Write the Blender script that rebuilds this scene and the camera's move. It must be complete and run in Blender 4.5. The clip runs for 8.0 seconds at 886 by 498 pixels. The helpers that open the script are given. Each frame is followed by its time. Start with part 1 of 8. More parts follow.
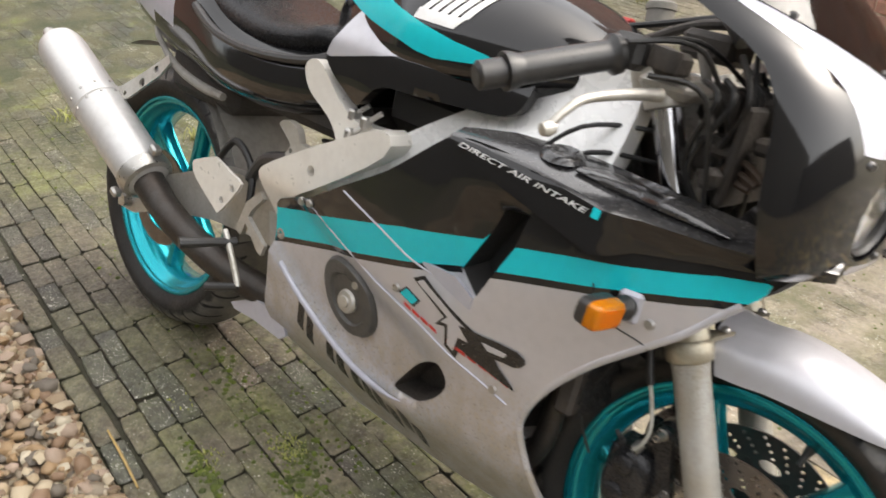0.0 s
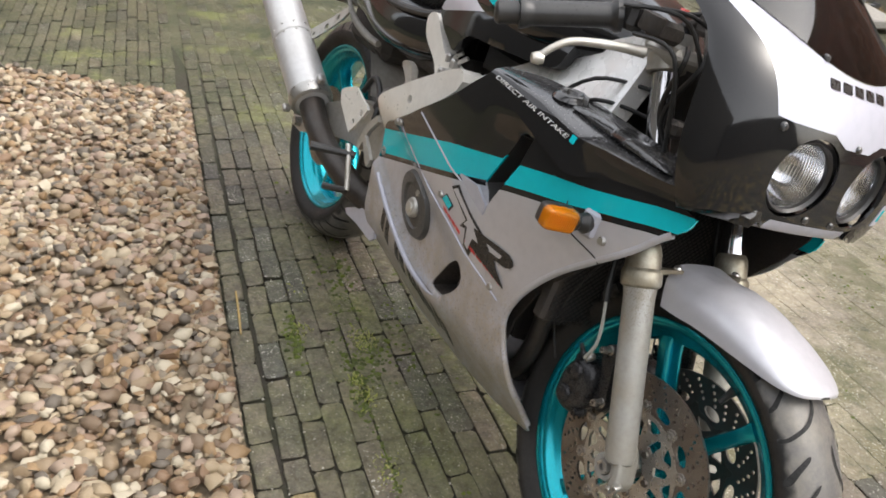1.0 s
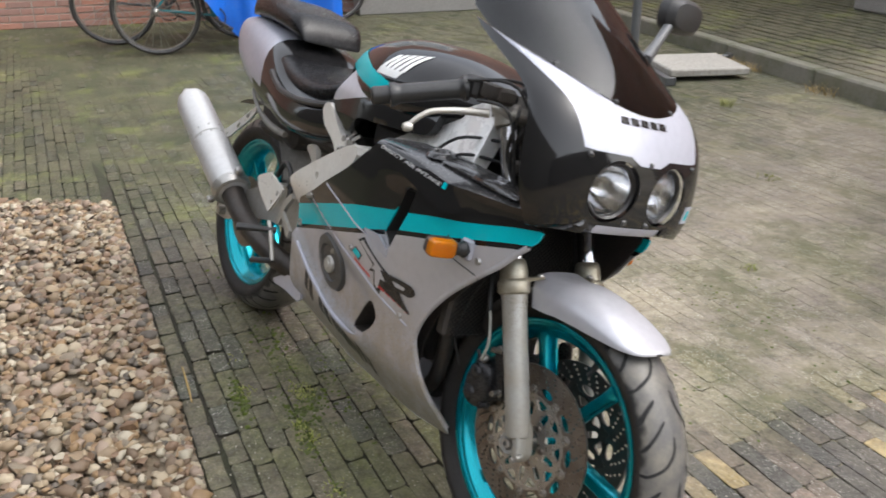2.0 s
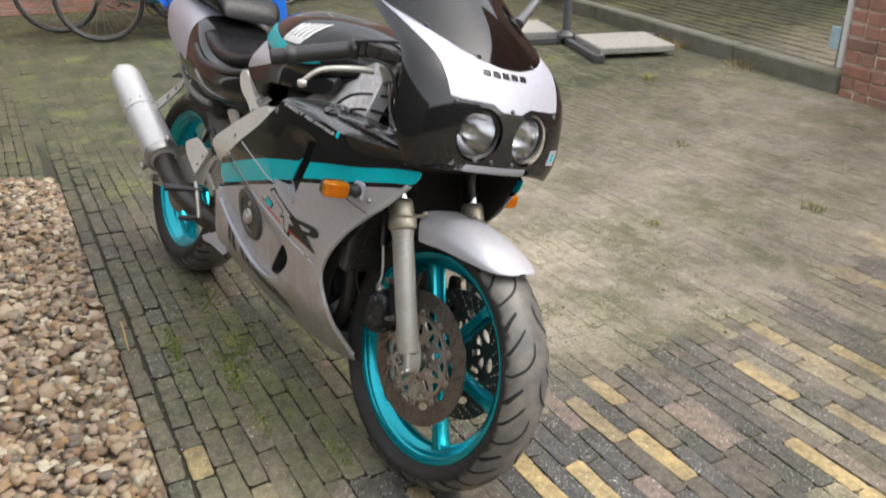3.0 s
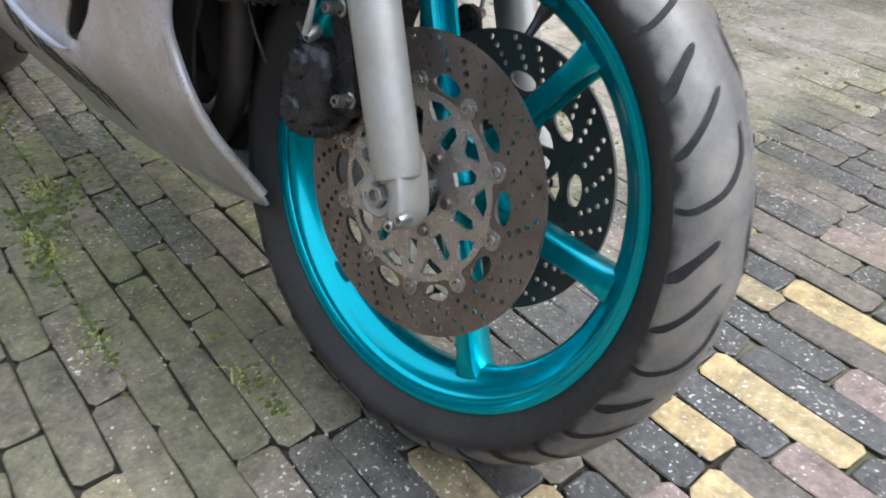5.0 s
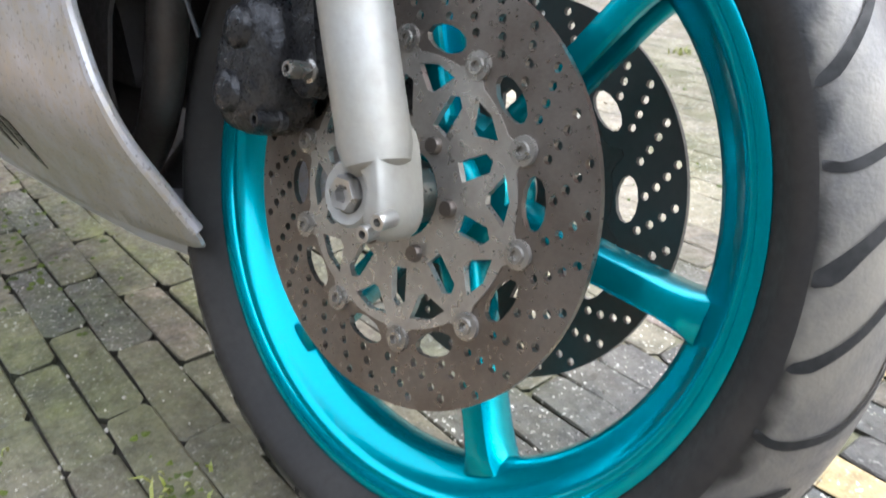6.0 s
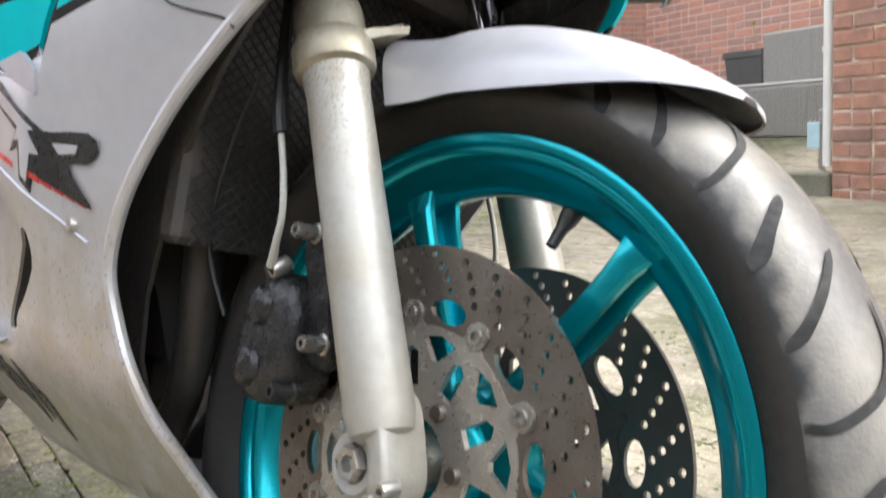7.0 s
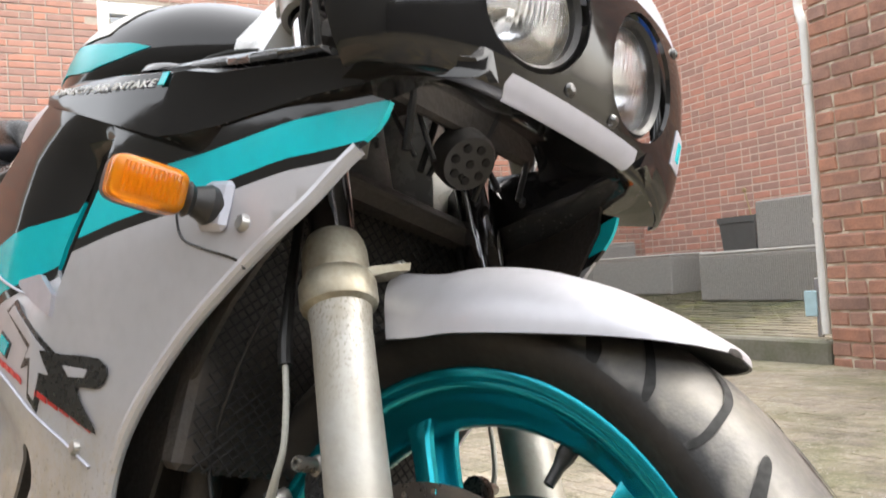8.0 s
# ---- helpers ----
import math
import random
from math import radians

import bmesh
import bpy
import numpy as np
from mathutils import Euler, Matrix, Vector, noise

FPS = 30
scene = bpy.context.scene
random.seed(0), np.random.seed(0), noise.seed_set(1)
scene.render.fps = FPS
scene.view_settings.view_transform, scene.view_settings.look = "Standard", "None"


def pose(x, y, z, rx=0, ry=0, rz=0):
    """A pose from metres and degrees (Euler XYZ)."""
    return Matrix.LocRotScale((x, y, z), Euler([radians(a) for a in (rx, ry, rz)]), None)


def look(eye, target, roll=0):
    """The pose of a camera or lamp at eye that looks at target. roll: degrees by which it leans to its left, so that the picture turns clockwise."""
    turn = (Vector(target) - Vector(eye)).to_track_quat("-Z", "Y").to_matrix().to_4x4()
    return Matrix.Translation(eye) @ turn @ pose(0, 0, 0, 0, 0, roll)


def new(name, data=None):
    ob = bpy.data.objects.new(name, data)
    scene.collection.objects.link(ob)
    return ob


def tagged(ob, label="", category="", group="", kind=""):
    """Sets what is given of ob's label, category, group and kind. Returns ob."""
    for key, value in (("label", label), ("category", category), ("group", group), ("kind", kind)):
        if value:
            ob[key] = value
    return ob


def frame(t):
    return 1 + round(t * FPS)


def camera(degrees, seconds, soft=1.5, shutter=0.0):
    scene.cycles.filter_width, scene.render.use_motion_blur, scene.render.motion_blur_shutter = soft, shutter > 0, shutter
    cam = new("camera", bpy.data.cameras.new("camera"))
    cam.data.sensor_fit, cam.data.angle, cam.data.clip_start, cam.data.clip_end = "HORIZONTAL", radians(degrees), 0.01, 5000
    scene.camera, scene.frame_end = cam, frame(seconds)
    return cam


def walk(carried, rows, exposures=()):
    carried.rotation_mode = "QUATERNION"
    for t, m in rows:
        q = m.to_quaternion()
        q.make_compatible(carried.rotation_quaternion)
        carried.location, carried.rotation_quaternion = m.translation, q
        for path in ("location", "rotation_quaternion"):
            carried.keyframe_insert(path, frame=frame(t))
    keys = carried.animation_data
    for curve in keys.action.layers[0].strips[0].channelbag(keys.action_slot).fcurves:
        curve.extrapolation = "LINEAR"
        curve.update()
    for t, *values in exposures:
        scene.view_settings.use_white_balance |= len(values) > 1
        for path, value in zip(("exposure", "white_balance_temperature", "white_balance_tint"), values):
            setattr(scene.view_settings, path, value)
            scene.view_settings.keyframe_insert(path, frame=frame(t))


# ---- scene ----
SKY, SUN = 0.20, 0.7
cam = camera(57.13, 8.0, 1.7, 0.3)
PATH = [
    (0.0, (1.5978, -0.7261, 1.1958), (0.5986, 0.3215, 0.3047), 0.82),
    (0.5, (1.8485, -0.6989, 1.1783), (0.7182, 0.248, 0.3324), 2.6),
    (1.0, (2.028, -0.6762, 1.1698), (0.731, 0.0221, 0.3212), 4.78),
    (1.5, (2.1301, -0.7251, 1.2021), (0.7786, -0.0624, 0.4119), 1.85),
    (1.7, (2.1998, -0.7577, 1.233), (0.8742, 0.0059, 0.4915), 0.5),
    (2.8, (2.5657, -0.8029, 1.2382), (1.3072, 0.1232, 0.5685), -0.53),
    (3.0, (2.5896, -0.8017, 1.23), (1.3455, 0.1123, 0.5181), -0.71),
    (3.5, (2.5254, -0.7702, 1.1515), (1.3494, 0.1067, 0.2924), -1.79),
    (4.0, (2.2732, -0.7241, 1.0859), (1.2057, 0.1707, 0.1114), -3.04),
    (4.5, (2.0275, -0.5365, 0.9303), (1.0312, 0.359, -0.1164), -1.9),
    (4.7, (1.9433, -0.4737, 0.8308), (0.9626, 0.4418, -0.2132), -1.49),
    (6.0, (1.7284, -0.306, 0.5034), (0.667, 0.7723, -0.2718), -1.73),
    (6.5, (1.7491, -0.2996, 0.494), (0.5696, 0.8128, -0.0173), -2.86),
    (7.0, (1.76, -0.3035, 0.515), (0.5395, 0.8503, 0.2526), -3.6),
    (7.5, (1.7704, -0.3053, 0.5472), (0.5431, 0.8691, 0.4815), -3.12),
    (8.0, (1.776, -0.311, 0.5721), (0.5526, 0.8678, 0.6332), -3.47),
]
walk(cam, [(t, look(eye, target, roll)) for t, eye, target, roll in PATH], exposures=[(0.0, 1.56, 6950, 10), (0.5, 1.48, 6850, 10), (1.0, 1.30, 6650, 10), (1.5, 1.14, 6300, 10), (2.8, 1.16, 6600, 10), (3.5, 1.12, 6400, 10), (4.5, 1.28, 5750, 11), (6.0, 2.09, 5850, 9), (6.5, 2.20, 6050, 9), (7.2, 2.03, 6500, 9), (8.0, 1.88, 6750, 9)])

# ---- sky and sun: an overcast day ----
world = bpy.data.worlds.new("overcast_sky")
scene.world = world
world.use_nodes = True
wn, wl = world.node_tree.nodes, world.node_tree.links
wn.clear()
sky = wn.new("ShaderNodeTexSky")
sky.sky_type = "NISHITA"
sky.sun_disc = False
sky.sun_elevation, sky.sun_rotation = radians(48), radians(35)
sky.air_density, sky.dust_density = 1.0, 4.0
pale = wn.new("ShaderNodeHueSaturation")
pale.inputs["Saturation"].default_value = 0.34
back = wn.new("ShaderNodeBackground")
back.inputs["Strength"].default_value = SKY
wout = wn.new("ShaderNodeOutputWorld")
wl.new(sky.outputs[0], pale.inputs["Color"])
wl.new(pale.outputs[0], back.inputs["Color"])
wl.new(back.outputs[0], wout.inputs["Surface"])
sun = new("sun", bpy.data.lights.new("sun", "SUN"))
sun.data.energy, sun.data.angle, sun.data.color = SUN, radians(150), (1.0, 0.97, 0.93)
sun.matrix_world = look((3.0, -4.0, 9.0), (0.6, 0.2, 0.0))

# ---- materials ----
def material(name, colour, rough=0.5, metal=0.0, tint=None, scale=20.0, amount=0.5, bump=0.0, bump_scale=200.0, coat=0.0, rough_var=0.1, per=None, spec=0.5, contrast=(0.35, 0.65), spread=(0.80, 1.16)):
    """A surface with colour drift at two scales, uneven gloss and fine relief. per: 'object' or 'island' varies pieces."""
    m = bpy.data.materials.new(name)
    m.use_nodes = True
    n, l = m.node_tree.nodes, m.node_tree.links
    b = n["Principled BSDF"]
    b.inputs["Metallic"].default_value = metal
    b.inputs["Specular IOR Level"].default_value = spec
    b.inputs["Coat Weight"].default_value = coat
    b.inputs["Coat Roughness"].default_value = 0.04
    where = n.new("ShaderNodeNewGeometry")
    def noise_at(s, detail=4.0):
        t = n.new("ShaderNodeTexNoise")
        t.inputs["Scale"].default_value, t.inputs["Detail"].default_value = s, detail
        l.new(where.outputs["Position"], t.inputs["Vector"])
        return t
    def mix(a, c, fac, kind="MIX"):
        x = n.new("ShaderNodeMix")
        x.data_type, x.blend_type = "RGBA", kind
        for sock, v in ((x.inputs[6], a), (x.inputs[7], c)):
            if isinstance(v, tuple):
                sock.default_value = (*v, 1)
            else:
                l.new(v, sock)
        if isinstance(fac, float):
            x.inputs[0].default_value = fac
        else:
            l.new(fac, x.inputs[0])
        return x.outputs[2]
    def ramp(src, lo, hi, a=0.0, c=1.0):
        r = n.new("ShaderNodeMapRange")
        r.inputs["From Min"].default_value, r.inputs["From Max"].default_value = lo, hi
        r.inputs["To Min"].default_value, r.inputs["To Max"].default_value = a, c
        l.new(src, r.inputs["Value"])
        return r.outputs[0]
    tint = tint or tuple(c * 0.75 for c in colour)
    big, fine = noise_at(scale), noise_at(scale * 9, 3.0)
    col = mix(colour, tint, ramp(big.outputs["Fac"], *contrast, 0.0, amount))
    col = mix(col, tuple(c * 0.6 for c in tint), ramp(fine.outputs["Fac"], 0.42, 0.9, 0.0, amount * 0.4))
    if per:
        rnd = n.new("ShaderNodeObjectInfo").outputs["Random"] if per == "object" else where.outputs["Random Per Island"]
        hsv = n.new("ShaderNodeHueSaturation")
        if per == "both":
            total, part_of = n.new("ShaderNodeMath"), n.new("ShaderNodeMath")
            part_of.operation = "FRACT"
            l.new(n.new("ShaderNodeObjectInfo").outputs["Random"], total.inputs[0])
            l.new(rnd, total.inputs[1])
            l.new(total.outputs[0], part_of.inputs[0])
            rnd = part_of.outputs[0]
        l.new(ramp(rnd, 0, 1, *spread), hsv.inputs["Value"])
        l.new(ramp(rnd, 0, 1, 0.85, 1.12), hsv.inputs["Saturation"])
        l.new(col, hsv.inputs["Color"])
        col = hsv.outputs[0]
    l.new(col, b.inputs["Base Color"])
    l.new(ramp(fine.outputs["Fac"], 0.3, 0.7, max(rough - rough_var, 0.02), min(rough + rough_var, 1)), b.inputs["Roughness"])
    if bump:
        t = noise_at(bump_scale, 5.0)
        bp = n.new("ShaderNodeBump")
        bp.inputs["Strength"].default_value, bp.inputs["Distance"].default_value = bump, 0.004
        l.new(t.outputs["Fac"], bp.inputs["Height"])
        l.new(bp.outputs[0], b.inputs["Normal"])
    return m


def flake(name, colour, rough=0.3, metal=0.7, coat=0.6):
    return material(name, colour, rough, metal, tint=tuple(c * 0.88 for c in colour), scale=7.0, amount=0.35, bump=0.03, bump_scale=900.0, coat=coat, rough_var=0.06)


SILVER = flake("silver_paint", (0.53, 0.532, 0.57), 0.42, 0.45, 0.30)
WHITE_SILVER = flake("pale_silver_paint", (0.45, 0.46, 0.525), 0.42, 0.25, 0.30)
LOWER_SILVER = flake("road_dusted_silver_paint", (0.53, 0.53, 0.56), 0.42, 0.45, 0.30)
TEAL = material("teal_paint", (0.0, 0.50, 0.56), 0.22, 0.0, tint=(0.0, 0.46, 0.52), scale=8, amount=0.4, coat=0.1, rough_var=0.05, spec=0.3)
WHEEL_TEAL = material("teal_wheel_lacquer", (0.0, 0.36, 0.44), 0.26, 0.80, tint=(0.0, 0.33, 0.41), scale=4, amount=0.06, coat=0.35, rough_var=0.01)
CALIPER = material("dirty_black_caliper", (0.018, 0.018, 0.020), 0.30, 0.3, tint=(0.070, 0.068, 0.064), scale=38, amount=0.55, bump=0.5, bump_scale=120, contrast=(0.48, 0.68))
BLACK = material("black_gloss_paint", (0.010, 0.010, 0.011), 0.08, 0.0, tint=(0.012, 0.0115, 0.011), scale=9, amount=0.5, coat=0.0, rough_var=0.03, spec=0.55)
DUCT = material("dusty_black_duct_plastic", (0.026, 0.026, 0.028), 0.20, 0.0, tint=(0.045, 0.044, 0.042), scale=22, amount=0.6, bump=0.05, bump_scale=60, coat=0.5, spec=0.75)
PLASTIC = material("black_plastic", (0.022, 0.022, 0.0225), 0.42, 0.0, tint=(0.031, 0.029, 0.027), scale=30, amount=0.6, bump=0.12, bump_scale=600)
DEEP = material("grimy_black_metal", (0.032, 0.029, 0.027), 0.6, 0.0, tint=(0.056, 0.045, 0.036), scale=25, amount=0.7, bump=0.3, bump_scale=150)
RUBBER = material("tyre_rubber", (0.034, 0.033, 0.033), 0.5, 0.0, tint=(0.062, 0.058, 0.052), scale=18, amount=0.7, bump=0.04, bump_scale=500)
def tyre_material(name, axis, middle, half):
    """Rubber that is scrubbed pale across the crown, dark and unused at the shoulders; the edge wanders."""
    m = material(name, (0.013, 0.0128, 0.0128), 0.42, 0.0, tint=(0.024, 0.023, 0.021), scale=18, amount=0.7, bump=0.10, bump_scale=420, spec=0.4)
    n, l = m.node_tree.nodes, m.node_tree.links
    bs = n["Principled BSDF"]
    old = bs.inputs["Base Color"].links[0].from_socket
    tc = n.new("ShaderNodeTexCoord")
    dot, less, size, wob, add = n.new("ShaderNodeVectorMath"), n.new("ShaderNodeMath"), n.new("ShaderNodeMath"), n.new("ShaderNodeTexNoise"), n.new("ShaderNodeMath")
    dot.operation, less.operation, size.operation, add.operation = "DOT_PRODUCT", "SUBTRACT", "ABSOLUTE", "MULTIPLY_ADD"
    dot.inputs[1].default_value = axis
    l.new(tc.outputs["Object"], dot.inputs[0])
    l.new(dot.outputs["Value"], less.inputs[0])
    less.inputs[1].default_value = middle
    l.new(less.outputs[0], size.inputs[0])
    wob.inputs["Scale"].default_value, wob.inputs["Detail"].default_value = 22.0, 3.0
    l.new(tc.outputs["Object"], wob.inputs["Vector"])
    add.inputs[1].default_value = 0.022
    l.new(wob.outputs["Fac"], add.inputs[0])
    l.new(size.outputs[0], add.inputs[2])
    r = n.new("ShaderNodeMapRange")
    r.inputs["From Min"].default_value, r.inputs["From Max"].default_value = half + 0.0095, half + 0.0135
    r.inputs["To Min"].default_value, r.inputs["To Max"].default_value = 1.0, 0.0
    l.new(add.outputs[0], r.inputs["Value"])
    drift = n.new("ShaderNodeTexNoise")
    drift.inputs["Scale"].default_value, drift.inputs["Detail"].default_value, drift.inputs["Roughness"].default_value = 14.0, 9.0, 0.68
    l.new(tc.outputs["Object"], drift.inputs["Vector"])
    worn = n.new("ShaderNodeMix")
    worn.data_type = "RGBA"
    worn.inputs[6].default_value, worn.inputs[7].default_value = (0.074, 0.073, 0.075, 1), (0.172, 0.158, 0.132, 1)
    blot = n.new("ShaderNodeMapRange")
    blot.inputs["From Min"].default_value, blot.inputs["From Max"].default_value = 0.36, 0.66
    l.new(drift.outputs["Fac"], blot.inputs["Value"])
    l.new(blot.outputs[0], worn.inputs[0])
    x = n.new("ShaderNodeMix")
    x.data_type = "RGBA"
    l.new(r.outputs[0], x.inputs[0])
    l.new(old, x.inputs[6])
    l.new(worn.outputs[2], x.inputs[7])
    l.new(x.outputs[2], bs.inputs["Base Color"])
    return m


GROOVE = material("groove_rubber", (0.008, 0.008, 0.008), 0.8)
ALLOY = material("cast_alloy", (0.52, 0.51, 0.48), 0.42, 0.6, tint=(0.36, 0.33, 0.27), scale=16, amount=0.6, bump=0.15, bump_scale=300)
PALE_ALLOY = material("pale_frame_alloy", (0.80, 0.78, 0.73), 0.36, 0.2, tint=(0.68, 0.64, 0.57), scale=7, amount=0.5, coat=0.2, bump=0.04, bump_scale=300)
# frame alloy again, whitened to carry the bright reflection on the spars
SKYLIT_ALLOY = material("skylit_frame_alloy", (0.88, 0.88, 0.87), 0.28, 0.15, tint=(0.80, 0.79, 0.76), scale=5, amount=0.3, coat=0.3)
SIDEWALL = material("black_tyre_sidewall", (0.021, 0.0198, 0.019), 0.6, 0.0, tint=(0.038, 0.034, 0.030), scale=18, amount=0.7, bump=0.05, bump_scale=400, spec=0.3)
FORK = material("grey_fork_lacquer", (0.37, 0.37, 0.355), 0.42, 0.25, tint=(0.31, 0.28, 0.215), scale=16, amount=0.65, bump=0.06, bump_scale=300)


def stained(m, low, high, layers, stretch_z):
    """Specks and blotches that thicken from one height of the thing to another."""
    n, l = m.node_tree.nodes, m.node_tree.links
    bs = n["Principled BSDF"]
    old = bs.inputs["Base Color"].links[0].from_socket
    tc, split, stretch = n.new("ShaderNodeTexCoord"), n.new("ShaderNodeSeparateXYZ"), n.new("ShaderNodeMapping")
    l.new(tc.outputs["Object"], split.inputs[0])
    l.new(tc.outputs["Object"], stretch.inputs["Vector"])
    stretch.inputs["Scale"].default_value = (1.0, 1.0, stretch_z)
    rise = n.new("ShaderNodeMapRange")
    rise.inputs["From Min"].default_value, rise.inputs["From Max"].default_value = low, high
    l.new(split.outputs["Z"], rise.inputs["Value"])
    for scale, lo, hi, most, shade in layers:
        t, r, k, x = n.new("ShaderNodeTexNoise"), n.new("ShaderNodeMapRange"), n.new("ShaderNodeMath"), n.new("ShaderNodeMix")
        t.inputs["Scale"].default_value, t.inputs["Detail"].default_value = scale, 4.0
        l.new(stretch.outputs[0], t.inputs["Vector"])
        r.inputs["From Min"].default_value, r.inputs["From Max"].default_value, r.inputs["To Max"].default_value = lo, hi, most
        l.new(t.outputs["Fac"], r.inputs["Value"])
        k.operation = "MULTIPLY"
        l.new(r.outputs[0], k.inputs[0])
        l.new(rise.outputs[0], k.inputs[1])
        x.data_type = "RGBA"
        x.inputs[7].default_value = (*shade, 1)
        l.new(k.outputs[0], x.inputs[0])
        l.new(old, x.inputs[6])
        old = x.outputs[2]
    l.new(old, bs.inputs["Base Color"])
    return m


# pitting under the collars; dried road dirt thrown up by the front wheel
stained(FORK, 0.46, 0.57, ((520.0, 0.55, 0.64, 0.75, (0.10, 0.075, 0.048)), (42.0, 0.42, 0.66, 0.65, (0.19, 0.155, 0.10))), 0.5)
stained(LOWER_SILVER, 0.46, 0.36, ((26.0, 0.34, 0.62, 0.55, (0.36, 0.31, 0.235)), (170.0, 0.50, 0.64, 0.55, (0.47, 0.41, 0.31)), (300.0, 0.60, 0.68, 0.5, (0.12, 0.10, 0.075))), 0.7)
SATIN = material("satin_aluminium", (0.60, 0.60, 0.60), 0.44, 0.5, tint=(0.50, 0.49, 0.47), scale=9, amount=0.5, bump=0.05, bump_scale=500)
CARRIER = material("tarnished_disc_carrier", (0.47, 0.455, 0.425), 0.32, 0.75, tint=(0.27, 0.23, 0.19), scale=18, amount=0.6, bump=0.1, bump_scale=400)
STEEL = material("brown_stained_disc_steel", (0.215, 0.192, 0.172), 0.34, 0.8, tint=(0.130, 0.103, 0.082), scale=24, amount=0.6, bump=0.1, bump_scale=500)
BRIGHT = material("worn_bright_steel", (0.46, 0.455, 0.44), 0.34, 0.85, tint=(0.34, 0.31, 0.27), scale=14, amount=0.4)
BOBBIN = material("grey_disc_bobbin", (0.38, 0.365, 0.34), 0.30, 0.8, tint=(0.20, 0.18, 0.155), scale=20, amount=0.5)
CHROME = material("dark_chrome", (0.62, 0.62, 0.64), 0.07, 1.0, tint=(0.35, 0.34, 0.34), scale=20, amount=0.4, rough_var=0.04)
DARK_SCREW = material("blackened_screw", (0.11, 0.11, 0.11), 0.3, 0.8)
BRASS = material("weathered_brass_plate", (0.43, 0.41, 0.335), 0.42, 0.6, tint=(0.23, 0.19, 0.13), scale=30, amount=0.7, bump=0.1)
PIPE = material("heat_tinted_pipe", (0.062, 0.058, 0.054), 0.45, 0.6, tint=(0.048, 0.036, 0.028), scale=22, amount=0.8, bump=0.15)
SEAT = material("black_seat_vinyl", (0.007, 0.007, 0.008), 0.24, 0.0, tint=(0.012, 0.012, 0.013), scale=30, amount=0.5, bump=0.12, bump_scale=900, spec=0.24)
DUSTY = material("dusty_grey_plastic", (0.34, 0.325, 0.295), 0.7, 0.0, tint=(0.17, 0.16, 0.145), scale=9, amount=0.8, bump=0.2, bump_scale=250)
LOOM = material("brown_stained_loom", (0.085, 0.055, 0.036), 0.6, 0.0, tint=(0.045, 0.032, 0.024), scale=30, amount=0.6)
CABLE = material("black_cable", (0.012, 0.012, 0.012), 0.45)
CLEAR_LINE = material("pale_hose", (0.42, 0.42, 0.38), 0.3, 0.0)
RED = material("red_transfer", (0.55, 0.04, 0.035), 0.35)
WHITE = material("white_transfer", (0.75, 0.75, 0.74), 0.35)
INK = material("black_transfer", (0.015, 0.015, 0.015), 0.3)


def glass_material(name, colour, rough=0.02, alpha=1.0, ior=1.45):
    m = bpy.data.materials.new(name)
    m.use_nodes = True
    b = m.node_tree.nodes["Principled BSDF"]
    b.inputs["Base Color"].default_value = (*colour, 1)
    b.inputs["Roughness"].default_value = rough
    b.inputs["Transmission Weight"].default_value = alpha
    b.inputs["IOR"].default_value = ior
    return m


LENS = glass_material("clear_lens_glass", (0.95, 0.96, 0.97), 0.03)
AMBER = glass_material("amber_lens_plastic", (1.0, 0.34, 0.01), 0.10, 0.62)
def screen_material():
    """Tinted plastic sheet: lets light through darkened, with a glossy face."""
    m = bpy.data.materials.new("smoked_screen_plastic")
    m.use_nodes = True
    n, l = m.node_tree.nodes, m.node_tree.links
    n.clear()
    clear, gloss, fres, mix, out = (n.new(k) for k in ("ShaderNodeBsdfTransparent", "ShaderNodeBsdfGlossy", "ShaderNodeFresnel", "ShaderNodeMixShader", "ShaderNodeOutputMaterial"))
    clear.inputs["Color"].default_value = (0.30, 0.30, 0.31, 1)
    gloss.inputs["Roughness"].default_value = 0.05
    fres.inputs["IOR"].default_value = 1.6
    l.new(fres.outputs[0], mix.inputs[0])
    l.new(clear.outputs[0], mix.inputs[1])
    l.new(gloss.outputs[0], mix.inputs[2])
    l.new(mix.outputs[0], out.inputs[0])
    return m


SCREEN = screen_material()
REFLECTOR = material("silvered_reflector", (0.62, 0.62, 0.63), 0.12, 1.0, amount=0.2)


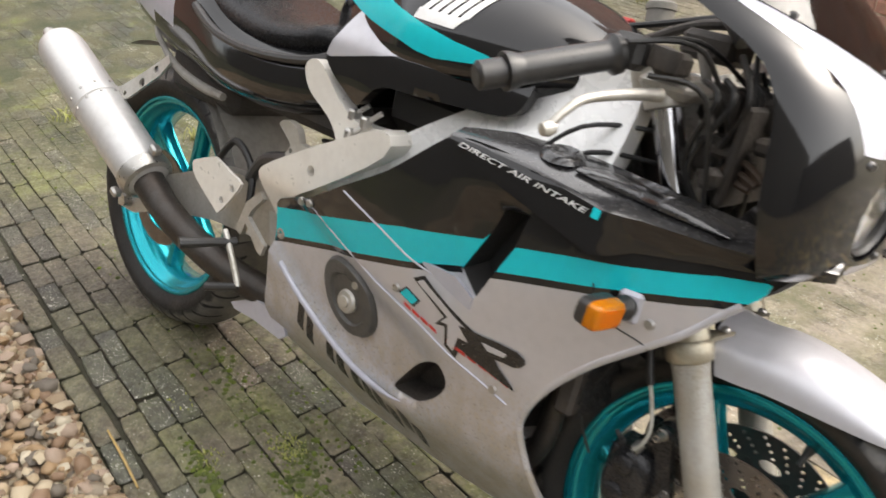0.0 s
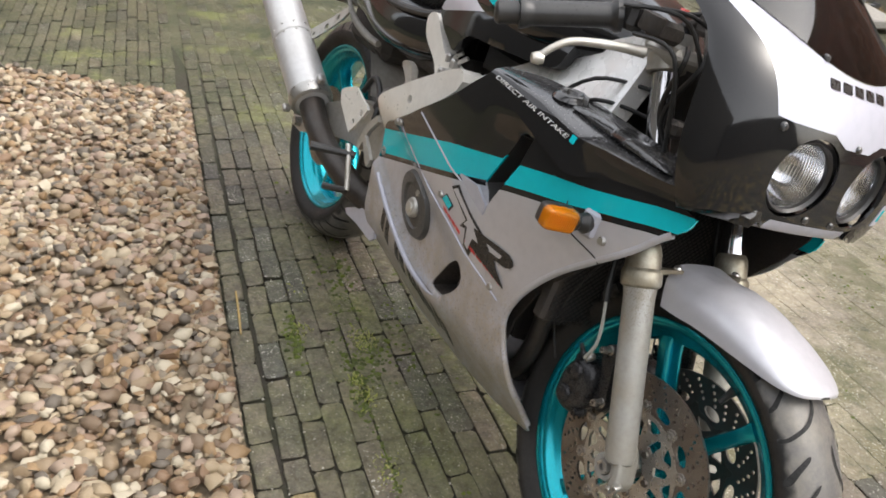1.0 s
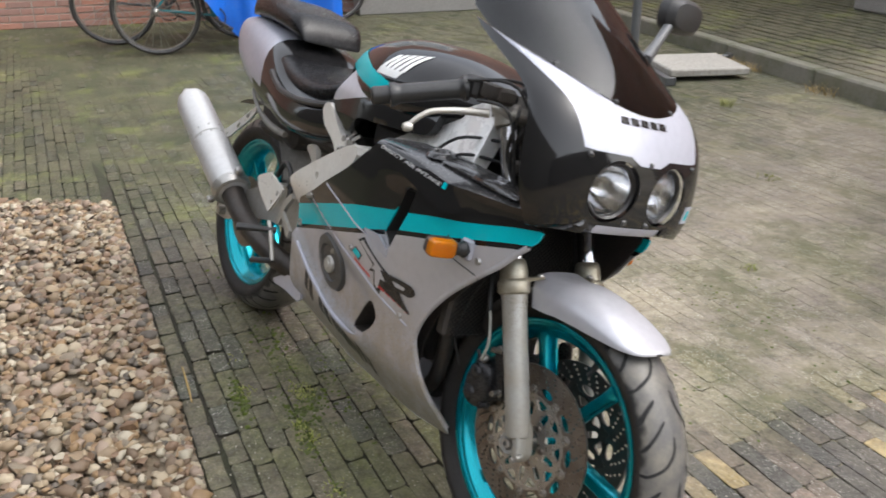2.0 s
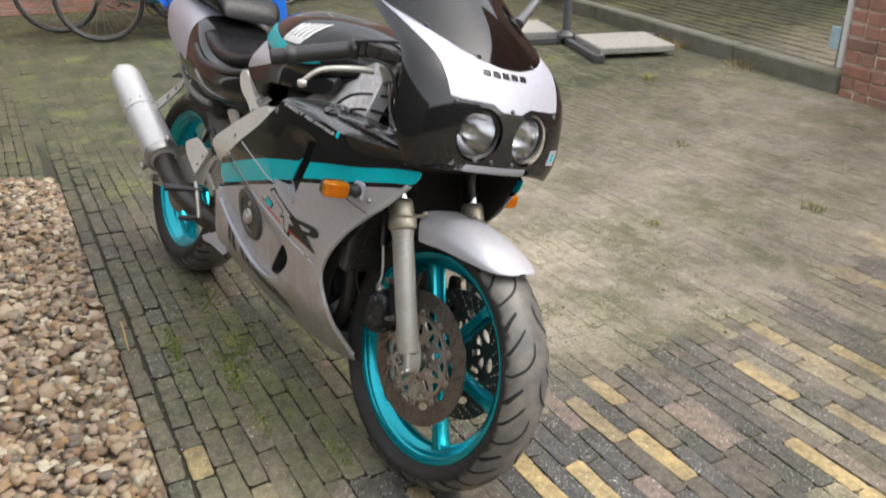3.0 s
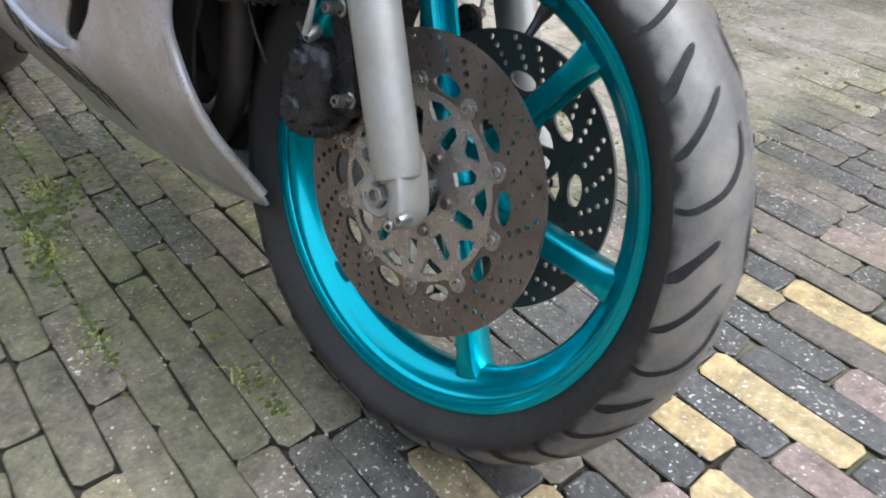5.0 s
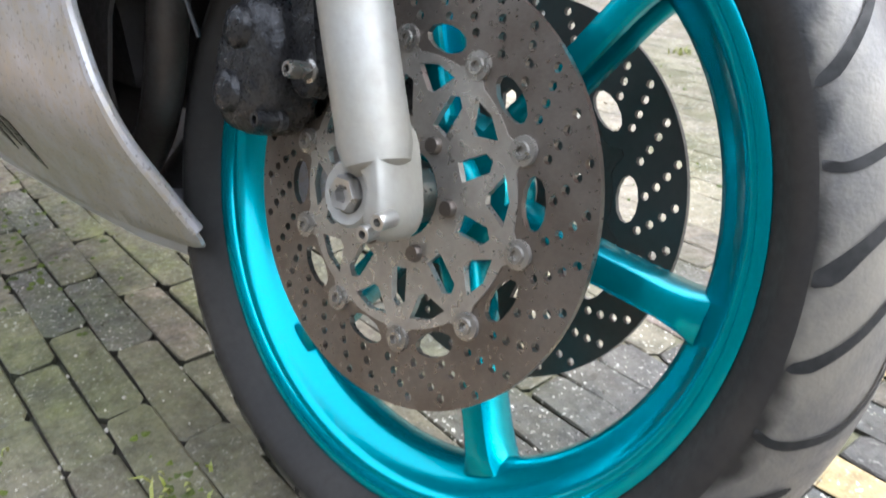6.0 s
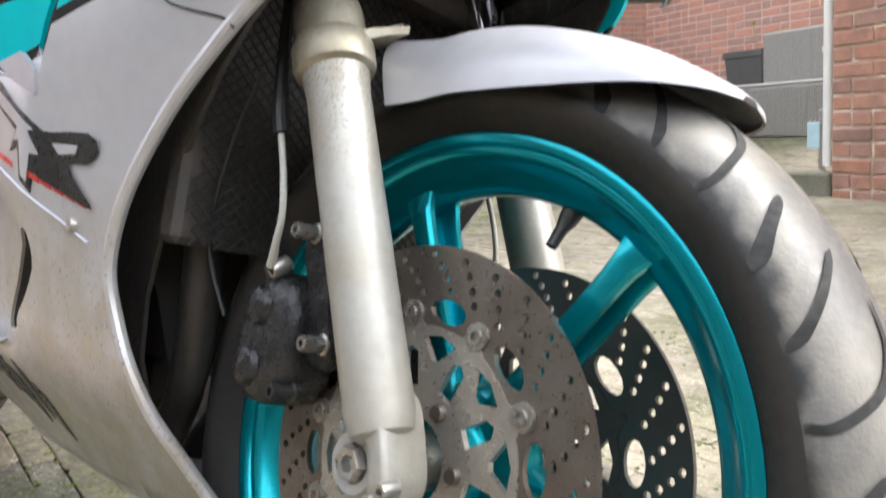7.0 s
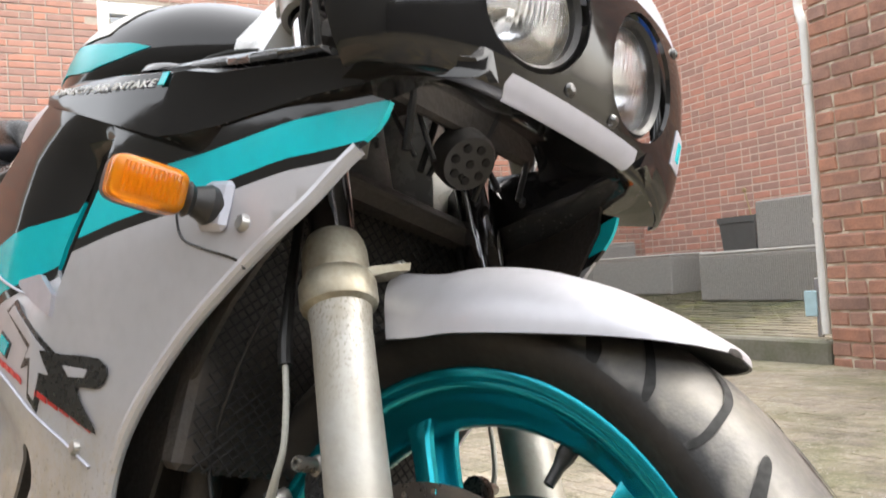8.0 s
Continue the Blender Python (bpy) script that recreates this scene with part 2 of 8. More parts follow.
def grime_and_sheen(m, under, film):
    """Sand, dirt and moss trodden over brick and joint alike: thin beside the gravel and on the mended strip, thick in
    the open yard. Its paler tones also carry painted sheen and haze.
    """
    n, l = m.node_tree.nodes, m.node_tree.links
    geo = [k for k in n if k.type == "NEW_GEOMETRY"][0]
    split = n.new("ShaderNodeSeparateXYZ")
    l.new(geo.outputs["Position"], split.inputs[0])
    def blot(scale, lo, hi, a=0.0, c=1.0, detail=8.0):
        t = n.new("ShaderNodeTexNoise")
        t.inputs["Scale"].default_value, t.inputs["Detail"].default_value, t.inputs["Roughness"].default_value = scale, detail, 0.7
        l.new(geo.outputs["Position"], t.inputs["Vector"])
        return span(t.outputs["Fac"], lo, hi, a, c)
    def span(src, lo, hi, a, c):
        r = n.new("ShaderNodeMapRange")
        for k, v in zip(("From Min", "From Max", "To Min", "To Max"), (lo, hi, a, c)):
            r.inputs[k].default_value = v
        l.new(src, r.inputs["Value"])
        return r.outputs[0]
    def calc(kind, p, q):
        r = n.new("ShaderNodeMath")
        r.operation, r.use_clamp = kind, True
        for k, v in enumerate((p, q)):
            if isinstance(v, float):
                r.inputs[k].default_value = v
            else:
                l.new(v, r.inputs[k])
        return r.outputs[0]
    def mix(fac, p, q):
        r = n.new("ShaderNodeMix")
        r.data_type = "RGBA"
        l.new(fac, r.inputs[0])
        for k, v in ((6, p), (7, q)):
            if isinstance(v, tuple):
                r.inputs[k].default_value = (*v, 1)
            else:
                l.new(v, r.inputs[k])
        return r.outputs[2]
    far = span(split.outputs["Y"], -0.30, 0.45, 0.50, 1.0)
    back = span(split.outputs["X"], -1.0, 0.2, 1.0, 0.0)
    mended = calc("MULTIPLY", span(split.outputs["X"], 1.22, 1.42, 0.0, 1.0), span(split.outputs["Y"], 0.3, 1.8, 0.80, 0.25))
    # warm pale tone towards the front: sand, with bright haze painted into it
    sandy_haze = span(split.outputs["X"], 0.6, 1.25, 0.0, 0.85)
    amount = calc("MULTIPLY", calc("MAXIMUM", calc("MAXIMUM", far, sandy_haze), back), calc("SUBTRACT", 1.0, mended))
    amount = calc("MULTIPLY", amount, blot(6.0, 0.30, 0.56, 0.60, film + 0.08))
    # open-yard sand, its colour lightened further to paint in wet sky sheen
    dirt = mix(blot(3.2, 0.40, 0.62), (0.400, 0.345, 0.252), (0.310, 0.265, 0.215))
    near = mix(blot(5.0, 0.44, 0.58), (0.092, 0.080, 0.052), (0.148, 0.123, 0.092))
    near = mix(sandy_haze, near, mix(blot(4.0, 0.42, 0.6), (0.215, 0.186, 0.124), (0.138, 0.121, 0.086)))
    dirt = mix(span(split.outputs["Y"], 0.0, 1.0, 0.0, 1.0), near, dirt)
    dirt = mix(blot(1.7, 0.47, 0.62, 0.0, 0.7), dirt, (0.155, 0.162, 0.072))
    dirt = mix(calc("MULTIPLY", blot(3.4, 0.46, 0.60, 0.0, 0.75), span(split.outputs["Y"], 0.9, 2.2, 1.0, 0.3)), dirt, (0.118, 0.116, 0.056))
    dirt = mix(blot(34.0, 0.42, 0.66, 0.0, 0.40), dirt, (0.110, 0.094, 0.062))
    dirt = mix(blot(110.0, 0.56, 0.70, 0.0, 0.5), dirt, (0.42, 0.38, 0.29))
    wet = n.new("ShaderNodeVectorMath")
    wet.operation = "DISTANCE"
    l.new(geo.outputs["Position"], wet.inputs[0])
    wet.inputs[1].default_value = (0.66, -0.05, 0.0)
    bloom = calc("MULTIPLY", span(wet.outputs["Value"], 0.24, 0.85, 0.90, 0.0), blot(7.0, 0.40, 0.58))
    dirt = mix(bloom, dirt, mix(blot(15.0, 0.42, 0.62), (0.064, 0.072, 0.027), (0.140, 0.152, 0.042)))
    mossy = mix(blot(4.5, 0.40, 0.60), (0.034, 0.041, 0.017), (0.078, 0.075, 0.040))
    mossy = mix(blot(2.6, 0.53, 0.62, 0.0, 0.85), mossy, (0.112, 0.125, 0.036))
    return mix(amount, under, mix(back, dirt, mossy))


def paver(name, a, b, rough=0.5, moss=0.4, film=0.72, specks=0.6):
    """Fired paving brick: drift in each brick, speckle, and moss that comes and goes over the yard."""
    m = material(name, a, rough, 0.0, tint=b, scale=14, amount=0.8, bump=0.9, bump_scale=75, rough_var=0.25, per="both", spread=(0.66, 1.24))
    n, l = m.node_tree.nodes, m.node_tree.links
    bs = n["Principled BSDF"]
    old = bs.inputs["Base Color"].links[0].from_socket
    geo = [k for k in n if k.type == "NEW_GEOMETRY"][0]
    big = n.new("ShaderNodeTexNoise")
    big.inputs["Scale"].default_value, big.inputs["Detail"].default_value, big.inputs["Roughness"].default_value = 1.3, 7.0, 0.65
    l.new(geo.outputs["Position"], big.inputs["Vector"])
    r = n.new("ShaderNodeMapRange")
    r.inputs["From Min"].default_value, r.inputs["From Max"].default_value = 0.44, 0.68
    r.inputs["To Max"].default_value = moss
    l.new(big.outputs["Fac"], r.inputs["Value"])
    x = n.new("ShaderNodeMix")
    x.data_type = "RGBA"
    x.inputs[7].default_value = (0.115, 0.115, 0.052, 1)
    l.new(r.outputs[0], x.inputs[0])
    l.new(old, x.inputs[6])
    grit = n.new("ShaderNodeTexNoise")
    grit.inputs["Scale"].default_value, grit.inputs["Detail"].default_value = 190.0, 3.0
    l.new(geo.outputs["Position"], grit.inputs["Vector"])
    g = n.new("ShaderNodeMapRange")
    g.inputs["From Min"].default_value, g.inputs["From Max"].default_value = 0.615, 0.665
    g.inputs["To Max"].default_value = specks
    l.new(grit.outputs["Fac"], g.inputs["Value"])
    drift = n.new("ShaderNodeTexNoise")
    drift.inputs["Scale"].default_value, drift.inputs["Detail"].default_value = 11.0, 5.0
    l.new(geo.outputs["Position"], drift.inputs["Vector"])
    lots = n.new("ShaderNodeMapRange")
    lots.inputs["From Min"].default_value, lots.inputs["From Max"].default_value = 0.45, 0.60
    lots.inputs["To Min"].default_value = 0.3
    l.new(drift.outputs["Fac"], lots.inputs["Value"])
    both = n.new("ShaderNodeMath")
    both.operation = "MULTIPLY"
    l.new(lots.outputs[0], both.inputs[0])
    l.new(g.outputs[0], both.inputs[1])
    y = n.new("ShaderNodeMix")
    y.data_type = "RGBA"
    y.inputs[7].default_value = (0.62, 0.60, 0.53, 1)
    l.new(both.outputs[0], y.inputs[0])
    w = grime_and_sheen(m, x.outputs[2], film)
    l.new(w, y.inputs[6])
    damp = n.new("ShaderNodeTexNoise")
    damp.inputs["Scale"].default_value, damp.inputs["Detail"].default_value, damp.inputs["Roughness"].default_value = 2.1, 9.0, 0.7
    l.new(geo.outputs["Position"], damp.inputs["Vector"])
    k = n.new("ShaderNodeMapRange")
    k.inputs["From Min"].default_value, k.inputs["From Max"].default_value = 0.36, 0.64
    k.inputs["To Min"].default_value, k.inputs["To Max"].default_value = 0.74, 1.24
    l.new(damp.outputs["Fac"], k.inputs["Value"])
    worn = n.new("ShaderNodeTexNoise")
    worn.inputs["Scale"].default_value, worn.inputs["Detail"].default_value, worn.inputs["Roughness"].default_value = 34.0, 9.0, 0.78
    l.new(geo.outputs["Position"], worn.inputs["Vector"])
    scuff = n.new("ShaderNodeMapRange")
    scuff.inputs["From Min"].default_value, scuff.inputs["From Max"].default_value = 0.34, 0.66
    scuff.inputs["To Min"].default_value, scuff.inputs["To Max"].default_value = 0.52, 1.50
    l.new(worn.outputs["Fac"], scuff.inputs["Value"])
    total = n.new("ShaderNodeMath")
    total.operation = "MULTIPLY"
    l.new(k.outputs[0], total.inputs[0])
    l.new(scuff.outputs[0], total.inputs[1])
    tone = n.new("ShaderNodeHueSaturation")
    l.new(total.outputs[0], tone.inputs["Value"])
    l.new(y.outputs[2], tone.inputs["Color"])
    l.new(tone.outputs[0], bs.inputs["Base Color"])
    return m


PAVE_BROWN = paver("brown_grey_paver", (0.112, 0.090, 0.072), (0.072, 0.060, 0.050), 0.62, 0.35, 0.80, 0.25)
PAVE_OLIVE = paver("olive_brown_paver", (0.265, 0.228, 0.146), (0.200, 0.176, 0.112), 0.6, 0.45, 0.88, 0.9)
PAVE_DARK = paver("blue_black_paver", (0.034, 0.036, 0.041), (0.058, 0.057, 0.056), 0.5, 0.15, 0.66, 0.8)
PAVE_YELLOW = paver("yellow_paver", (0.42, 0.31, 0.135), (0.31, 0.235, 0.115), 0.6, 0.12, 0.82, 0.8)
PAVE_RED = paver("dull_red_paver", (0.180, 0.128, 0.112), (0.135, 0.104, 0.092), 0.6, 0.25, 0.85, 0.8)
PAVE_GREEN = paver("mossy_paver", (0.120, 0.106, 0.068), (0.088, 0.080, 0.050), 0.62, 0.6, 0.85, 0.35)
SOIL = material("mossy_joint_soil", (0.165, 0.150, 0.095), 0.8, 0.0, tint=(0.075, 0.085, 0.03), scale=5, amount=0.85, bump=0.9, bump_scale=120)
SOIL.node_tree.links.new(grime_and_sheen(SOIL, SOIL.node_tree.nodes["Principled BSDF"].inputs["Base Color"].links[0].from_socket, 0.95), SOIL.node_tree.nodes["Principled BSDF"].inputs["Base Color"])
JOINT_DIRT = material("dark_joint_dirt", (0.036, 0.030, 0.021), 0.9, 0.0, tint=(0.030, 0.034, 0.014), scale=7, amount=0.8, bump=0.8, bump_scale=120)
KERB = material("weathered_concrete_kerb", (0.20, 0.19, 0.155), 0.75, 0.0, tint=(0.12, 0.125, 0.075), scale=6, amount=0.8, bump=0.5, bump_scale=90)
WALL_BRICK = material("red_wall_brick", (0.50, 0.272, 0.216), 0.75, 0.0, tint=(0.40, 0.215, 0.175), scale=9, amount=0.7, bump=0.5, bump_scale=90, per="island")
SIDE_BRICK = material("dark_red_brown_brick", (0.42, 0.215, 0.16), 0.75, 0.0, tint=(0.31, 0.165, 0.13), scale=9, amount=0.7, bump=0.5, bump_scale=90, per="island")
SIDE_MORTAR = material("grey_mortar", (0.42, 0.36, 0.30), 0.85, 0.0, tint=(0.33, 0.29, 0.24), scale=12, amount=0.6, bump=0.5, bump_scale=120)
PIER_BRICK = material("orange_red_wall_brick", (0.43, 0.225, 0.16), 0.75, 0.0, tint=(0.24, 0.135, 0.105), scale=12, amount=0.8, bump=0.6, bump_scale=80, per="object")
MORTAR = material("pale_mortar", (0.66, 0.53, 0.44), 0.85, 0.0, tint=(0.5, 0.43, 0.36), scale=12, amount=0.6, bump=0.5, bump_scale=120)
WHITE_PAINT = material("white_paint", (0.74, 0.74, 0.72), 0.4, 0.0, tint=(0.6, 0.59, 0.55), scale=8, amount=0.4)
WICKER = material("grey_wicker", (0.30, 0.29, 0.27), 0.6, 0.0, tint=(0.22, 0.21, 0.2), scale=50, amount=0.6, bump=0.4, bump_scale=200)
CUSHION = material("grey_sofa_top", (0.38, 0.37, 0.35), 0.75, 0.0, tint=(0.32, 0.31, 0.29), scale=8, amount=0.5, bump=0.2)
POT = material("dark_grey_planter", (0.095, 0.10, 0.10), 0.55, 0.0, tint=(0.07, 0.073, 0.073), scale=10, amount=0.5)
TARP = material("blue_tarpaulin", (0.01, 0.14, 0.62), 0.35, 0.0, tint=(0.01, 0.10, 0.5), scale=6, amount=0.5, bump=0.3, bump_scale=40)
SLAB = material("pale_concrete_slab", (0.42, 0.40, 0.36), 0.8, 0.0, tint=(0.30, 0.29, 0.25), scale=40, amount=0.8, bump=0.6, bump_scale=160)
GREY_STEEL = material("grey_painted_steel", (0.12, 0.125, 0.13), 0.45, 0.3, tint=(0.085, 0.088, 0.09), scale=14, amount=0.5)
LEAF = material("weed_leaf", (0.24, 0.27, 0.06), 0.5, 0.0, tint=(0.32, 0.31, 0.11), scale=60, amount=0.8, per="island")
STRAW = material("dry_grass", (0.40, 0.29, 0.12), 0.7, 0.0, tint=(0.3, 0.21, 0.09), scale=60, amount=0.7, per="island")


def pebble_material():
    m = material("mixed_gravel", (0.33, 0.26, 0.18), 0.6, 0.0, tint=(0.5, 0.42, 0.32), scale=60, amount=0.5, bump=0.3, bump_scale=200, rough_var=0.15)
    n, l = m.node_tree.nodes, m.node_tree.links
    b = n["Principled BSDF"]
    old = b.inputs["Base Color"].links[0].from_socket
    geo = [k for k in n if k.type == "NEW_GEOMETRY"][0]
    r = n.new("ShaderNodeValToRGB")
    r.color_ramp.interpolation = "CONSTANT"
    shades = [(0.2, 0.142, 0.083), (0.276, 0.212, 0.131), (0.12, 0.078, 0.046), (0.328, 0.272, 0.185), (0.164, 0.132, 0.092), (0.22, 0.138, 0.065), (0.076, 0.064, 0.051), (0.256, 0.188, 0.139), (0.152, 0.088, 0.048), (0.384, 0.34, 0.254)]
    r.color_ramp.elements[0].color = (*shades[0], 1)
    r.color_ramp.elements[1].position, r.color_ramp.elements[1].color = 0.1, (*shades[1], 1)
    for i in range(2, 10):
        r.color_ramp.elements.new(i / 10).color = (*shades[i], 1)
    l.new(geo.outputs["Random Per Island"], r.inputs[0])
    x = n.new("ShaderNodeMix")
    x.data_type, x.blend_type = "RGBA", "MIX"
    x.inputs[0].default_value = 0.9
    l.new(old, x.inputs[6])
    l.new(r.outputs[0], x.inputs[7])
    l.new(x.outputs[2], b.inputs["Base Color"])
    return m


PEBBLE = pebble_material()

# ---- mesh building ----
from mathutils.geometry import delaunay_2d_cdt


class Form:
    """Vertices and faces gathered into one mesh."""
    def __init__(self):
        self.v, self.f, self.k = [], [], []

    def add(self, verts, faces, k=0, m=None):
        base = len(self.v)
        self.v += [tuple(m @ Vector(p)) if m else tuple(p) for p in verts]
        self.f += [tuple(base + i for i in q) for q in faces]
        self.k += [k] * len(faces)
        return self

    def box(self, size, at=(0, 0, 0), bevel=0.003, m=None, k=0):
        sx, sy, sz = (s / 2 for s in size)
        b = min(bevel, sx * 0.9, sy * 0.9, sz * 0.9)
        vs, idx = [], {}
        for cx in (-1, 1):
            for cy in (-1, 1):
                for cz in (-1, 1):
                    for ax in range(3):
                        p = [cx * (sx - b), cy * (sy - b), cz * (sz - b)]
                        p[ax] = (cx * sx, cy * sy, cz * sz)[ax]
                        idx[cx, cy, cz, ax] = len(vs)
                        vs.append([p[i] + at[i] for i in range(3)])
        fs = []
        for ax in range(3):
            o = [i for i in range(3) if i != ax]
            for s in (-1, 1):
                quad = []
                for a, c in ((-1, -1), (1, -1), (1, 1), (-1, 1)):
                    key = [0, 0, 0]
                    key[ax], key[o[0]], key[o[1]] = s, a, c
                    quad.append(idx[(*key, ax)])
                fs.append(quad)
        for ax in range(3):
            o = [i for i in range(3) if i != ax]
            for a in (-1, 1):
                for c in (-1, 1):
                    k0, k1 = [0, 0, 0], [0, 0, 0]
                    k0[ax], k1[ax] = -1, 1
                    for kk in (k0, k1):
                        kk[o[0]], kk[o[1]] = a, c
                    fs.append([idx[(*k0, o[0])], idx[(*k1, o[0])], idx[(*k1, o[1])], idx[(*k0, o[1])]])
        for cx in (-1, 1):
            for cy in (-1, 1):
                for cz in (-1, 1):
                    fs.append([idx[cx, cy, cz, ax] for ax in range(3)])
        return self.add(vs, fs, k, m)

    def lathe(self, profile, seg=48, m=None, k=0, closed=False, arc=(0.0, 360.0)):
        """profile: (radius, along) turned round the local Y axis; the angle runs from X towards Z."""
        full = abs(arc[1] - arc[0]) >= 359.9
        n = seg if full else seg + 1
        vs, fs = [], []
        for i in range(n):
            a = radians(arc[0] + (arc[1] - arc[0]) * i / seg)
            vs += [(r * math.cos(a), y, r * math.sin(a)) for r, y in profile]
        w = len(profile)
        for i in range(seg):
            j = (i + 1) % n
            for q in range(w if closed else w - 1):
                p = (q + 1) % w
                fs.append((i * w + q, j * w + q, j * w + p, i * w + p))
        return self.add(vs, fs, k, m)

    def tube(self, pts, r, seg=10, k=0, smooth=6, m=None, cap=True):
        """A round bar along a smooth line through pts. r: one radius or one for each point."""
        pts = [Vector(p) for p in pts]
        rs = list(r) if isinstance(r, (list, tuple)) else [r] * len(pts)
        if len(pts) > 2 and smooth > 1:
            out, ro = [], []
            for i in range(len(pts) - 1):
                p0, p1, p2, p3 = pts[max(i - 1, 0)], pts[i], pts[i + 1], pts[min(i + 2, len(pts) - 1)]
                for s in range(smooth):
                    t = s / smooth
                    out.append(0.5 * (2 * p1 + (p2 - p0) * t + (2 * p0 - 5 * p1 + 4 * p2 - p3) * t * t + (3 * p1 - p0 - 3 * p2 + p3) * t ** 3))
                    ro.append(rs[i] + (rs[i + 1] - rs[i]) * t)
            pts, rs = out + [pts[-1]], ro + [rs[-1]]
        vs, fs, side = [], [], None
        for i, p in enumerate(pts):
            d = (pts[min(i + 1, len(pts) - 1)] - pts[max(i - 1, 0)]).normalized()
            if side is None:
                side = d.orthogonal().normalized()
            side = (side - d * side.dot(d)).normalized()
            up = d.cross(side)
            for s in range(seg):
                a = math.tau * s / seg
                vs.append(p + (side * math.cos(a) + up * math.sin(a)) * rs[i])
        for i in range(len(pts) - 1):
            for s in range(seg):
                t = (s + 1) % seg
                fs.append((i * seg + s, i * seg + t, (i + 1) * seg + t, (i + 1) * seg + s))
        if cap:
            fs += [tuple(range(seg - 1, -1, -1)), tuple((len(pts) - 1) * seg + s for s in range(seg))]
        return self.add(vs, fs, k, m)

    def loft(self, sections, k=0, cap=True, m=None, ring=True):
        """Skins equal rings of points."""
        w = len(sections[0])
        vs = [p for s in sections for p in s]
        fs = []
        for i in range(len(sections) - 1):
            for q in range(w if ring else w - 1):
                p = (q + 1) % w
                fs.append((i * w + q, i * w + p, (i + 1) * w + p, (i + 1) * w + q))
        if cap and ring:
            fs += [tuple(range(w - 1, -1, -1)), tuple((len(sections) - 1) * w + q for q in range(w))]
        return self.add(vs, fs, k, m)

    def sheet(self, outline, place, thick=0.003, holes=(), lines=(), grid=0.02, paint=None, inward=None):
        """A shell cut to an outline in (u, v), with holes and paint edges kept sharp. place(u, v) gives the outer face's point;
        inward(u, v) the offset to the inner face."""
        pts, edges = [], []
        def chain(poly, shut):
            base = len(pts)
            dense = []
            for i in range(len(poly) if shut else len(poly) - 1):
                a, b = Vector(poly[i]), Vector(poly[(i + 1) % len(poly)])
                n = max(1, int((b - a).length / grid))
                dense += [a.lerp(b, s / n) for s in range(n)]
            if not shut:
                dense.append(Vector(poly[-1]))
            pts.extend(dense)
            for i in range(len(dense) - (0 if shut else 1)):
                edges.append((base + i, base + (i + 1) % len(dense)))
        chain(outline, True)
        for h in holes:
            chain(h, True)
        for ln in lines:
            chain(ln, False)
        us, ws = [p[0] for p in outline], [p[1] for p in outline]
        u = min(us) + grid * 0.37
        while u < max(us):
            w = min(ws) + grid * 0.41
            while w < max(ws):
                if inside((u, w), outline):
                    pts.append(Vector((u, w)))
                w += grid
            u += grid
        co, _, tris, *_ = delaunay_2d_cdt(pts, edges, [], 0, 1e-6)
        keep = []
        for t in tris:
            c = ((co[t[0]][0] + co[t[1]][0] + co[t[2]][0]) / 3, (co[t[0]][1] + co[t[1]][1] + co[t[2]][1]) / 3)
            if inside(c, outline) and not any(inside(c, h) for h in holes):
                keep.append((t, paint(*c) if paint else 0))
        outer = [Vector(place(p[0], p[1])) for p in co]
        inward = inward or (lambda a, b: Vector((0, thick, 0)))
        inner = [o + Vector(inward(p[0], p[1])) for o, p in zip(outer, co)]
        n = len(co)
        count = {}
        for t, _ in keep:
            for i in range(3):
                e = (t[i], t[(i + 1) % 3])
                count[e] = count.get(e, 0) + 1
        base = len(self.v)
        self.v += [tuple(p) for p in outer + inner]
        for t, kk in keep:
            self.f += [tuple(base + i for i in t), tuple(base + n + i for i in reversed(t))]
            self.k += [kk, kk]
            for i in range(3):
                a, b = t[i], t[(i + 1) % 3]
                if (b, a) not in count:
                    self.f.append((base + b, base + a, base + n + a, base + n + b))
                    self.k.append(kk)
        return self

    def fluted(self, m, r, pitch, back=0.004):
        """A round lamp glass with upright flutes, its face along local x."""
        n, w = 112, 15
        vs, fs = [], []
        for side in (0, 1):
            for i in range(n + 1):
                y = -r + 2 * r * i / n
                h = math.sqrt(max(r * r - y * y, 1e-9))
                for j in range(w):
                    z = h * (-1 + 2 * j / (w - 1))
                    d = (y * y + z * z) / (r * r)
                    flute = 0.0010 * abs(math.sin(y * math.pi / pitch)) * (1 - d) * (1.0 if z > -0.1 * r else 0.35)
                    vs.append((0.006 - 0.008 * d + flute - side * (back + flute), y, z))
        q = (n + 1) * w
        for side in (0, 1):
            for i in range(n):
                for j in range(w - 1):
                    a = side * q + i * w + j
                    fs.append((a, a + 1, a + w + 1, a + w))
        for i in range(n):
            for j in (0, w - 1):
                a = i * w + j
                fs.append((a, a + w, a + w + q, a + q))
        return self.add(vs, fs, 0, m)

    def mirror(self):
        """The same form on the other side of the machine."""
        out = Form()
        out.v, out.f, out.k = [(x, -y, z) for x, y, z in self.v], [tuple(reversed(q)) for q in self.f], list(self.k)
        return out

    def mesh(self, name, mats, angle=35.0):
        me = bpy.data.meshes.new(name)
        me.from_pydata(self.v, [], self.f)
        for mt in mats if isinstance(mats, (list, tuple)) else [mats]:
            me.materials.append(mt)
        bm = bmesh.new()
        bm.from_mesh(me)
        bm.faces.ensure_lookup_table()
        for face, kk in zip(bm.faces, self.k):
            face.material_index, face.smooth = kk, True
        bmesh.ops.remove_doubles(bm, verts=bm.verts, dist=1e-6)
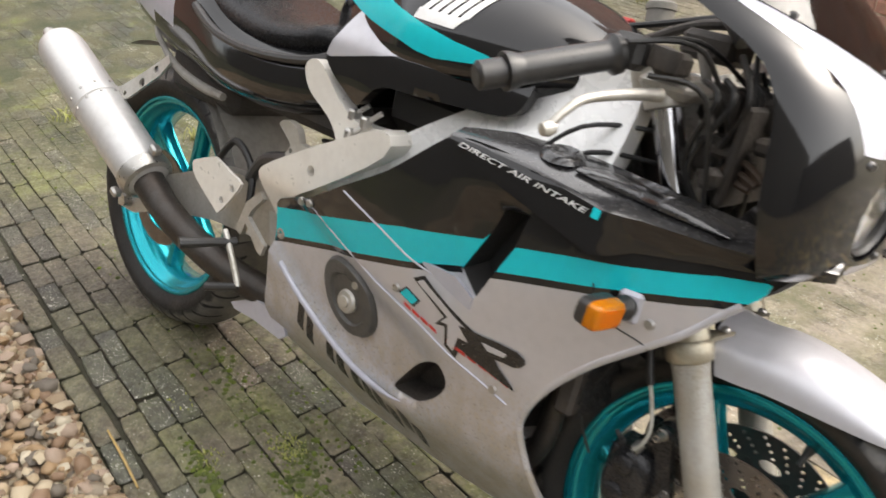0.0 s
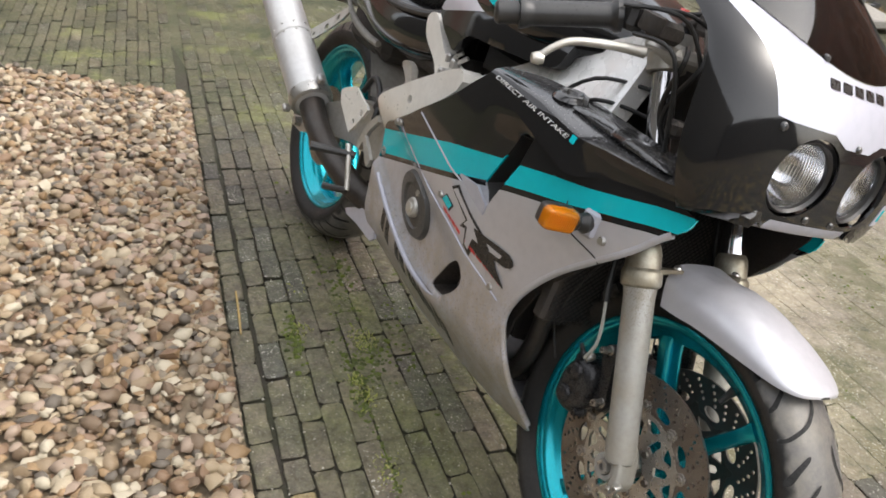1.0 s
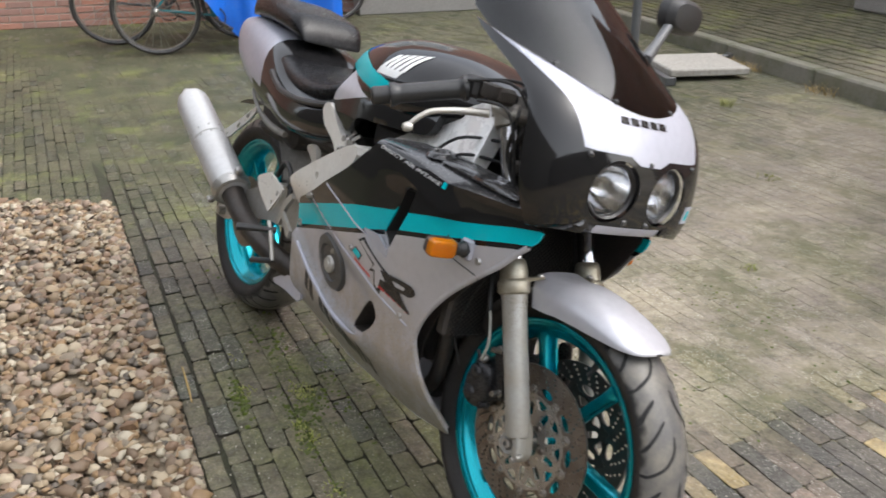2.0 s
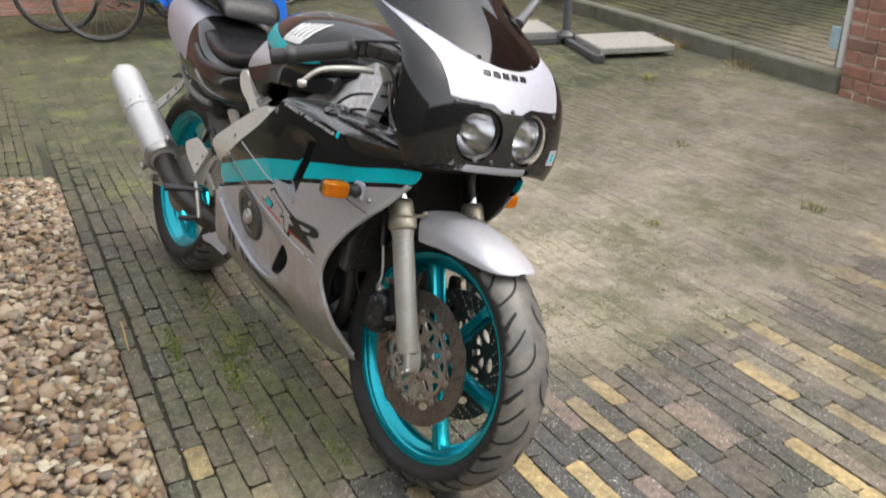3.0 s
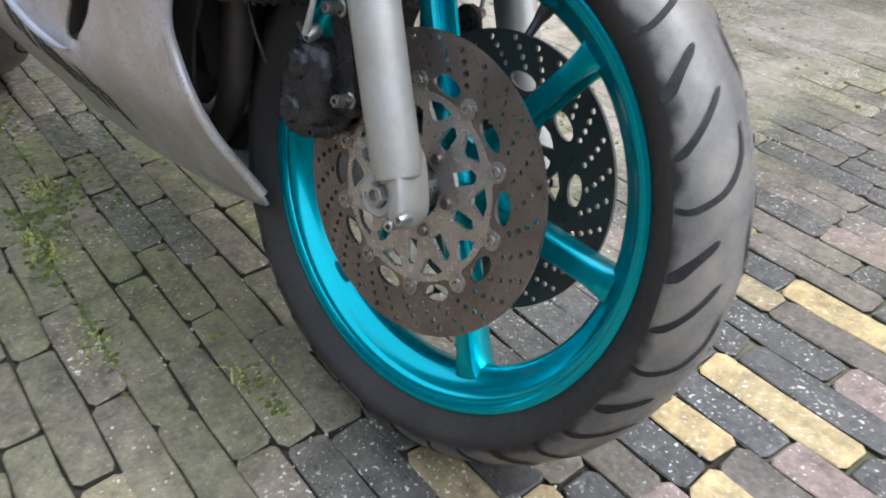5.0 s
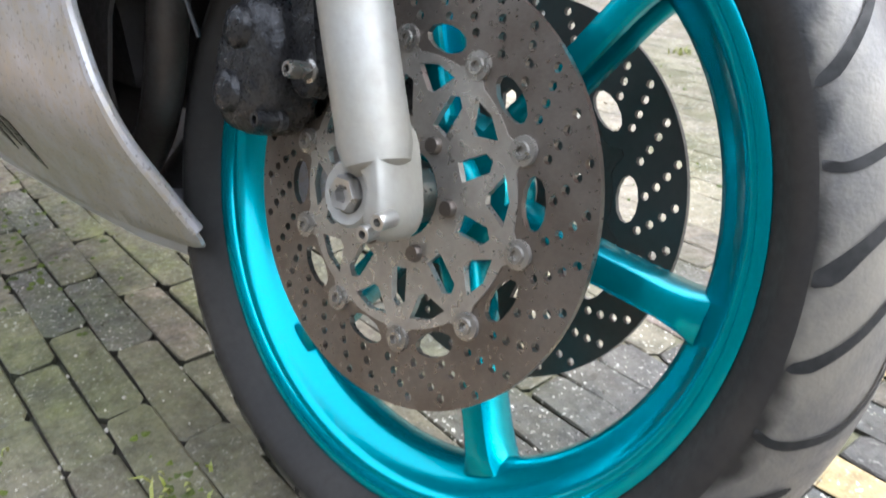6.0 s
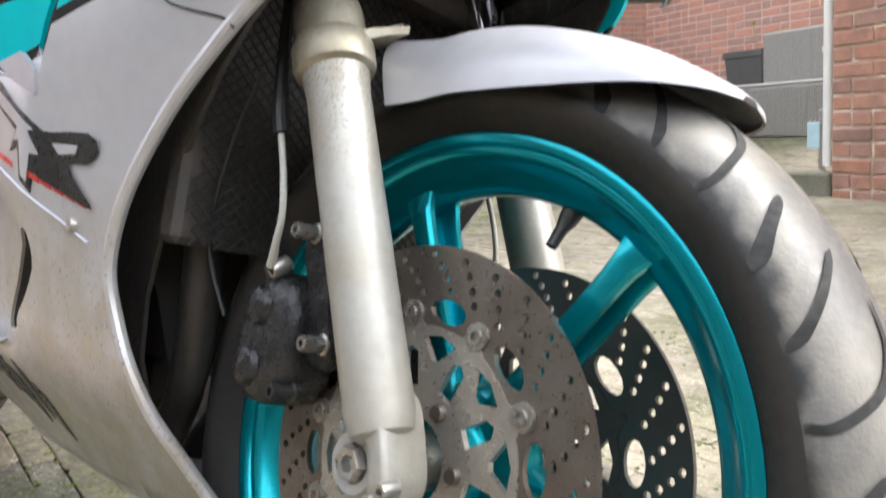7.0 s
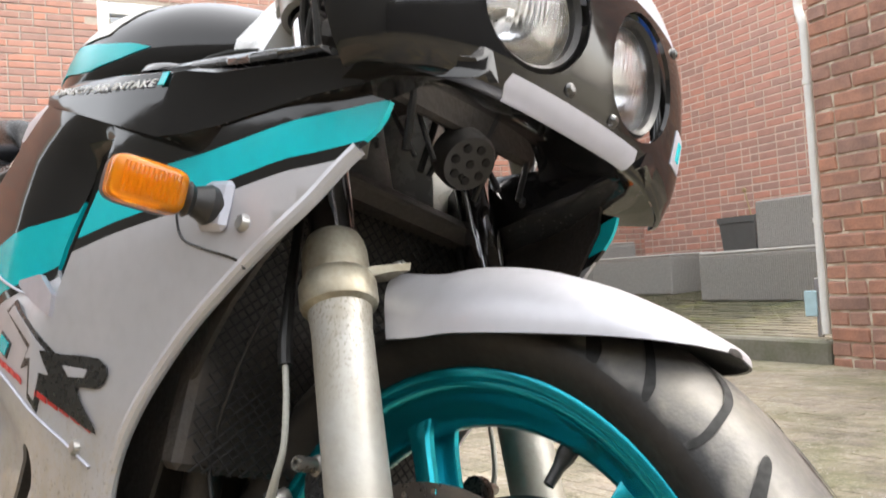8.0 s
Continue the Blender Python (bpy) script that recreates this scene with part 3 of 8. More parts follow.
        loose = [v for v in bm.verts if not v.link_faces]
        bmesh.ops.delete(bm, geom=loose, context="VERTS")
        bmesh.ops.recalc_face_normals(bm, faces=bm.faces)
        bm.to_mesh(me)
        bm.free()
        me.set_sharp_from_angle(angle=radians(angle))
        return me


def inside(p, poly):
    x, y = p
    hit, j = False, len(poly) - 1
    for i in range(len(poly)):
        xi, yi, xj, yj = poly[i][0], poly[i][1], poly[j][0], poly[j][1]
        if (yi > y) != (yj > y) and x < (xj - xi) * (y - yi) / (yj - yi) + xi:
            hit = not hit
        j = i
    return hit


def part(name, form, mats, parent=None, label="", angle=35.0):
    ob = new(name, form.mesh(name, mats, angle))
    if parent:
        ob.parent = parent
    return tagged(ob, label)


def thing(name, label, category, m=None, group=""):
    ob = new(name)
    ob.empty_display_size = 0.1
    if m:
        ob.matrix_basis = m
    return tagged(ob, label, category, group)


def smooth_line(poly, n=6, shut=False):
    """More points on a soft line through poly."""
    p, out = [Vector(q) for q in poly], []
    last = len(p) if shut else len(p) - 1
    for i in range(last):
        a, b = p[i], p[(i + 1) % len(p)]
        a0 = p[i - 1] if (shut or i) else a
        b1 = p[(i + 2) % len(p)] if (shut or i + 2 < len(p)) else b
        for s in range(n):
            t = s / n
            out.append(tuple(0.5 * (2 * a + (b - a0) * t + (2 * a0 - 5 * a + 4 * b - b1) * t * t + (3 * a - a0 - 3 * b + b1) * t ** 3)))
    if not shut:
        out.append(tuple(p[-1]))
    return out


def circle(cx, cy, r, n=24, sx=1.0, phase=0.0):
    return [(cx + sx * r * math.cos(math.tau * i / n + phase), cy + r * math.sin(math.tau * i / n + phase)) for i in range(n)]


def step(x, a, b):
    t = min(max((x - a) / (b - a), 0.0), 1.0)
    return t * t * (3 - 2 * t)


def between(x, xs, ys):
    """Soft interpolation in a short table."""
    if x <= xs[0]:
        return ys[0]
    for i in range(len(xs) - 1):
        if x <= xs[i + 1]:
            t = (x - xs[i]) / (xs[i + 1] - xs[i])
            m0 = (ys[i + 1] - ys[max(i - 1, 0)]) / (xs[i + 1] - xs[max(i - 1, 0)]) if i else (ys[1] - ys[0]) / (xs[1] - xs[0])
            j = min(i + 2, len(xs) - 1)
            m1 = (ys[j] - ys[i]) / (xs[j] - xs[i])
            h = xs[i + 1] - xs[i]
            return (2 * t ** 3 - 3 * t * t + 1) * ys[i] + (t ** 3 - 2 * t * t + t) * h * m0 + (3 * t * t - 2 * t ** 3) * ys[i + 1] + (t ** 3 - t * t) * h * m1
    return ys[-1]


def turned(at, to):
    """A pose at a point whose local Y axis points along a direction."""
    return Matrix.Translation(at) @ Vector(to).to_track_quat("Y", "Z").to_matrix().to_4x4()


def lettering(name, text, height, m, mat, parent, shear=0.0, width=1.0):
    cu = bpy.data.curves.new(name, "FONT")
    cu.body, cu.size, cu.shear, cu.extrude = text, height, shear, 0.0004
    tmp = bpy.data.objects.new(name, cu)
    scene.collection.objects.link(tmp)
    bpy.context.view_layer.update()
    me = bpy.data.meshes.new_from_object(tmp)
    bpy.data.objects.remove(tmp)
    me.materials.clear()
    me.materials.append(mat)
    xs = [v.co.x for v in me.vertices]
    me.transform(m @ Matrix.Diagonal((width / (max(xs) - min(xs)), 1, 1, 1)) @ Matrix.Translation((-min(xs), 0, 0)))
    ob = new(name, me)
    ob.parent = parent
    return ob

# ---- the yard ----
U, V = Vector((-0.951, 0.309, 0)), Vector((0.309, 0.951, 0))      # along the terrace kerb, and away from it
CORNER = Vector((0.17, 3.85, 0))


def ground_height(x, y):
    return 0.030 * step(y, 0.9, 3.7) - 0.004


def spot(u, v, z=0.0):
    p = CORNER + U * u + V * v
    return Vector((p.x, p.y, z))


HOUSE = Matrix((U, V, Vector((0, 0, 1)))).transposed().to_4x4()
f = Form()
def silt(x, y):
    """How far sand and moss have filled the joints: 0 open, 1 level."""
    n1, n2 = noise.noise(Vector((x * 0.9, y * 0.9, 5.0))), noise.noise(Vector((x * 2.6, y * 2.6, 1.0)))
    open_yard = step(y + 0.30 * n1 + 0.10 * n2, 0.05, 0.42)
    mended = step(x - 0.05 * y + 0.10 * n1, 1.22, 1.36)
    far = step(y + 0.3 * n1, 1.25, 1.9)
    return min(max(open_yard * (1 - (0.55 - 0.30 * far) * mended) + 0.30 * n2 * (1 - 0.4 * open_yard), 0), 1)


def moss_cover(x, y):
    """A mat of moss and mud lies over the paving behind the machine."""
    return step(-x + 0.5 * noise.noise(Vector((x * 1.3, y * 1.3, 8.0))) - 0.25 * max(y - 1.0, 0), 0.75, 1.7) * (1 - step(y, 2.4, 3.4)) * step(y, -0.35, 0.25)


def bed_height(x, y):
    """The soil between the bricks; sand drifts just over them in the open yard."""
    base = ground_height(x, y)
    if abs(x) > 10 or abs(y) > 8:
        return base - 0.0085
    s, c = silt(x, y), moss_cover(x, y)
    drift = 0.0022 * noise.noise(Vector((x * 9, y * 9, 2.0))) + 0.0016 * noise.noise(Vector((x * 21, y * 21, 6.0))) + 0.0016 * noise.noise(Vector((x * 2.4, y * 2.4, 9.0)))
    return base - 0.0095 + (0.0086 * s + 1.3 * drift * step(s, 0.4, 0.9)) * (1 - c) + (0.0094 + 0.005 * noise.noise(Vector((x * 6, y * 6, 2.0)))) * c


xs = [-300, -60, -16] + [-8 + 0.2 * i for i in range(30)] + [-2 + 0.034 * i for i in range(150)] + [3.2, 3.6, 4, 5, 6.5, 8, 14, 60, 300]
ys = [-300, -60, -14] + [-6 + 0.5 * i for i in range(11)] + [-0.5 + 0.034 * i for i in range(136)] + [4.4, 5, 6, 7, 12, 60, 300]
f.add([(x, y, bed_height(x, y)) for x in xs for y in ys], [(i * len(ys) + j, (i + 1) * len(ys) + j, (i + 1) * len(ys) + j + 1, i * len(ys) + j + 1) for i in range(len(xs) - 1) for j in range(len(ys) - 1)])
f.k = [0 if moss_cover(f.v[q[0]][0], f.v[q[0]][1]) > 0.35 else 1 if silt(sum(f.v[i][0] for i in q) / 4, sum(f.v[i][1] for i in q) / 4) < 0.30 and abs(f.v[q[0]][0]) < 8 and abs(f.v[q[0]][1]) < 6 else 0 for q in f.f]
ground = tagged(part("ground", f, [SOIL, JOINT_DIRT]), "dark mossy soil bed under the brick paving", "ground", kind="structure")

TERRACE = 0.145
f = Form()
a, b, c, d = spot(-0.05, 0.12), spot(9, 0.12), spot(9, 4.6), spot(-0.05, 4.6)
f.add([(p.x, p.y, TERRACE - 0.012 + 0.22 * s) for p, s in ((a, 0), (b, 0), (c, 1), (d, 1))] + [(p.x, p.y, -0.1) for p in (a, b, c, d)], [(0, 1, 2, 3), (4, 5, 1, 0), (5, 6, 2, 1), (6, 7, 3, 2), (7, 4, 0, 3)])
terrace = tagged(part("terrace", f, SOIL), "raised mossy brick terrace behind a kerb", "terrace", kind="structure")
kerb = tagged(new("kerb"), "weathered concrete kerb stones along the terrace", "kerb", kind="structure")
rng = random.Random(11)
for i in range(9):
    base = Form().box((0.972, 0.12, 0.26), (0.49 + i * 0.985, 0.06, 0.015 + rng.uniform(-0.004, 0.004)), 0.012, Matrix.Translation(CORNER) @ HOUSE)
    part("kerb_stone", base, KERB, kerb)


def brick_field(u0, u1, z0, z1, m, course, length, rng, gap=0.012, depth=0.03, skip=None):
    """A stretch of brick wall in local x and z, its face at y = 0: places and sizes of the bricks."""
    out, z, i = [], z0, 0
    while z + course * 0.5 < z1:
        x = u0 - (length / 2 if i % 2 else 0)
        while x < u1:
            ln = length * (0.5 if rng.random() < 0.25 else 1.0)
            a, b = max(x, u0), min(x + ln - gap, u1)
            if b - a > 0.03 and not (skip and skip((a + b) / 2, z + course / 2)):
                out.append(((a + b) / 2, z + (course - gap) / 2, b - a, course - gap))
            x += ln
        z += course
        i += 1
    return out


def brick_mass(bricks, m, rng, mat, depth=0.03):
    f = Form()
    for x, z, w, h in bricks:
        y = rng.uniform(-0.002, 0.003)
        e = 0.004
        vs = [(x + sx * (w / 2 - e), y - 0.008, z + sz * (h / 2 - e)) for sx, sz in ((-1, -1), (1, -1), (1, 1), (-1, 1))] + [(x + sx * w / 2, y - 0.003, z + sz * h / 2) for sx, sz in ((-1, -1), (1, -1), (1, 1), (-1, 1))] + [(x + sx * w / 2, depth, z + sz * h / 2) for sx, sz in ((-1, -1), (1, -1), (1, 1), (-1, 1))]
        f.add(vs, [(0, 1, 2, 3), (4, 5, 1, 0), (5, 6, 2, 1), (6, 7, 3, 2), (7, 4, 0, 3), (8, 9, 5, 4), (9, 10, 6, 5), (10, 11, 7, 6), (11, 8, 4, 7)], 0, m)
    me = bpy.data.meshes.new("brick_courses")
    me.from_pydata(f.v, [], f.f)
    me.materials.append(mat)
    return me


def wall(name, m, u0, u1, z0, z1, thick, label, mat=MORTAR):
    f = Form().box((u1 - u0, thick, z1 - z0), ((u0 + u1) / 2, thick / 2, (z0 + z1) / 2), 0.002, m)
    return tagged(part(name, f, mat), label, "wall", kind="structure")


# frames of the three walls: local x along the wall, local y into it
FAR = Matrix.Translation(CORNER + V * 3.45) @ Matrix((-U, V, Vector((0, 0, 1)))).transposed().to_4x4()
PIER = Matrix.Translation(CORNER + V * 0.0 - U * 0.02) @ Matrix((-U, V, Vector((0, 0, 1)))).transposed().to_4x4()
SIDE_AT = Vector((-6.55, 0.85, 0))
SIDE = Matrix.Translation(SIDE_AT) @ Matrix((V, U, Vector((0, 0, 1)))).transposed().to_4x4()
wall_far = wall("wall_far", FAR, -9.0, 4.0, 0.0, 4.7, 0.3, "old red brick house wall with pale mortar")
PIER_MORTAR = material("patchy_mortar", (0.40, 0.30, 0.22), 0.9, 0.0, tint=(0.72, 0.66, 0.54), scale=10, amount=0.9, bump=0.8, bump_scale=70, contrast=(0.50, 0.62))
wall_pier = wall("wall_pier", PIER, 0.0, 3.4, -0.05, 3.4, 0.26, "orange-red brick garden wall with patchy pale mortar", PIER_MORTAR)
WIN = (1.98, 4.3, 1.5, 3.42)
wall_side = tagged(new("wall_side"), "red brick house wall with a white-framed window", "wall", kind="structure")
for u0, u1, z0, z1 in ((-6.0, WIN[0], 0, 4.7), (WIN[1], 9.5, 0, 4.7), (WIN[0], WIN[1], 0, WIN[2]), (WIN[0], WIN[1], WIN[3], 4.7)):
    part("wall_body", Form().box((u1 - u0, 0.3, z1 - z0), ((u0 + u1) / 2, 0.15, (z0 + z1) / 2), 0.002, SIDE), SIDE_MORTAR, wall_side)
win = tagged(new("window_1"), "white-painted wooden window in a brick wall", "window", kind="structure")
w0, w1, z0, z1 = WIN
for nm, size, at in (("window_frame", (0.11, 0.12, z1 - z0), (w0 + 0.055, 0.06, (z0 + z1) / 2)), ("window_frame", (0.11, 0.12, z1 - z0), (w1 - 0.055, 0.06, (z0 + z1) / 2)), ("window_frame", (w1 - w0 - 0.22, 0.12, 0.12), ((w0 + w1) / 2, 0.06, z1 - 0.06)), ("window_frame", (w1 - w0 - 0.22, 0.12, 0.12), ((w0 + w1) / 2, 0.06, z0 + 0.06)), ("window_frame", (0.08, 0.10, z1 - z0 - 0.24), ((w0 + w1) / 2, 0.06, (z0 + z1) / 2)), ("window_sill", (w1 - w0 + 0.1, 0.2, 0.05), ((w0 + w1) / 2, 0.0, z0 - 0.025))):
    part(nm, Form().box(size, at, 0.008, SIDE), WHITE_PAINT, win)
pane_mat = glass_material("window_glass", (0.8, 0.84, 0.84), 0.01, 0.6)
for k in (0, 1):
    c = w0 + (w1 - w0) * (0.27 + 0.46 * k)
    part("pane", Form().box(((w1 - w0) / 2 - 0.16, 0.008, z1 - z0 - 0.25), (c, 0.07, (z0 + z1) / 2), 0.001, SIDE), pane_mat, win)
part("curtain", Form().box((w1 - w0 - 0.2, 0.02, z1 - z0 - 0.2), ((w0 + w1) / 2, 0.22, (z0 + z1) / 2), 0.004, SIDE), material("pale_curtain", (0.5, 0.5, 0.48), 0.8), win)
rng = random.Random(5)
far_bricks = brick_field(-8.9, 3.9, 0.16, 4.65, FAR, 0.082, 0.240, rng, 0.016)
ob = new("brick_courses", brick_mass(far_bricks, FAR, rng, WALL_BRICK))
ob.parent = wall_far
tagged(ob, "red bricks", kind="stuff")
side_bricks = brick_field(-5.0, 9.4, 0.0, 4.6, SIDE, 0.0665, 0.222, rng, skip=lambda x, z: WIN[0] - 0.05 < x < WIN[1] + 0.05 and WIN[2] - 0.06 < z < WIN[3] + 0.02)
ob = new("brick_courses", brick_mass(side_bricks, SIDE, rng, SIDE_BRICK))
ob.parent = wall_side
tagged(ob, "red bricks", kind="stuff")
# plain unseen walls, added to close the yard and darken what gloss paint mirrors
for nm, m, ln, high in (("wall_back", Matrix.Translation((-8.0, -5.4, 0)), 20.0, 4.6), ("wall_end", Matrix.Translation((9.5, -7.5, 0)) @ Matrix.Rotation(radians(90), 4, "Z"), 12.0, 3.0)):
    wall(nm, m, 0, ln, -0.05, high, 0.25, "plain dark wall out of view, added to darken reflections", material("dark_unseen_wall", (0.054, 0.053, 0.048), 0.8, tint=(0.036, 0.036, 0.031), scale=3, amount=0.8))

# ---- things in the yard ----
# rain pipe at the end of the garden wall
pm = Matrix.Translation(CORNER) @ HOUSE
pipe = thing("drainpipe", "white plastic rain pipe against the brick wall", "pipe")
part("pipe", Form().tube([tuple(pm @ Vector(p)) for p in ((0.028, 0.02, 0.18), (0.028, 0.02, 1.0), (0.028, 0.02, 1.66), (0.045, 0.03, 1.78), (0.12, 0.10, 1.93), (0.14, 0.14, 2.6))], 0.022, 14), WHITE_PAINT, pipe)
for z in (0.75, 1.45):
    part("pipe_bracket", Form().lathe([(0.022, -0.012), (0.027, -0.012), (0.027, 0.012), (0.022, 0.012)], 18, turned(tuple(pm @ Vector((0.028, 0.02, z))), (0, 0, 1)), closed=True), WHITE_PAINT, pipe)
tap = thing("ground_stake", "pale blue card on a short metal stake by the wall", "marker")
part("stake", Form().box((0.03, 0.02, 0.30), (0.085, 0.05, 0.31), 0.004, pm), BRIGHT, tap)
part("card", Form().box((0.075, 0.012, 0.13), (0.125, 0.04, 0.33), 0.003, pm), material("pale_blue_card", (0.42, 0.60, 0.66), 0.5), tap)


def weave(f, w, h, m, at_y, z0, x0):
    """Upright canes over a flat face."""
    n = int(w / 0.021)
    for i in range(n):
        x = x0 + (i + 0.5) * w / n
        f.add([(x - 0.008, at_y, z0 + 0.01), (x, at_y - 0.006, z0 + 0.01), (x + 0.008, at_y, z0 + 0.01), (x - 0.008, at_y, z0 + h - 0.01), (x, at_y - 0.006, z0 + h - 0.01), (x + 0.008, at_y, z0 + h - 0.01)], [(0, 1, 4, 3), (1, 2, 5, 4)], 0, m)


def sofa(u, v, w, d, h, name, label, back=0.0, z0=TERRACE + 0.085):
    """A woven garden seat: front face towards the yard. u is its far end along the kerb."""
    m = Matrix.Translation(spot(u, v)) @ Matrix((-U, V, Vector((0, 0, 1)))).transposed().to_4x4()
    t = thing(name, label, "sofa", group="garden lounge set")
    f = Form().box((w, d, h), (w / 2, d / 2, z0 + h / 2), 0.01, m)
    base = part("seat_base", f, WICKER, t)
    g = Form()
    weave(g, w - 0.02, h - 0.03, m, -0.001, z0 + 0.01, 0.01)
    tagged(part("woven_front", g, WICKER, t), "upright woven canes", kind="stuff")
    mr = m @ Matrix.Rotation(radians(90), 4, "Z")
    g = Form()
    weave(g, d - 0.02, h - 0.03, mr, -w - 0.001, z0 + 0.01, 0.01)
    tagged(part("woven_side", g, WICKER, t), "upright woven canes", kind="stuff")
    part("seat_top", Form().box((w - 0.004, d - 0.004, 0.03), (w / 2, d / 2, z0 + h + 0.014), 0.012, m), CUSHION, t)
    if back:
        bf = Form().box((w * 0.84, 0.14, back), (w * 0.57, d - 0.09, z0 + h + 0.029 + back / 2), 0.012, m)
        part("backrest", bf, WICKER, t)
        g = Form()
        weave(g, w * 0.84 - 0.02, back - 0.02, m, d - 0.161, z0 + h + 0.04, w * 0.15 + 0.01)
        tagged(part("woven_back", g, WICKER, t), "upright woven canes", kind="stuff")
    return t


sofa(2.72, 1.75, 1.55, 0.64, 0.40, "garden_sofa", "grey woven garden sofa with a backrest against the brick wall", 0.43)
sofa(5.12, 2.35, 1.35, 0.62, 0.40, "garden_ottoman", "low grey woven garden seat with a pale top", z0=TERRACE + 0.112)
sofa(6.6, 2.45, 1.2, 0.8, 0.60, "garden_chair", "grey woven garden chair at the far end", z0=TERRACE + 0.117)
m = Matrix.Translation(spot(2.88, 2.62)) @ Matrix((-U, V, Vector((0, 0, 1)))).transposed().to_4x4()
pl = thing("planter", "dark grey tapered square planter with a dry stalk", "planter")
f = Form().loft([[tuple(m @ Vector((x * k, y * k, z))) for x, y in ((-0.22, -0.22), (0.22, -0.22), (0.22, 0.22), (-0.22, 0.22))] for z, k in ((0.262, 0.78), (0.93, 1.0), (0.93, 1.06), (0.985, 1.06), (0.985, 0.96), (0.91, 0.95))])
part("pot", f, POT, pl)
part("stalk", Form().tube([tuple(m @ Vector(p)) for p in ((0, 0, 0.90), (-0.03, 0, 1.05), (-0.10, 0.02, 1.24))], [0.008, 0.007, 0.005], 8).lathe([(0, -0.02), (0.02, -0.012), (0.024, 0), (0.016, 0.016), (0, 0.022)], 10, m @ Matrix.Translation((-0.10, 0.02, 1.25))), STRAW, pl)

# parasol foot: steel cross weighed down with slabs
pf = thing("parasol_base", "grey steel parasol foot weighed down with concrete slabs", "parasol base")
gz = ground_height(0, 3.9)
PB = Matrix.Translation((-1.99, 3.77, gz)) @ Matrix.Rotation(radians(-27), 4, "Z")
for ang in (0, 90, 180, 270):
    rot = PB @ Matrix.Rotation(radians(ang), 4, "Z")
    part("cross_arm", Form().box((0.70, 0.05, 0.045), (0.39, 0, 0.025), 0.004, rot).box((0.03, 0.075, 0.055), (0.75, 0, 0.03), 0.004, rot), GREY_STEEL, pf)
part("pole_socket", Form().lathe([(0.075, 0.0), (0.075, 0.02), (0.045, 0.05), (0.042, 0.055), (0.0, 0.055)], 28, PB @ turned((0, 0, 0.045), (0, 0, 1))), GREY_STEEL, pf)
part("pole", Form().lathe([(0.033, 0.0), (0.033, 0.62), (0.03, 0.63), (0, 0.63)], 24, PB @ turned((0, 0, 0.06), (0, 0, 1))), GREY_STEEL, pf)
for sx, sy in ((1, 1), (-1, -1)):
    sl = thing("concrete_slab", "pale exposed-aggregate concrete slab on the parasol foot", "paving slab", PB, "parasol slabs")
    part("slab", Form().box((0.56, 0.56, 0.05), (sx * 0.36, sy * 0.325, 0.055), 0.008), SLAB, sl)


def grass_tuft(x, y, n, h, mat, name, label, spread=0.05, seed=1):
    r = random.Random(seed)
    f = Form()
    z = ground_height(x, y)
    for i in range(n):
        a, rr = r.uniform(0, math.tau), spread * math.sqrt(r.random())
        px, py = x + rr * math.cos(a), y + rr * math.sin(a)
        b = r.uniform(0, math.tau)
        dx, dy = math.cos(b), math.sin(b)
        hh, wd, lean = h * r.uniform(0.5, 1.1), r.uniform(0.0010, 0.0024), r.uniform(0.5, 1.5)
        f.add([(px - dy * wd, py + dx * wd, z - 0.004), (px + dy * wd, py - dx * wd, z - 0.004), (px + dx * hh * lean * 0.4 + dy * wd, py + dy * hh * lean * 0.4 - dx * wd, z + hh * 0.6), (px + dx * hh * lean * 0.4 - dy * wd, py + dy * hh * lean * 0.4 + dx * wd, z + hh * 0.6), (px + dx * hh * lean, py + dy * hh * lean, z + hh * 0.8)], [(0, 1, 2, 3), (3, 2, 4)])
    me = bpy.data.meshes.new(name)
    me.from_pydata(f.v, [], f.f)
    me.materials.append(mat)
    return tagged(new(name, me), label, "weed", kind="stuff")


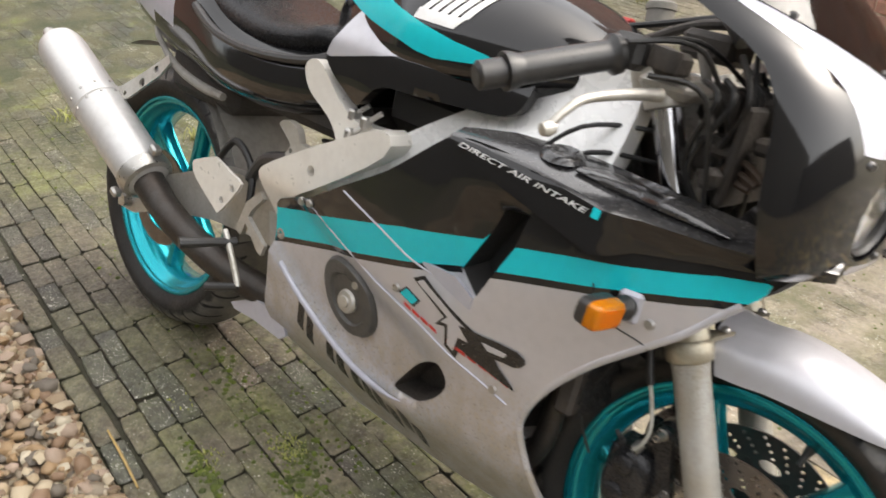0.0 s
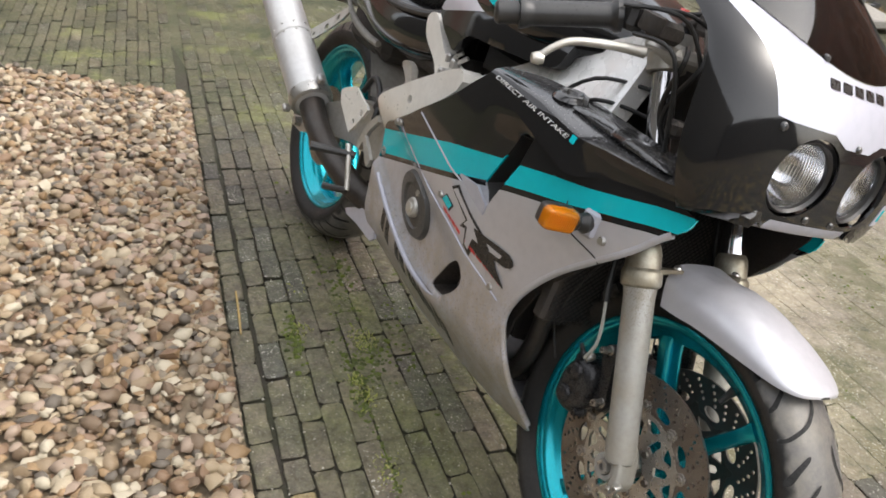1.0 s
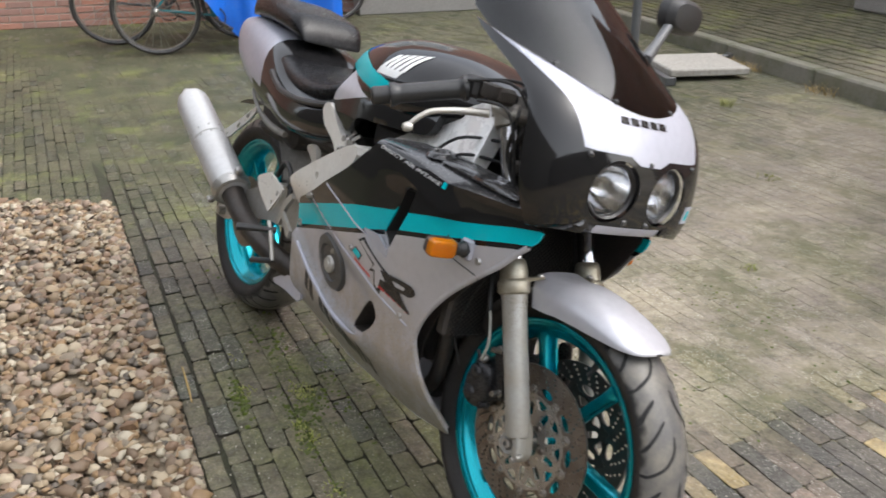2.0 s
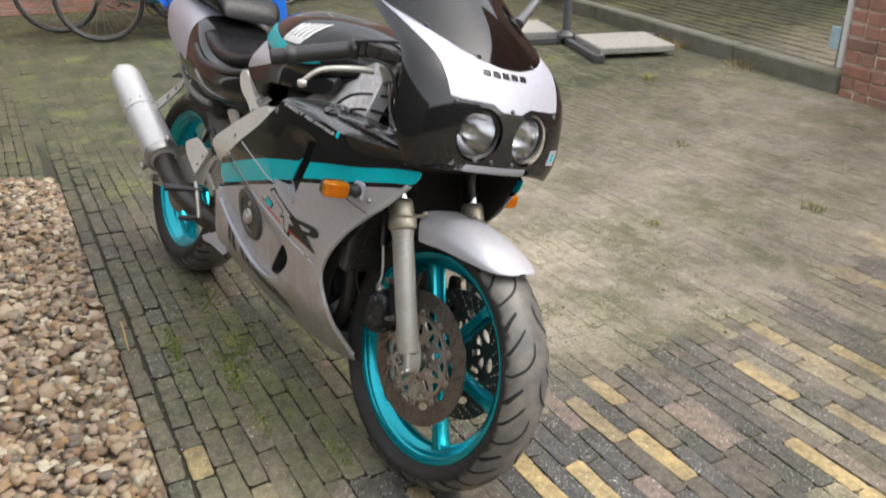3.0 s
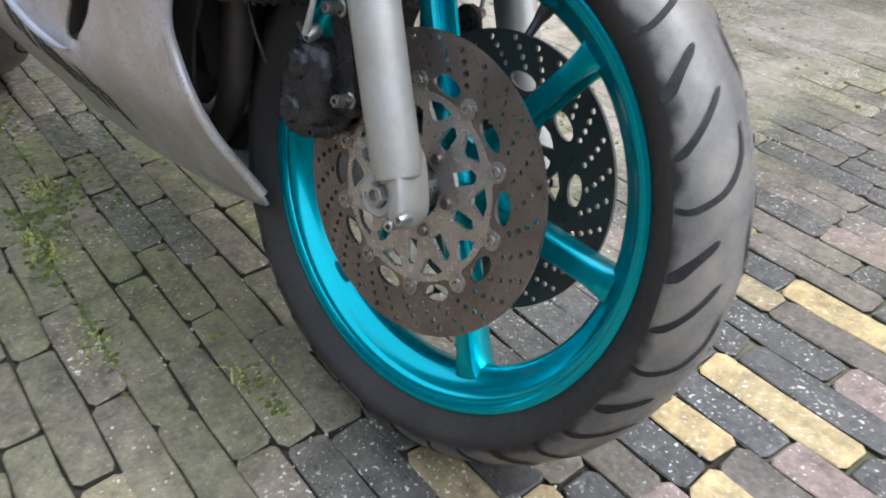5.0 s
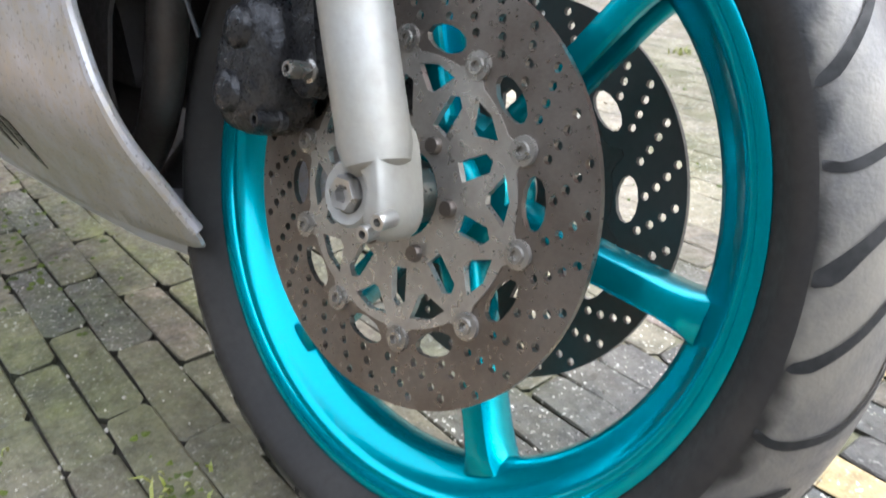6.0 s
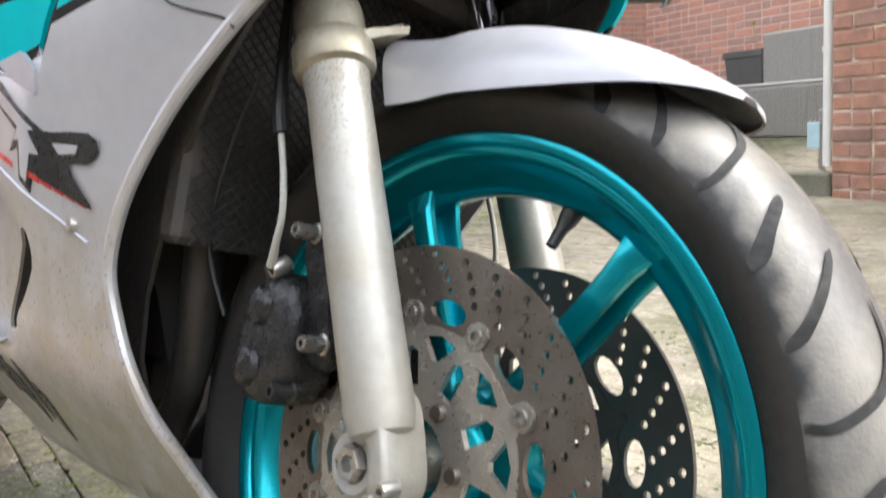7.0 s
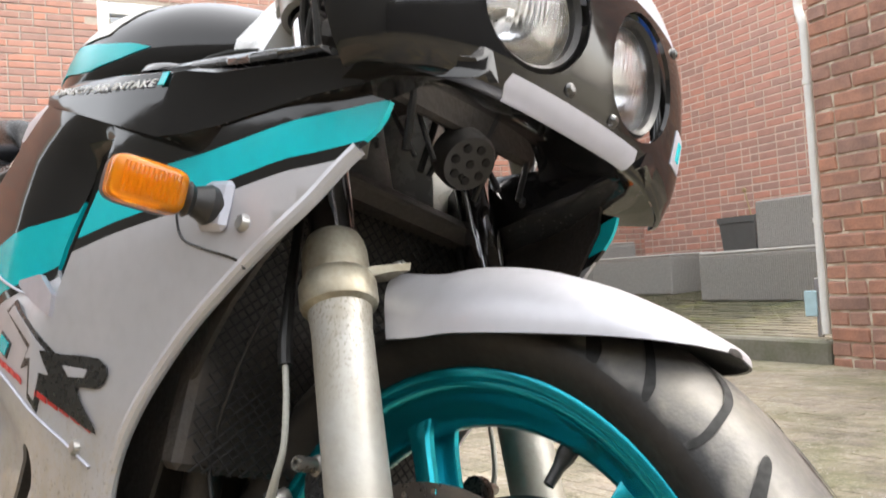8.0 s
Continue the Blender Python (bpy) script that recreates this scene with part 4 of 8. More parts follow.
# two bicycles under a blue sheet
def bicycle(m, col, name):
    t = thing(name, "parked city bicycle with thin spokes beside the brick wall", "bicycle", m, "bicycles under the sheet")
    for cx in (0.0, 1.06):
        w = part("bicycle_wheel", Form().lathe([(0.305, -0.012), (0.318, -0.013), (0.32, 0), (0.318, 0.013), (0.305, 0.012), (0.302, 0)], 56, Matrix.Translation((cx, 0, 0.348)), closed=True), BRIGHT, t)
        part("bicycle_tyre", Form().lathe([(0.310, -0.014), (0.328, -0.025), (0.345, -0.016), (0.348, 0), (0.345, 0.016), (0.328, 0.025), (0.310, 0.014)], 56, Matrix.Translation((cx, 0, 0.348)), closed=True), RUBBER, w)
        sp = Form()
        for i in range(28):
            a = math.tau * i / 28
            b = a + 0.9 * (1 if i % 2 else -1)
            sp.tube([(cx + 0.02 * math.cos(b), 0.03 * (1 if i % 4 < 2 else -1), 0.348 + 0.02 * math.sin(b)), (cx + 0.303 * math.cos(a), 0, 0.348 + 0.303 * math.sin(a))], 0.0022, 4, smooth=1)
        part("spokes", sp, BRIGHT, w)
        part("hub", Form().lathe([(0, -0.045), (0.012, -0.045), (0.024, -0.03), (0.014, -0.02), (0.014, 0.02), (0.024, 0.03), (0.012, 0.045), (0, 0.045)], 18, Matrix.Translation((cx, 0, 0.348))), BRIGHT, w)
        part("bicycle_guard", Form().loft([[(cx + 0.37 * math.cos(a), y, 0.348 + 0.37 * math.sin(a)) for y in (-0.026, -0.012, 0.012, 0.026)] for a in [radians(20 + 7 * i) for i in range(20)]], ring=False), PLASTIC, t)
    part("frame", Form().tube([(0.0, 0.05, 0.348), (0.44, 0.04, 0.29)], 0.011, 8).tube([(0.0, 0.05, 0.348), (0.36, 0.02, 0.80)], 0.010, 8).tube([(0.44, 0, 0.29), (0.32, 0, 0.92)], 0.016, 10).tube([(0.44, 0, 0.29), (0.88, 0, 0.80)], 0.018, 10).tube([(0.36, 0, 0.78), (0.86, 0, 0.86)], 0.014, 10).tube([(0.85, 0, 0.98), (0.90, 0, 0.72), (0.98, 0.045, 0.55), (1.06, 0.05, 0.348)], 0.013, 10), col, t)
    part("saddle", Form().box((0.26, 0.16, 0.07), (0.30, 0, 0.96), 0.03), SEAT, t)
    part("handlebar", Form().tube([(0.72, -0.30, 1.04), (0.86, -0.22, 1.08), (0.86, 0, 1.05), (0.86, 0.22, 1.08), (0.72, 0.30, 1.04)], 0.011, 10), BRIGHT, t)
    part("crank", Form().lathe([(0.085, -0.003), (0.095, -0.003), (0.095, 0.003), (0.085, 0.003)], 32, Matrix.Translation((0.44, -0.06, 0.29)), closed=True).tube([(0.44, -0.07, 0.29), (0.58, -0.08, 0.20)], 0.009, 8), DEEP, t)
    return t


BK = [pose(-4.57, 1.03, 0, 6, 0, 72.0), pose(-5.25, 0.86, 0, 5, 0, 75.0), pose(-5.70, 2.0, 0, -4, 0, 72.0)]
for i, m in enumerate(BK):
    m2 = m @ Matrix.Translation((0.0, 0, 0.0))
    bicycle(m2, GREY_STEEL if i % 2 else material("teal_bicycle_paint", (0.03, 0.22, 0.25), 0.35), "bicycle")
# the sheet hangs over saddles and bars
f, rows = Form(), []
r = random.Random(8)
for i in range(31):
    s = i / 30
    row = []
    for j in range(33):
        q = j / 32 * 2 - 1
        base = Vector((-4.85, 1.78, 0)) + Vector((0.31, 0.95, 0)) * (s - 0.36) * 1.35
        out = Vector((0.95, -0.31, 0)) * q
        drop = max(abs(q) - 0.30, 0) / 0.70
        spread = 0.10 + 0.42 * min(abs(q) / 0.30, 1) + 0.10 * drop
        z = 1.12 + 0.08 * math.sin(s * 7) - (0.98 + 0.10 * math.sin(s * 11 + q * 2)) * drop * (0.35 + 0.65 * step(s, 0.0, 0.32)) - 0.10 * min(abs(q) / 0.3, 1)
        wob = 0.045 * math.sin(s * 26 + 3 * q) * drop + 0.02 * math.sin(s * 61) * drop
        p = base + out.normalized() * (spread * (1 if q else 0) + wob) if q else base
        row.append((p.x, p.y, max(z, 0.08)))
    rows.append(row)
f.loft(rows, ring=False)
tarp = thing("tarpaulin", "bright blue tarpaulin draped over parked bicycles", "tarpaulin")
part("sheet", f, TARP, tarp, "", 80)
bx = thing("garden_box", "dark grey woven storage box beside the bicycles", "storage box", Matrix.Translation((-5.35, 3.5, ground_height(0, 3.3))) @ Matrix((V, -U, Vector((0, 0, 1)))).transposed().to_4x4())
f = Form().box((1.5, 0.7, 0.75), (0.55, -0.35, 0.375), 0.012)
part("box_body", f, WICKER, bx)
part("box_lid", Form().box((1.54, 0.74, 0.04), (0.55, -0.35, 0.772), 0.01), CUSHION, bx)

# ---- the motorcycle: x forward, y to its left, z up; it leans on its side stand ----
LEAN_LEFT = 16.5
bike = thing("motorcycle", "silver, black and teal sports motorcycle leaning on its side stand", "motorcycle", pose(0, 0, 0, -LEAN_LEFT))
STEER = Matrix.Translation((1.327, 0, 0.29)) @ Matrix.Rotation(radians(2.5), 4, Vector((-0.414, 0, 0.91))) @ Matrix.Translation((-1.319, 0, -0.29))
BARS = STEER @ Matrix.Translation((-0.022, 0.014, -0.001))


def fairing_half_width(x, z):
    w = between(z, [0.10, 0.185, 0.235, 0.275, 0.31, 0.36, 0.43, 0.5, 0.6, 0.73, 0.85], [0.03, 0.084, 0.126, 0.161, 0.179, 0.1905, 0.206, 0.219, 0.238, 0.243, 0.21])
    t = between(x, [0.3, 0.6, 0.8, 1.0, 1.057, 1.113, 1.182, 1.241, 1.280, 1.303, 1.338, 1.37], [0.9, 0.97, 1.0, 0.985, 0.945, 0.90, 0.825, 0.755, 0.705, 0.655, 0.60, 0.55])
    w *= t
    # the crease that runs down and forward along the belly
    crease = between(x, [0.561, 0.608, 0.665, 0.747, 0.815, 0.884, 0.936, 0.998], [0.435, 0.406, 0.366, 0.326, 0.3, 0.293, 0.31, 0.364])
    seam = 0.555 - 0.419 * (x - 0.68)
    if 0.5 < x < 1.03:
        w -= 0.016 * step(z, crease, crease + 0.012) * (1 - step(z, seam - 0.05, seam - 0.004)) * (1 - step(x, 0.91, 1.02))
    # the panel dips towards the side vent
    vent_x = 1.036 + (z - 0.543) * 0.42
    w -= 0.020 * step(x, vent_x - 0.13, vent_x - 0.045) * (1 - step(x, vent_x - 0.024, vent_x - 0.010)) * step(z, 0.525, 0.56) * (1 - step(z, 0.655, 0.70))
    # the upper panel stands a little proud behind the seam edge
    w += 0.004 * step(z, seam, seam + 0.006) * (1 - step(x, 1.0, 1.08))
    return w


def on_fairing(x, z, lift=0.0):
    return (x - 0.014 + 0.010 * step(x, 1.08, 1.34), -fairing_half_width(x, z) - lift, z - 0.004)


STRIPE_TOP = [(0.55, 0.494), (0.617, 0.512), (0.909, 0.596), (1.035, 0.623), (1.069, 0.630), (1.142, 0.646), (1.203, 0.657), (1.261, 0.672), (1.302, 0.683), (1.40, 0.70)]
STRIPE_LOW = [(0.55, 0.440), (0.637, 0.466), (0.936, 0.552), (1.057, 0.590), (1.113, 0.604), (1.182, 0.620), (1.241, 0.637), (1.280, 0.648), (1.302, 0.654), (1.40, 0.675)]
STRIPE_EDGE = [(x, z - 0.010) for x, z in STRIPE_LOW]
FAIRING = smooth_line([(0.574, 0.492), (0.586, 0.520), (0.69, 0.56), (0.763, 0.604), (0.86, 0.662), (0.923, 0.713), (0.966, 0.742), (1.05, 0.742), (1.2, 0.722), (1.335, 0.705)], 3)[:-1] + \
    smooth_line([(1.352, 0.69), (1.345, 0.670), (1.314, 0.640), (1.282, 0.600), (1.24, 0.560), (1.193, 0.513), (1.152, 0.459), (1.128, 0.412), (1.121, 0.375), (1.133, 0.335), (1.152, 0.287), (1.168, 0.237), (1.181, 0.204),
                 (1.166, 0.191), (1.09, 0.182), (1.0, 0.175), (0.85, 0.172), (0.72, 0.187), (0.61, 0.215), (0.548, 0.27), (0.558, 0.35), (0.570, 0.42)], 3)
VENT = [(1.048, 0.671), (1.090, 0.680), (1.078, 0.63), (1.036, 0.543), (1.008, 0.556), (0.998, 0.568), (1.03, 0.63)]
SCOOP = smooth_line([(0.882, 0.308), (0.903, 0.341), (0.930, 0.376), (0.960, 0.400), (0.986, 0.409), (1.001, 0.384), (0.985, 0.352), (0.948, 0.322), (0.911, 0.308)], 3, True)


def height_of(line, x):
    for (a, za), (b, zb) in zip(line, line[1:]):
        if x <= b:
            return za + (zb - za) * (x - a) / (b - a)
    return line[-1][1]


def fairing_paint(x, z):
    if z > height_of(STRIPE_TOP, x):
        return 0
    if z > height_of(STRIPE_LOW, x):
        return 1
    return 0 if z > height_of(STRIPE_EDGE, x) else 2


def clip_line(line, poly):
    """The stretches of a line that lie inside a polygon."""
    runs, run = [], []
    for (a, b) in zip(line, line[1:]):
        for s in range(40):
            p = (a[0] + (b[0] - a[0]) * s / 40, a[1] + (b[1] - a[1]) * s / 40)
            if inside(p, poly) and not inside(p, VENT):
                run.append(p)
            elif run:
                runs.append(run)
                run = []
    return [r[::8] + [r[-1]] for r in runs + [run] if len(r) > 2]


side = Form().sheet(FAIRING, on_fairing, 0.004, [VENT, SCOOP], [r for ln in (STRIPE_TOP, STRIPE_LOW, STRIPE_EDGE) for r in clip_line(ln, FAIRING)], 0.018, fairing_paint)
part("side_fairing", side, [BLACK, TEAL, LOWER_SILVER], bike, "silver side fairing with teal stripe and black top", 60)
left = Form().sheet(FAIRING, on_fairing, 0.004, [], [r for ln in (STRIPE_TOP, STRIPE_LOW, STRIPE_EDGE) for r in clip_line(ln, FAIRING)], 0.03, fairing_paint).mirror()
part("side_fairing", left, [BLACK, TEAL, LOWER_SILVER], bike, "silver side fairing with teal stripe and black top", 60)


def duct_behind(poly, depth, mat, name):
    f = Form()
    a = [on_fairing(x, z, -0.003) for x, z in poly]
    cx, cz = sum(p[0] for p in poly) / len(poly), sum(p[1] for p in poly) / len(poly)
    b = [on_fairing(cx + (x - cx) * 0.8, cz + (z - cz) * 0.8, -depth) for x, z in poly]
    f.loft([a, b])
    f.f, f.k = f.f[:-2] + f.f[-1:], f.k[:-1]
    return part(name, f, mat, bike)


duct_behind(VENT, 0.045, PLASTIC, "side_vent")
duct_behind(SCOOP, 0.05, DEEP, "cooling_scoop")
# pale lip under the side vent
lip = Form().sheet([(0.93, 0.556), (1.0, 0.560), (1.034, 0.541), (1.03, 0.522), (0.985, 0.535)], lambda x, z: (x - 0.014, -0.985 * (0.219 + 0.19 * (z - 0.5)) - 0.002, z - 0.004), 0.005, grid=0.012)
part("vent_lip", lip, WHITE_SILVER, bike)
# highlights on the panel edges, drawn as thin tubes of paler paint
for pts in ([(0.682, 0.555), (0.809, 0.502), (0.948, 0.460), (1.101, 0.404)], [(0.777, 0.603), (0.86, 0.576), (0.936, 0.549), (1.0, 0.536)]):
    part("panel_edge", Form().tube([on_fairing(x, z, 0.001) for x, z in smooth_line(pts, 6)], 0.0014, 6, smooth=1), WHITE_SILVER, bike)
# the bright line on the crease, also drawn as a pale tube
edge = [(0.603, 0.410), (0.665, 0.366), (0.747, 0.326), (0.815, 0.300), (0.877, 0.293), (0.909, 0.299)]
part("belly_crease", Form().tube([on_fairing(x, z, -0.001) for x, z in smooth_line(edge, 5)], [0.0052 - 0.0042 * max(i - 16, 0) / 9 for i in range(26)], 8, smooth=1), WHITE_SILVER, bike)
for x, z in ((0.695, 0.553), (0.898, 0.497), (1.078, 0.417), (0.665, 0.545), (1.25, 0.60)):
    part("fairing_screw", Form().lathe([(0, -0.004), (0.0055, -0.004), (0.007, -0.001), (0.007, 0.002)], 14, turned(on_fairing(x, z), (0, 1, 0))), BRIGHT, bike)

part("arch_lip", Form().tube([on_fairing(x, z, -0.004) for x, z in smooth_line([(1.330, 0.657), (1.314, 0.640), (1.282, 0.600), (1.24, 0.560), (1.193, 0.513), (1.152, 0.459), (1.128, 0.412), (1.121, 0.375), (1.133, 0.335), (1.152, 0.287), (1.168, 0.237), (1.179, 0.210)], 4)], 0.0060, 10, smooth=1), LOWER_SILVER, bike)
part("panel_seam", Form().tube([on_fairing(x, z, 0.0002) for x, z in smooth_line([(1.180, 0.625), (1.184, 0.603), (1.193, 0.588), (1.213, 0.581), (1.246, 0.573), (1.256, 0.566)], 4)], 0.0012, 6, smooth=1), INK, bike)
# clutch cover that looks through the fairing
cover = smooth_line([(0.740, 0.480), (0.785, 0.484), (0.824, 0.463), (0.841, 0.423), (0.838, 0.389), (0.809, 0.361), (0.771, 0.359), (0.735, 0.384), (0.719, 0.423), (0.720, 0.458)], 3, True)
cc = (0.783, 0.417)
grow = lambda s: [(cc[0] + (x - cc[0]) * s, cc[1] + (z - cc[1]) * s) for x, z in cover]
f = Form().loft([[(x - 0.014, -0.165, z) for x, z in grow(1.02)], [on_fairing(x, z, 0.001) for x, z in grow(1.0)], [on_fairing(x, z, 0.010) for x, z in grow(0.93)], [on_fairing(x, z, 0.012) for x, z in grow(0.66)], [on_fairing(x, z, 0.007) for x, z in grow(0.6)]])
clutch = part("clutch_cover", f, material("grey_engine_cover", (0.075, 0.075, 0.073), 0.45, 0.3, tint=(0.11, 0.105, 0.098), scale=25, amount=0.6, bump=0.2), bike, "dark grey clutch cover")
part("cover_plug", Form().lathe([(0, -0.012), (0.009, -0.012), (0.010, -0.010), (0.017, -0.009), (0.020, -0.005), (0.020, 0.004)], 24, turned(on_fairing(cc[0] - 0.003, cc[1], 0.006), (0, 1, 0))), ALLOY, clutch)
part("cover_bolt", Form().lathe([(0, -0.008), (0.006, -0.008), (0.007, -0.004), (0.007, 0.004)], 12, turned(on_fairing(0.803, 0.456, 0.008), (0, 1, 0))), BRIGHT, clutch)


def decal(name, poly, mat, lift=0.0012, parent=bike, grid=0.012, label=""):
    return part(name, Form().sheet(poly, lambda x, z: on_fairing(x, z, lift), 0.0008, grid=grid), mat, parent, label)


# painted graphics along the panel edge, as plain shapes
decal("graphic_block", [(0.903, 0.493), (0.918, 0.508), (0.946, 0.497), (0.935, 0.482)], INK, 0.0010)
decal("graphic_block", [(0.907, 0.493), (0.919, 0.505), (0.941, 0.496), (0.932, 0.485)], TEAL, 0.0018)
decal("graphic_block", [(0.930, 0.527), (0.948, 0.538), (1.058, 0.482), (1.051, 0.466), (1.026, 0.467), (1.017, 0.439), (0.997, 0.450), (0.994, 0.479), (0.976, 0.475), (0.991, 0.493)], INK, 0.0010)
decal("graphic_block", [(0.938, 0.525), (0.949, 0.532), (1.048, 0.481), (1.044, 0.471), (1.018, 0.473), (1.012, 0.449), (1.002, 0.454), (1.000, 0.485), (0.987, 0.484), (0.998, 0.496)], SILVER, 0.0018)
decal("graphic_block", smooth_line([(1.018, 0.492), (1.051, 0.491), (1.106, 0.491), (1.119, 0.478), (1.104, 0.466), (1.075, 0.465), (1.097, 0.443), (1.109, 0.431), (1.065, 0.443), (1.023, 0.458), (1.034, 0.473)], 2, True), INK, 0.0024)
decal("graphic_block", [(1.054, 0.482), (1.092, 0.481), (1.088, 0.474), (1.064, 0.473)], SILVER, 0.0030)
for i in range(11):
    a = 0.915 + i * 0.0170
    if i != 4:
        z = 0.477 + (a - 0.915) * -0.250
        decal("red_line_mark", [(a, z + 0.006), (a + 0.014, z + 0.006 - 0.0043), (a + 0.015, z - 0.0035), (a + 0.001, z + 0.001)], RED, 0.0014)
# dark blocks along the belly, below the crease, in place of the maker's name
for i, (cx0, cz0) in enumerate(((0.678, 0.324), (0.756, 0.296), (0.814, 0.267), (0.862, 0.245), (0.916, 0.237))):
    q = lambda u, v: (cx0 + 0.022 * u + 0.004 * v, cz0 + 0.026 * v - 0.016 * u)
    bars = [[(-1, -0.9), (-0.3, -0.9), (-0.3, 0.9), (-1, 0.9)], [(0.1, -0.9), (0.8, -0.9), (0.8, 0.9), (0.1, 0.9)]]
    for bar_shape in bars:
        decal("belly_graphic", [q(*p) for p in bar_shape], INK, 0.0012)

# air duct along the top of the right side panel, and its twin
def duct(sign):
    f, secs = Form(), []
    rows = [(0.942, -0.2495, 0.724, -0.2465, 0.741, -0.195, 0.746), (0.987, -0.2475, 0.711, -0.2440, 0.741, -0.172, 0.753), (1.067, -0.2370, 0.688, -0.2350, 0.735, -0.150, 0.755), (1.166, -0.2255, 0.660, -0.2260, 0.719, -0.138, 0.748),
            (1.184, -0.2130, 0.664, -0.2200, 0.719, -0.134, 0.746), (1.205, -0.1950, 0.674, -0.2050, 0.719, -0.130, 0.744), (1.290, -0.1720, 0.690, -0.1800, 0.719, -0.120, 0.738), (1.355, -0.1500, 0.700, -0.1560, 0.722, -0.115, 0.735), (1.40, -0.1100, 0.706, -0.1150, 0.722, -0.10, 0.730)]
    for x, yb, zb, yt, zt, yi, zi in rows:
        ring = [(yb, zb), (yb - 0.001, zb + (zt - zb) * 0.5), (yt, zt - 0.004), (yt + 0.006, zt), (yt * 0.55 + yi * 0.45, zt * 0.55 + zi * 0.45 + 0.004), (yi, zi), (yi + 0.01, zi - 0.02), (yi, zb + 0.01)]
        secs.append([(x, y, z) for y, z in ring])
    f.loft(secs)
    f.k = []
    for q in f.f:
        c = [Vector(f.v[i]) for i in q]
        nrm = (c[1] - c[0]).cross(c[2] - c[0])
        f.k.append(1 if abs(nrm.z) > 1.2 * abs(nrm.y) else 0)
    return f if sign > 0 else f.mirror()


duct_r = part("air_duct", duct(1), [BLACK, DUCT], bike, "black air intake duct with white lettering", 50)
part("air_duct", duct(-1), [BLACK, DUCT], bike, "black air intake duct", 50)
part("duct_ring", Form().lathe([(0.0, 0.0005), (0.011, 0.0005), (0.013, 0.004), (0.017, 0.006), (0.022, 0.004), (0.026, -0.002)], 36, turned((1.075, -0.188, 0.7505), (0.05, -0.18, 0.98)) @ Matrix.Diagonal((1.15, 1.15, 1.1, 1))), DUCT, duct_r)
ridge = Form()
for k in range(13):
    s = k / 12
    x, y, z, h = 1.108 + 0.19 * s, -0.183 + 0.030 * s, 0.7425 - 0.016 * s, 0.0105 * math.sin(math.pi * min(1, 0.06 + s * 1.4, 1.06 - s)) ** 0.5
    ridge_ring = [(x, y + 0.023 * math.cos(a), z + h * max(math.sin(a), -0.4)) for a in [math.tau * i / 14 for i in range(14)]]
    ridge.loft([last, ridge_ring]) if k else None
    last = ridge_ring
part("duct_ridge", ridge, DUCT, duct_r, "", 60)
text_dir = Vector((0.205, 0.0238, -0.026)).normalized()
text_up = (Vector((0, 0.12, 1)) - text_dir * Vector((0, 0.12, 1)).dot(text_dir)).normalized()
text_out = text_dir.cross(text_up)
tm = Matrix((text_dir, text_up, text_out)).transposed().to_4x4()
lettering("duct_lettering", "DIRECT AIR INTAKE", 0.0095, Matrix.Translation((0.962, -0.2518, 0.7290)) @ tm, WHITE, duct_r, 0.25, 0.192)
part("teal_tab", Form().box((0.010, 0.012, 0.001), m=Matrix.Translation((1.162, -0.2287, 0.7095)) @ tm, bevel=0.0003), TEAL, duct_r)

# upper cowl and screen: rings that narrow to the nose
COWL_HALF = [0.165, 0.186, 0.199, 0.207, 0.211, 0.208, 0.200, 0.190, 0.182, 0.172, 0.157, 0.132]
COWL_Z = [0.69, 0.72, 0.75, 0.78, 0.83, 0.88, 0.92, 0.96, 1.0, 1.06, 1.12, 1.18]


def on_cowl(u, z, lift=0.0):
    a = u / 0.27 * math.pi / 2
    nose = between(z, COWL_Z, [1.384, 1.405, 1.412, 1.416, 1.414, 1.397, 1.370, 1.331, 1.285, 1.204, 1.118, 1.02])
    rear = between(z, COWL_Z, [1.342, 1.337, 1.332, 1.326, 1.318, 1.306, 1.270, 1.18, 1.09, 1.01, 0.94, 0.87])
    half = between(z, COWL_Z, COWL_HALF) + between(z, [0.69, 0.72, 0.75, 0.78, 0.83, 0.88], [0.036, 0.027, 0.020, 0.013, 0.006, 0.0]) * (0.3 + 0.7 * step(u, -0.02, 0.16))
    s, c = math.sin(a), math.cos(a)
    p = Vector((rear + (nose - rear) * abs(c) ** 0.9, half * math.copysign(abs(s) ** 0.95, s), z))
    return p + lift * Vector((c, s, 0.25)).normalized()


def cowl_in(d):
    def f(u, z):
        a = u / 0.27 * math.pi / 2
        return Vector((-math.cos(a) * d, -math.sin(a) * d, -0.2 * d))
    return f


def u_at(y, z):
    """The ring coordinate at a sideways place."""
    half = between(z, COWL_Z, COWL_HALF)
    return math.copysign(math.asin(min((abs(y) / half) ** (1 / 0.95), 1)) * 0.27 * 2 / math.pi, y)


screen_line = smooth_line([(-0.27, 1.012), (-0.22, 0.985), (u_at(-0.150, 0.955), 0.957), (u_at(-0.075, 0.922), 0.923), (0, 0.912), (u_at(0.075, 0.922), 0.923), (u_at(0.150, 0.955), 0.957), (0.22, 0.985), (0.27, 1.012)], 4)
low_line = smooth_line([(0.27, 0.692), (0.215, 0.694), (0.15, 0.700), (0.09, 0.706), (0.0, 0.706), (-0.09, 0.706), (-0.15, 0.704), (-0.215, 0.702), (-0.27, 0.698)], 4)
LAMPS = [(-0.066, 0.783), (0.067, 0.783)]
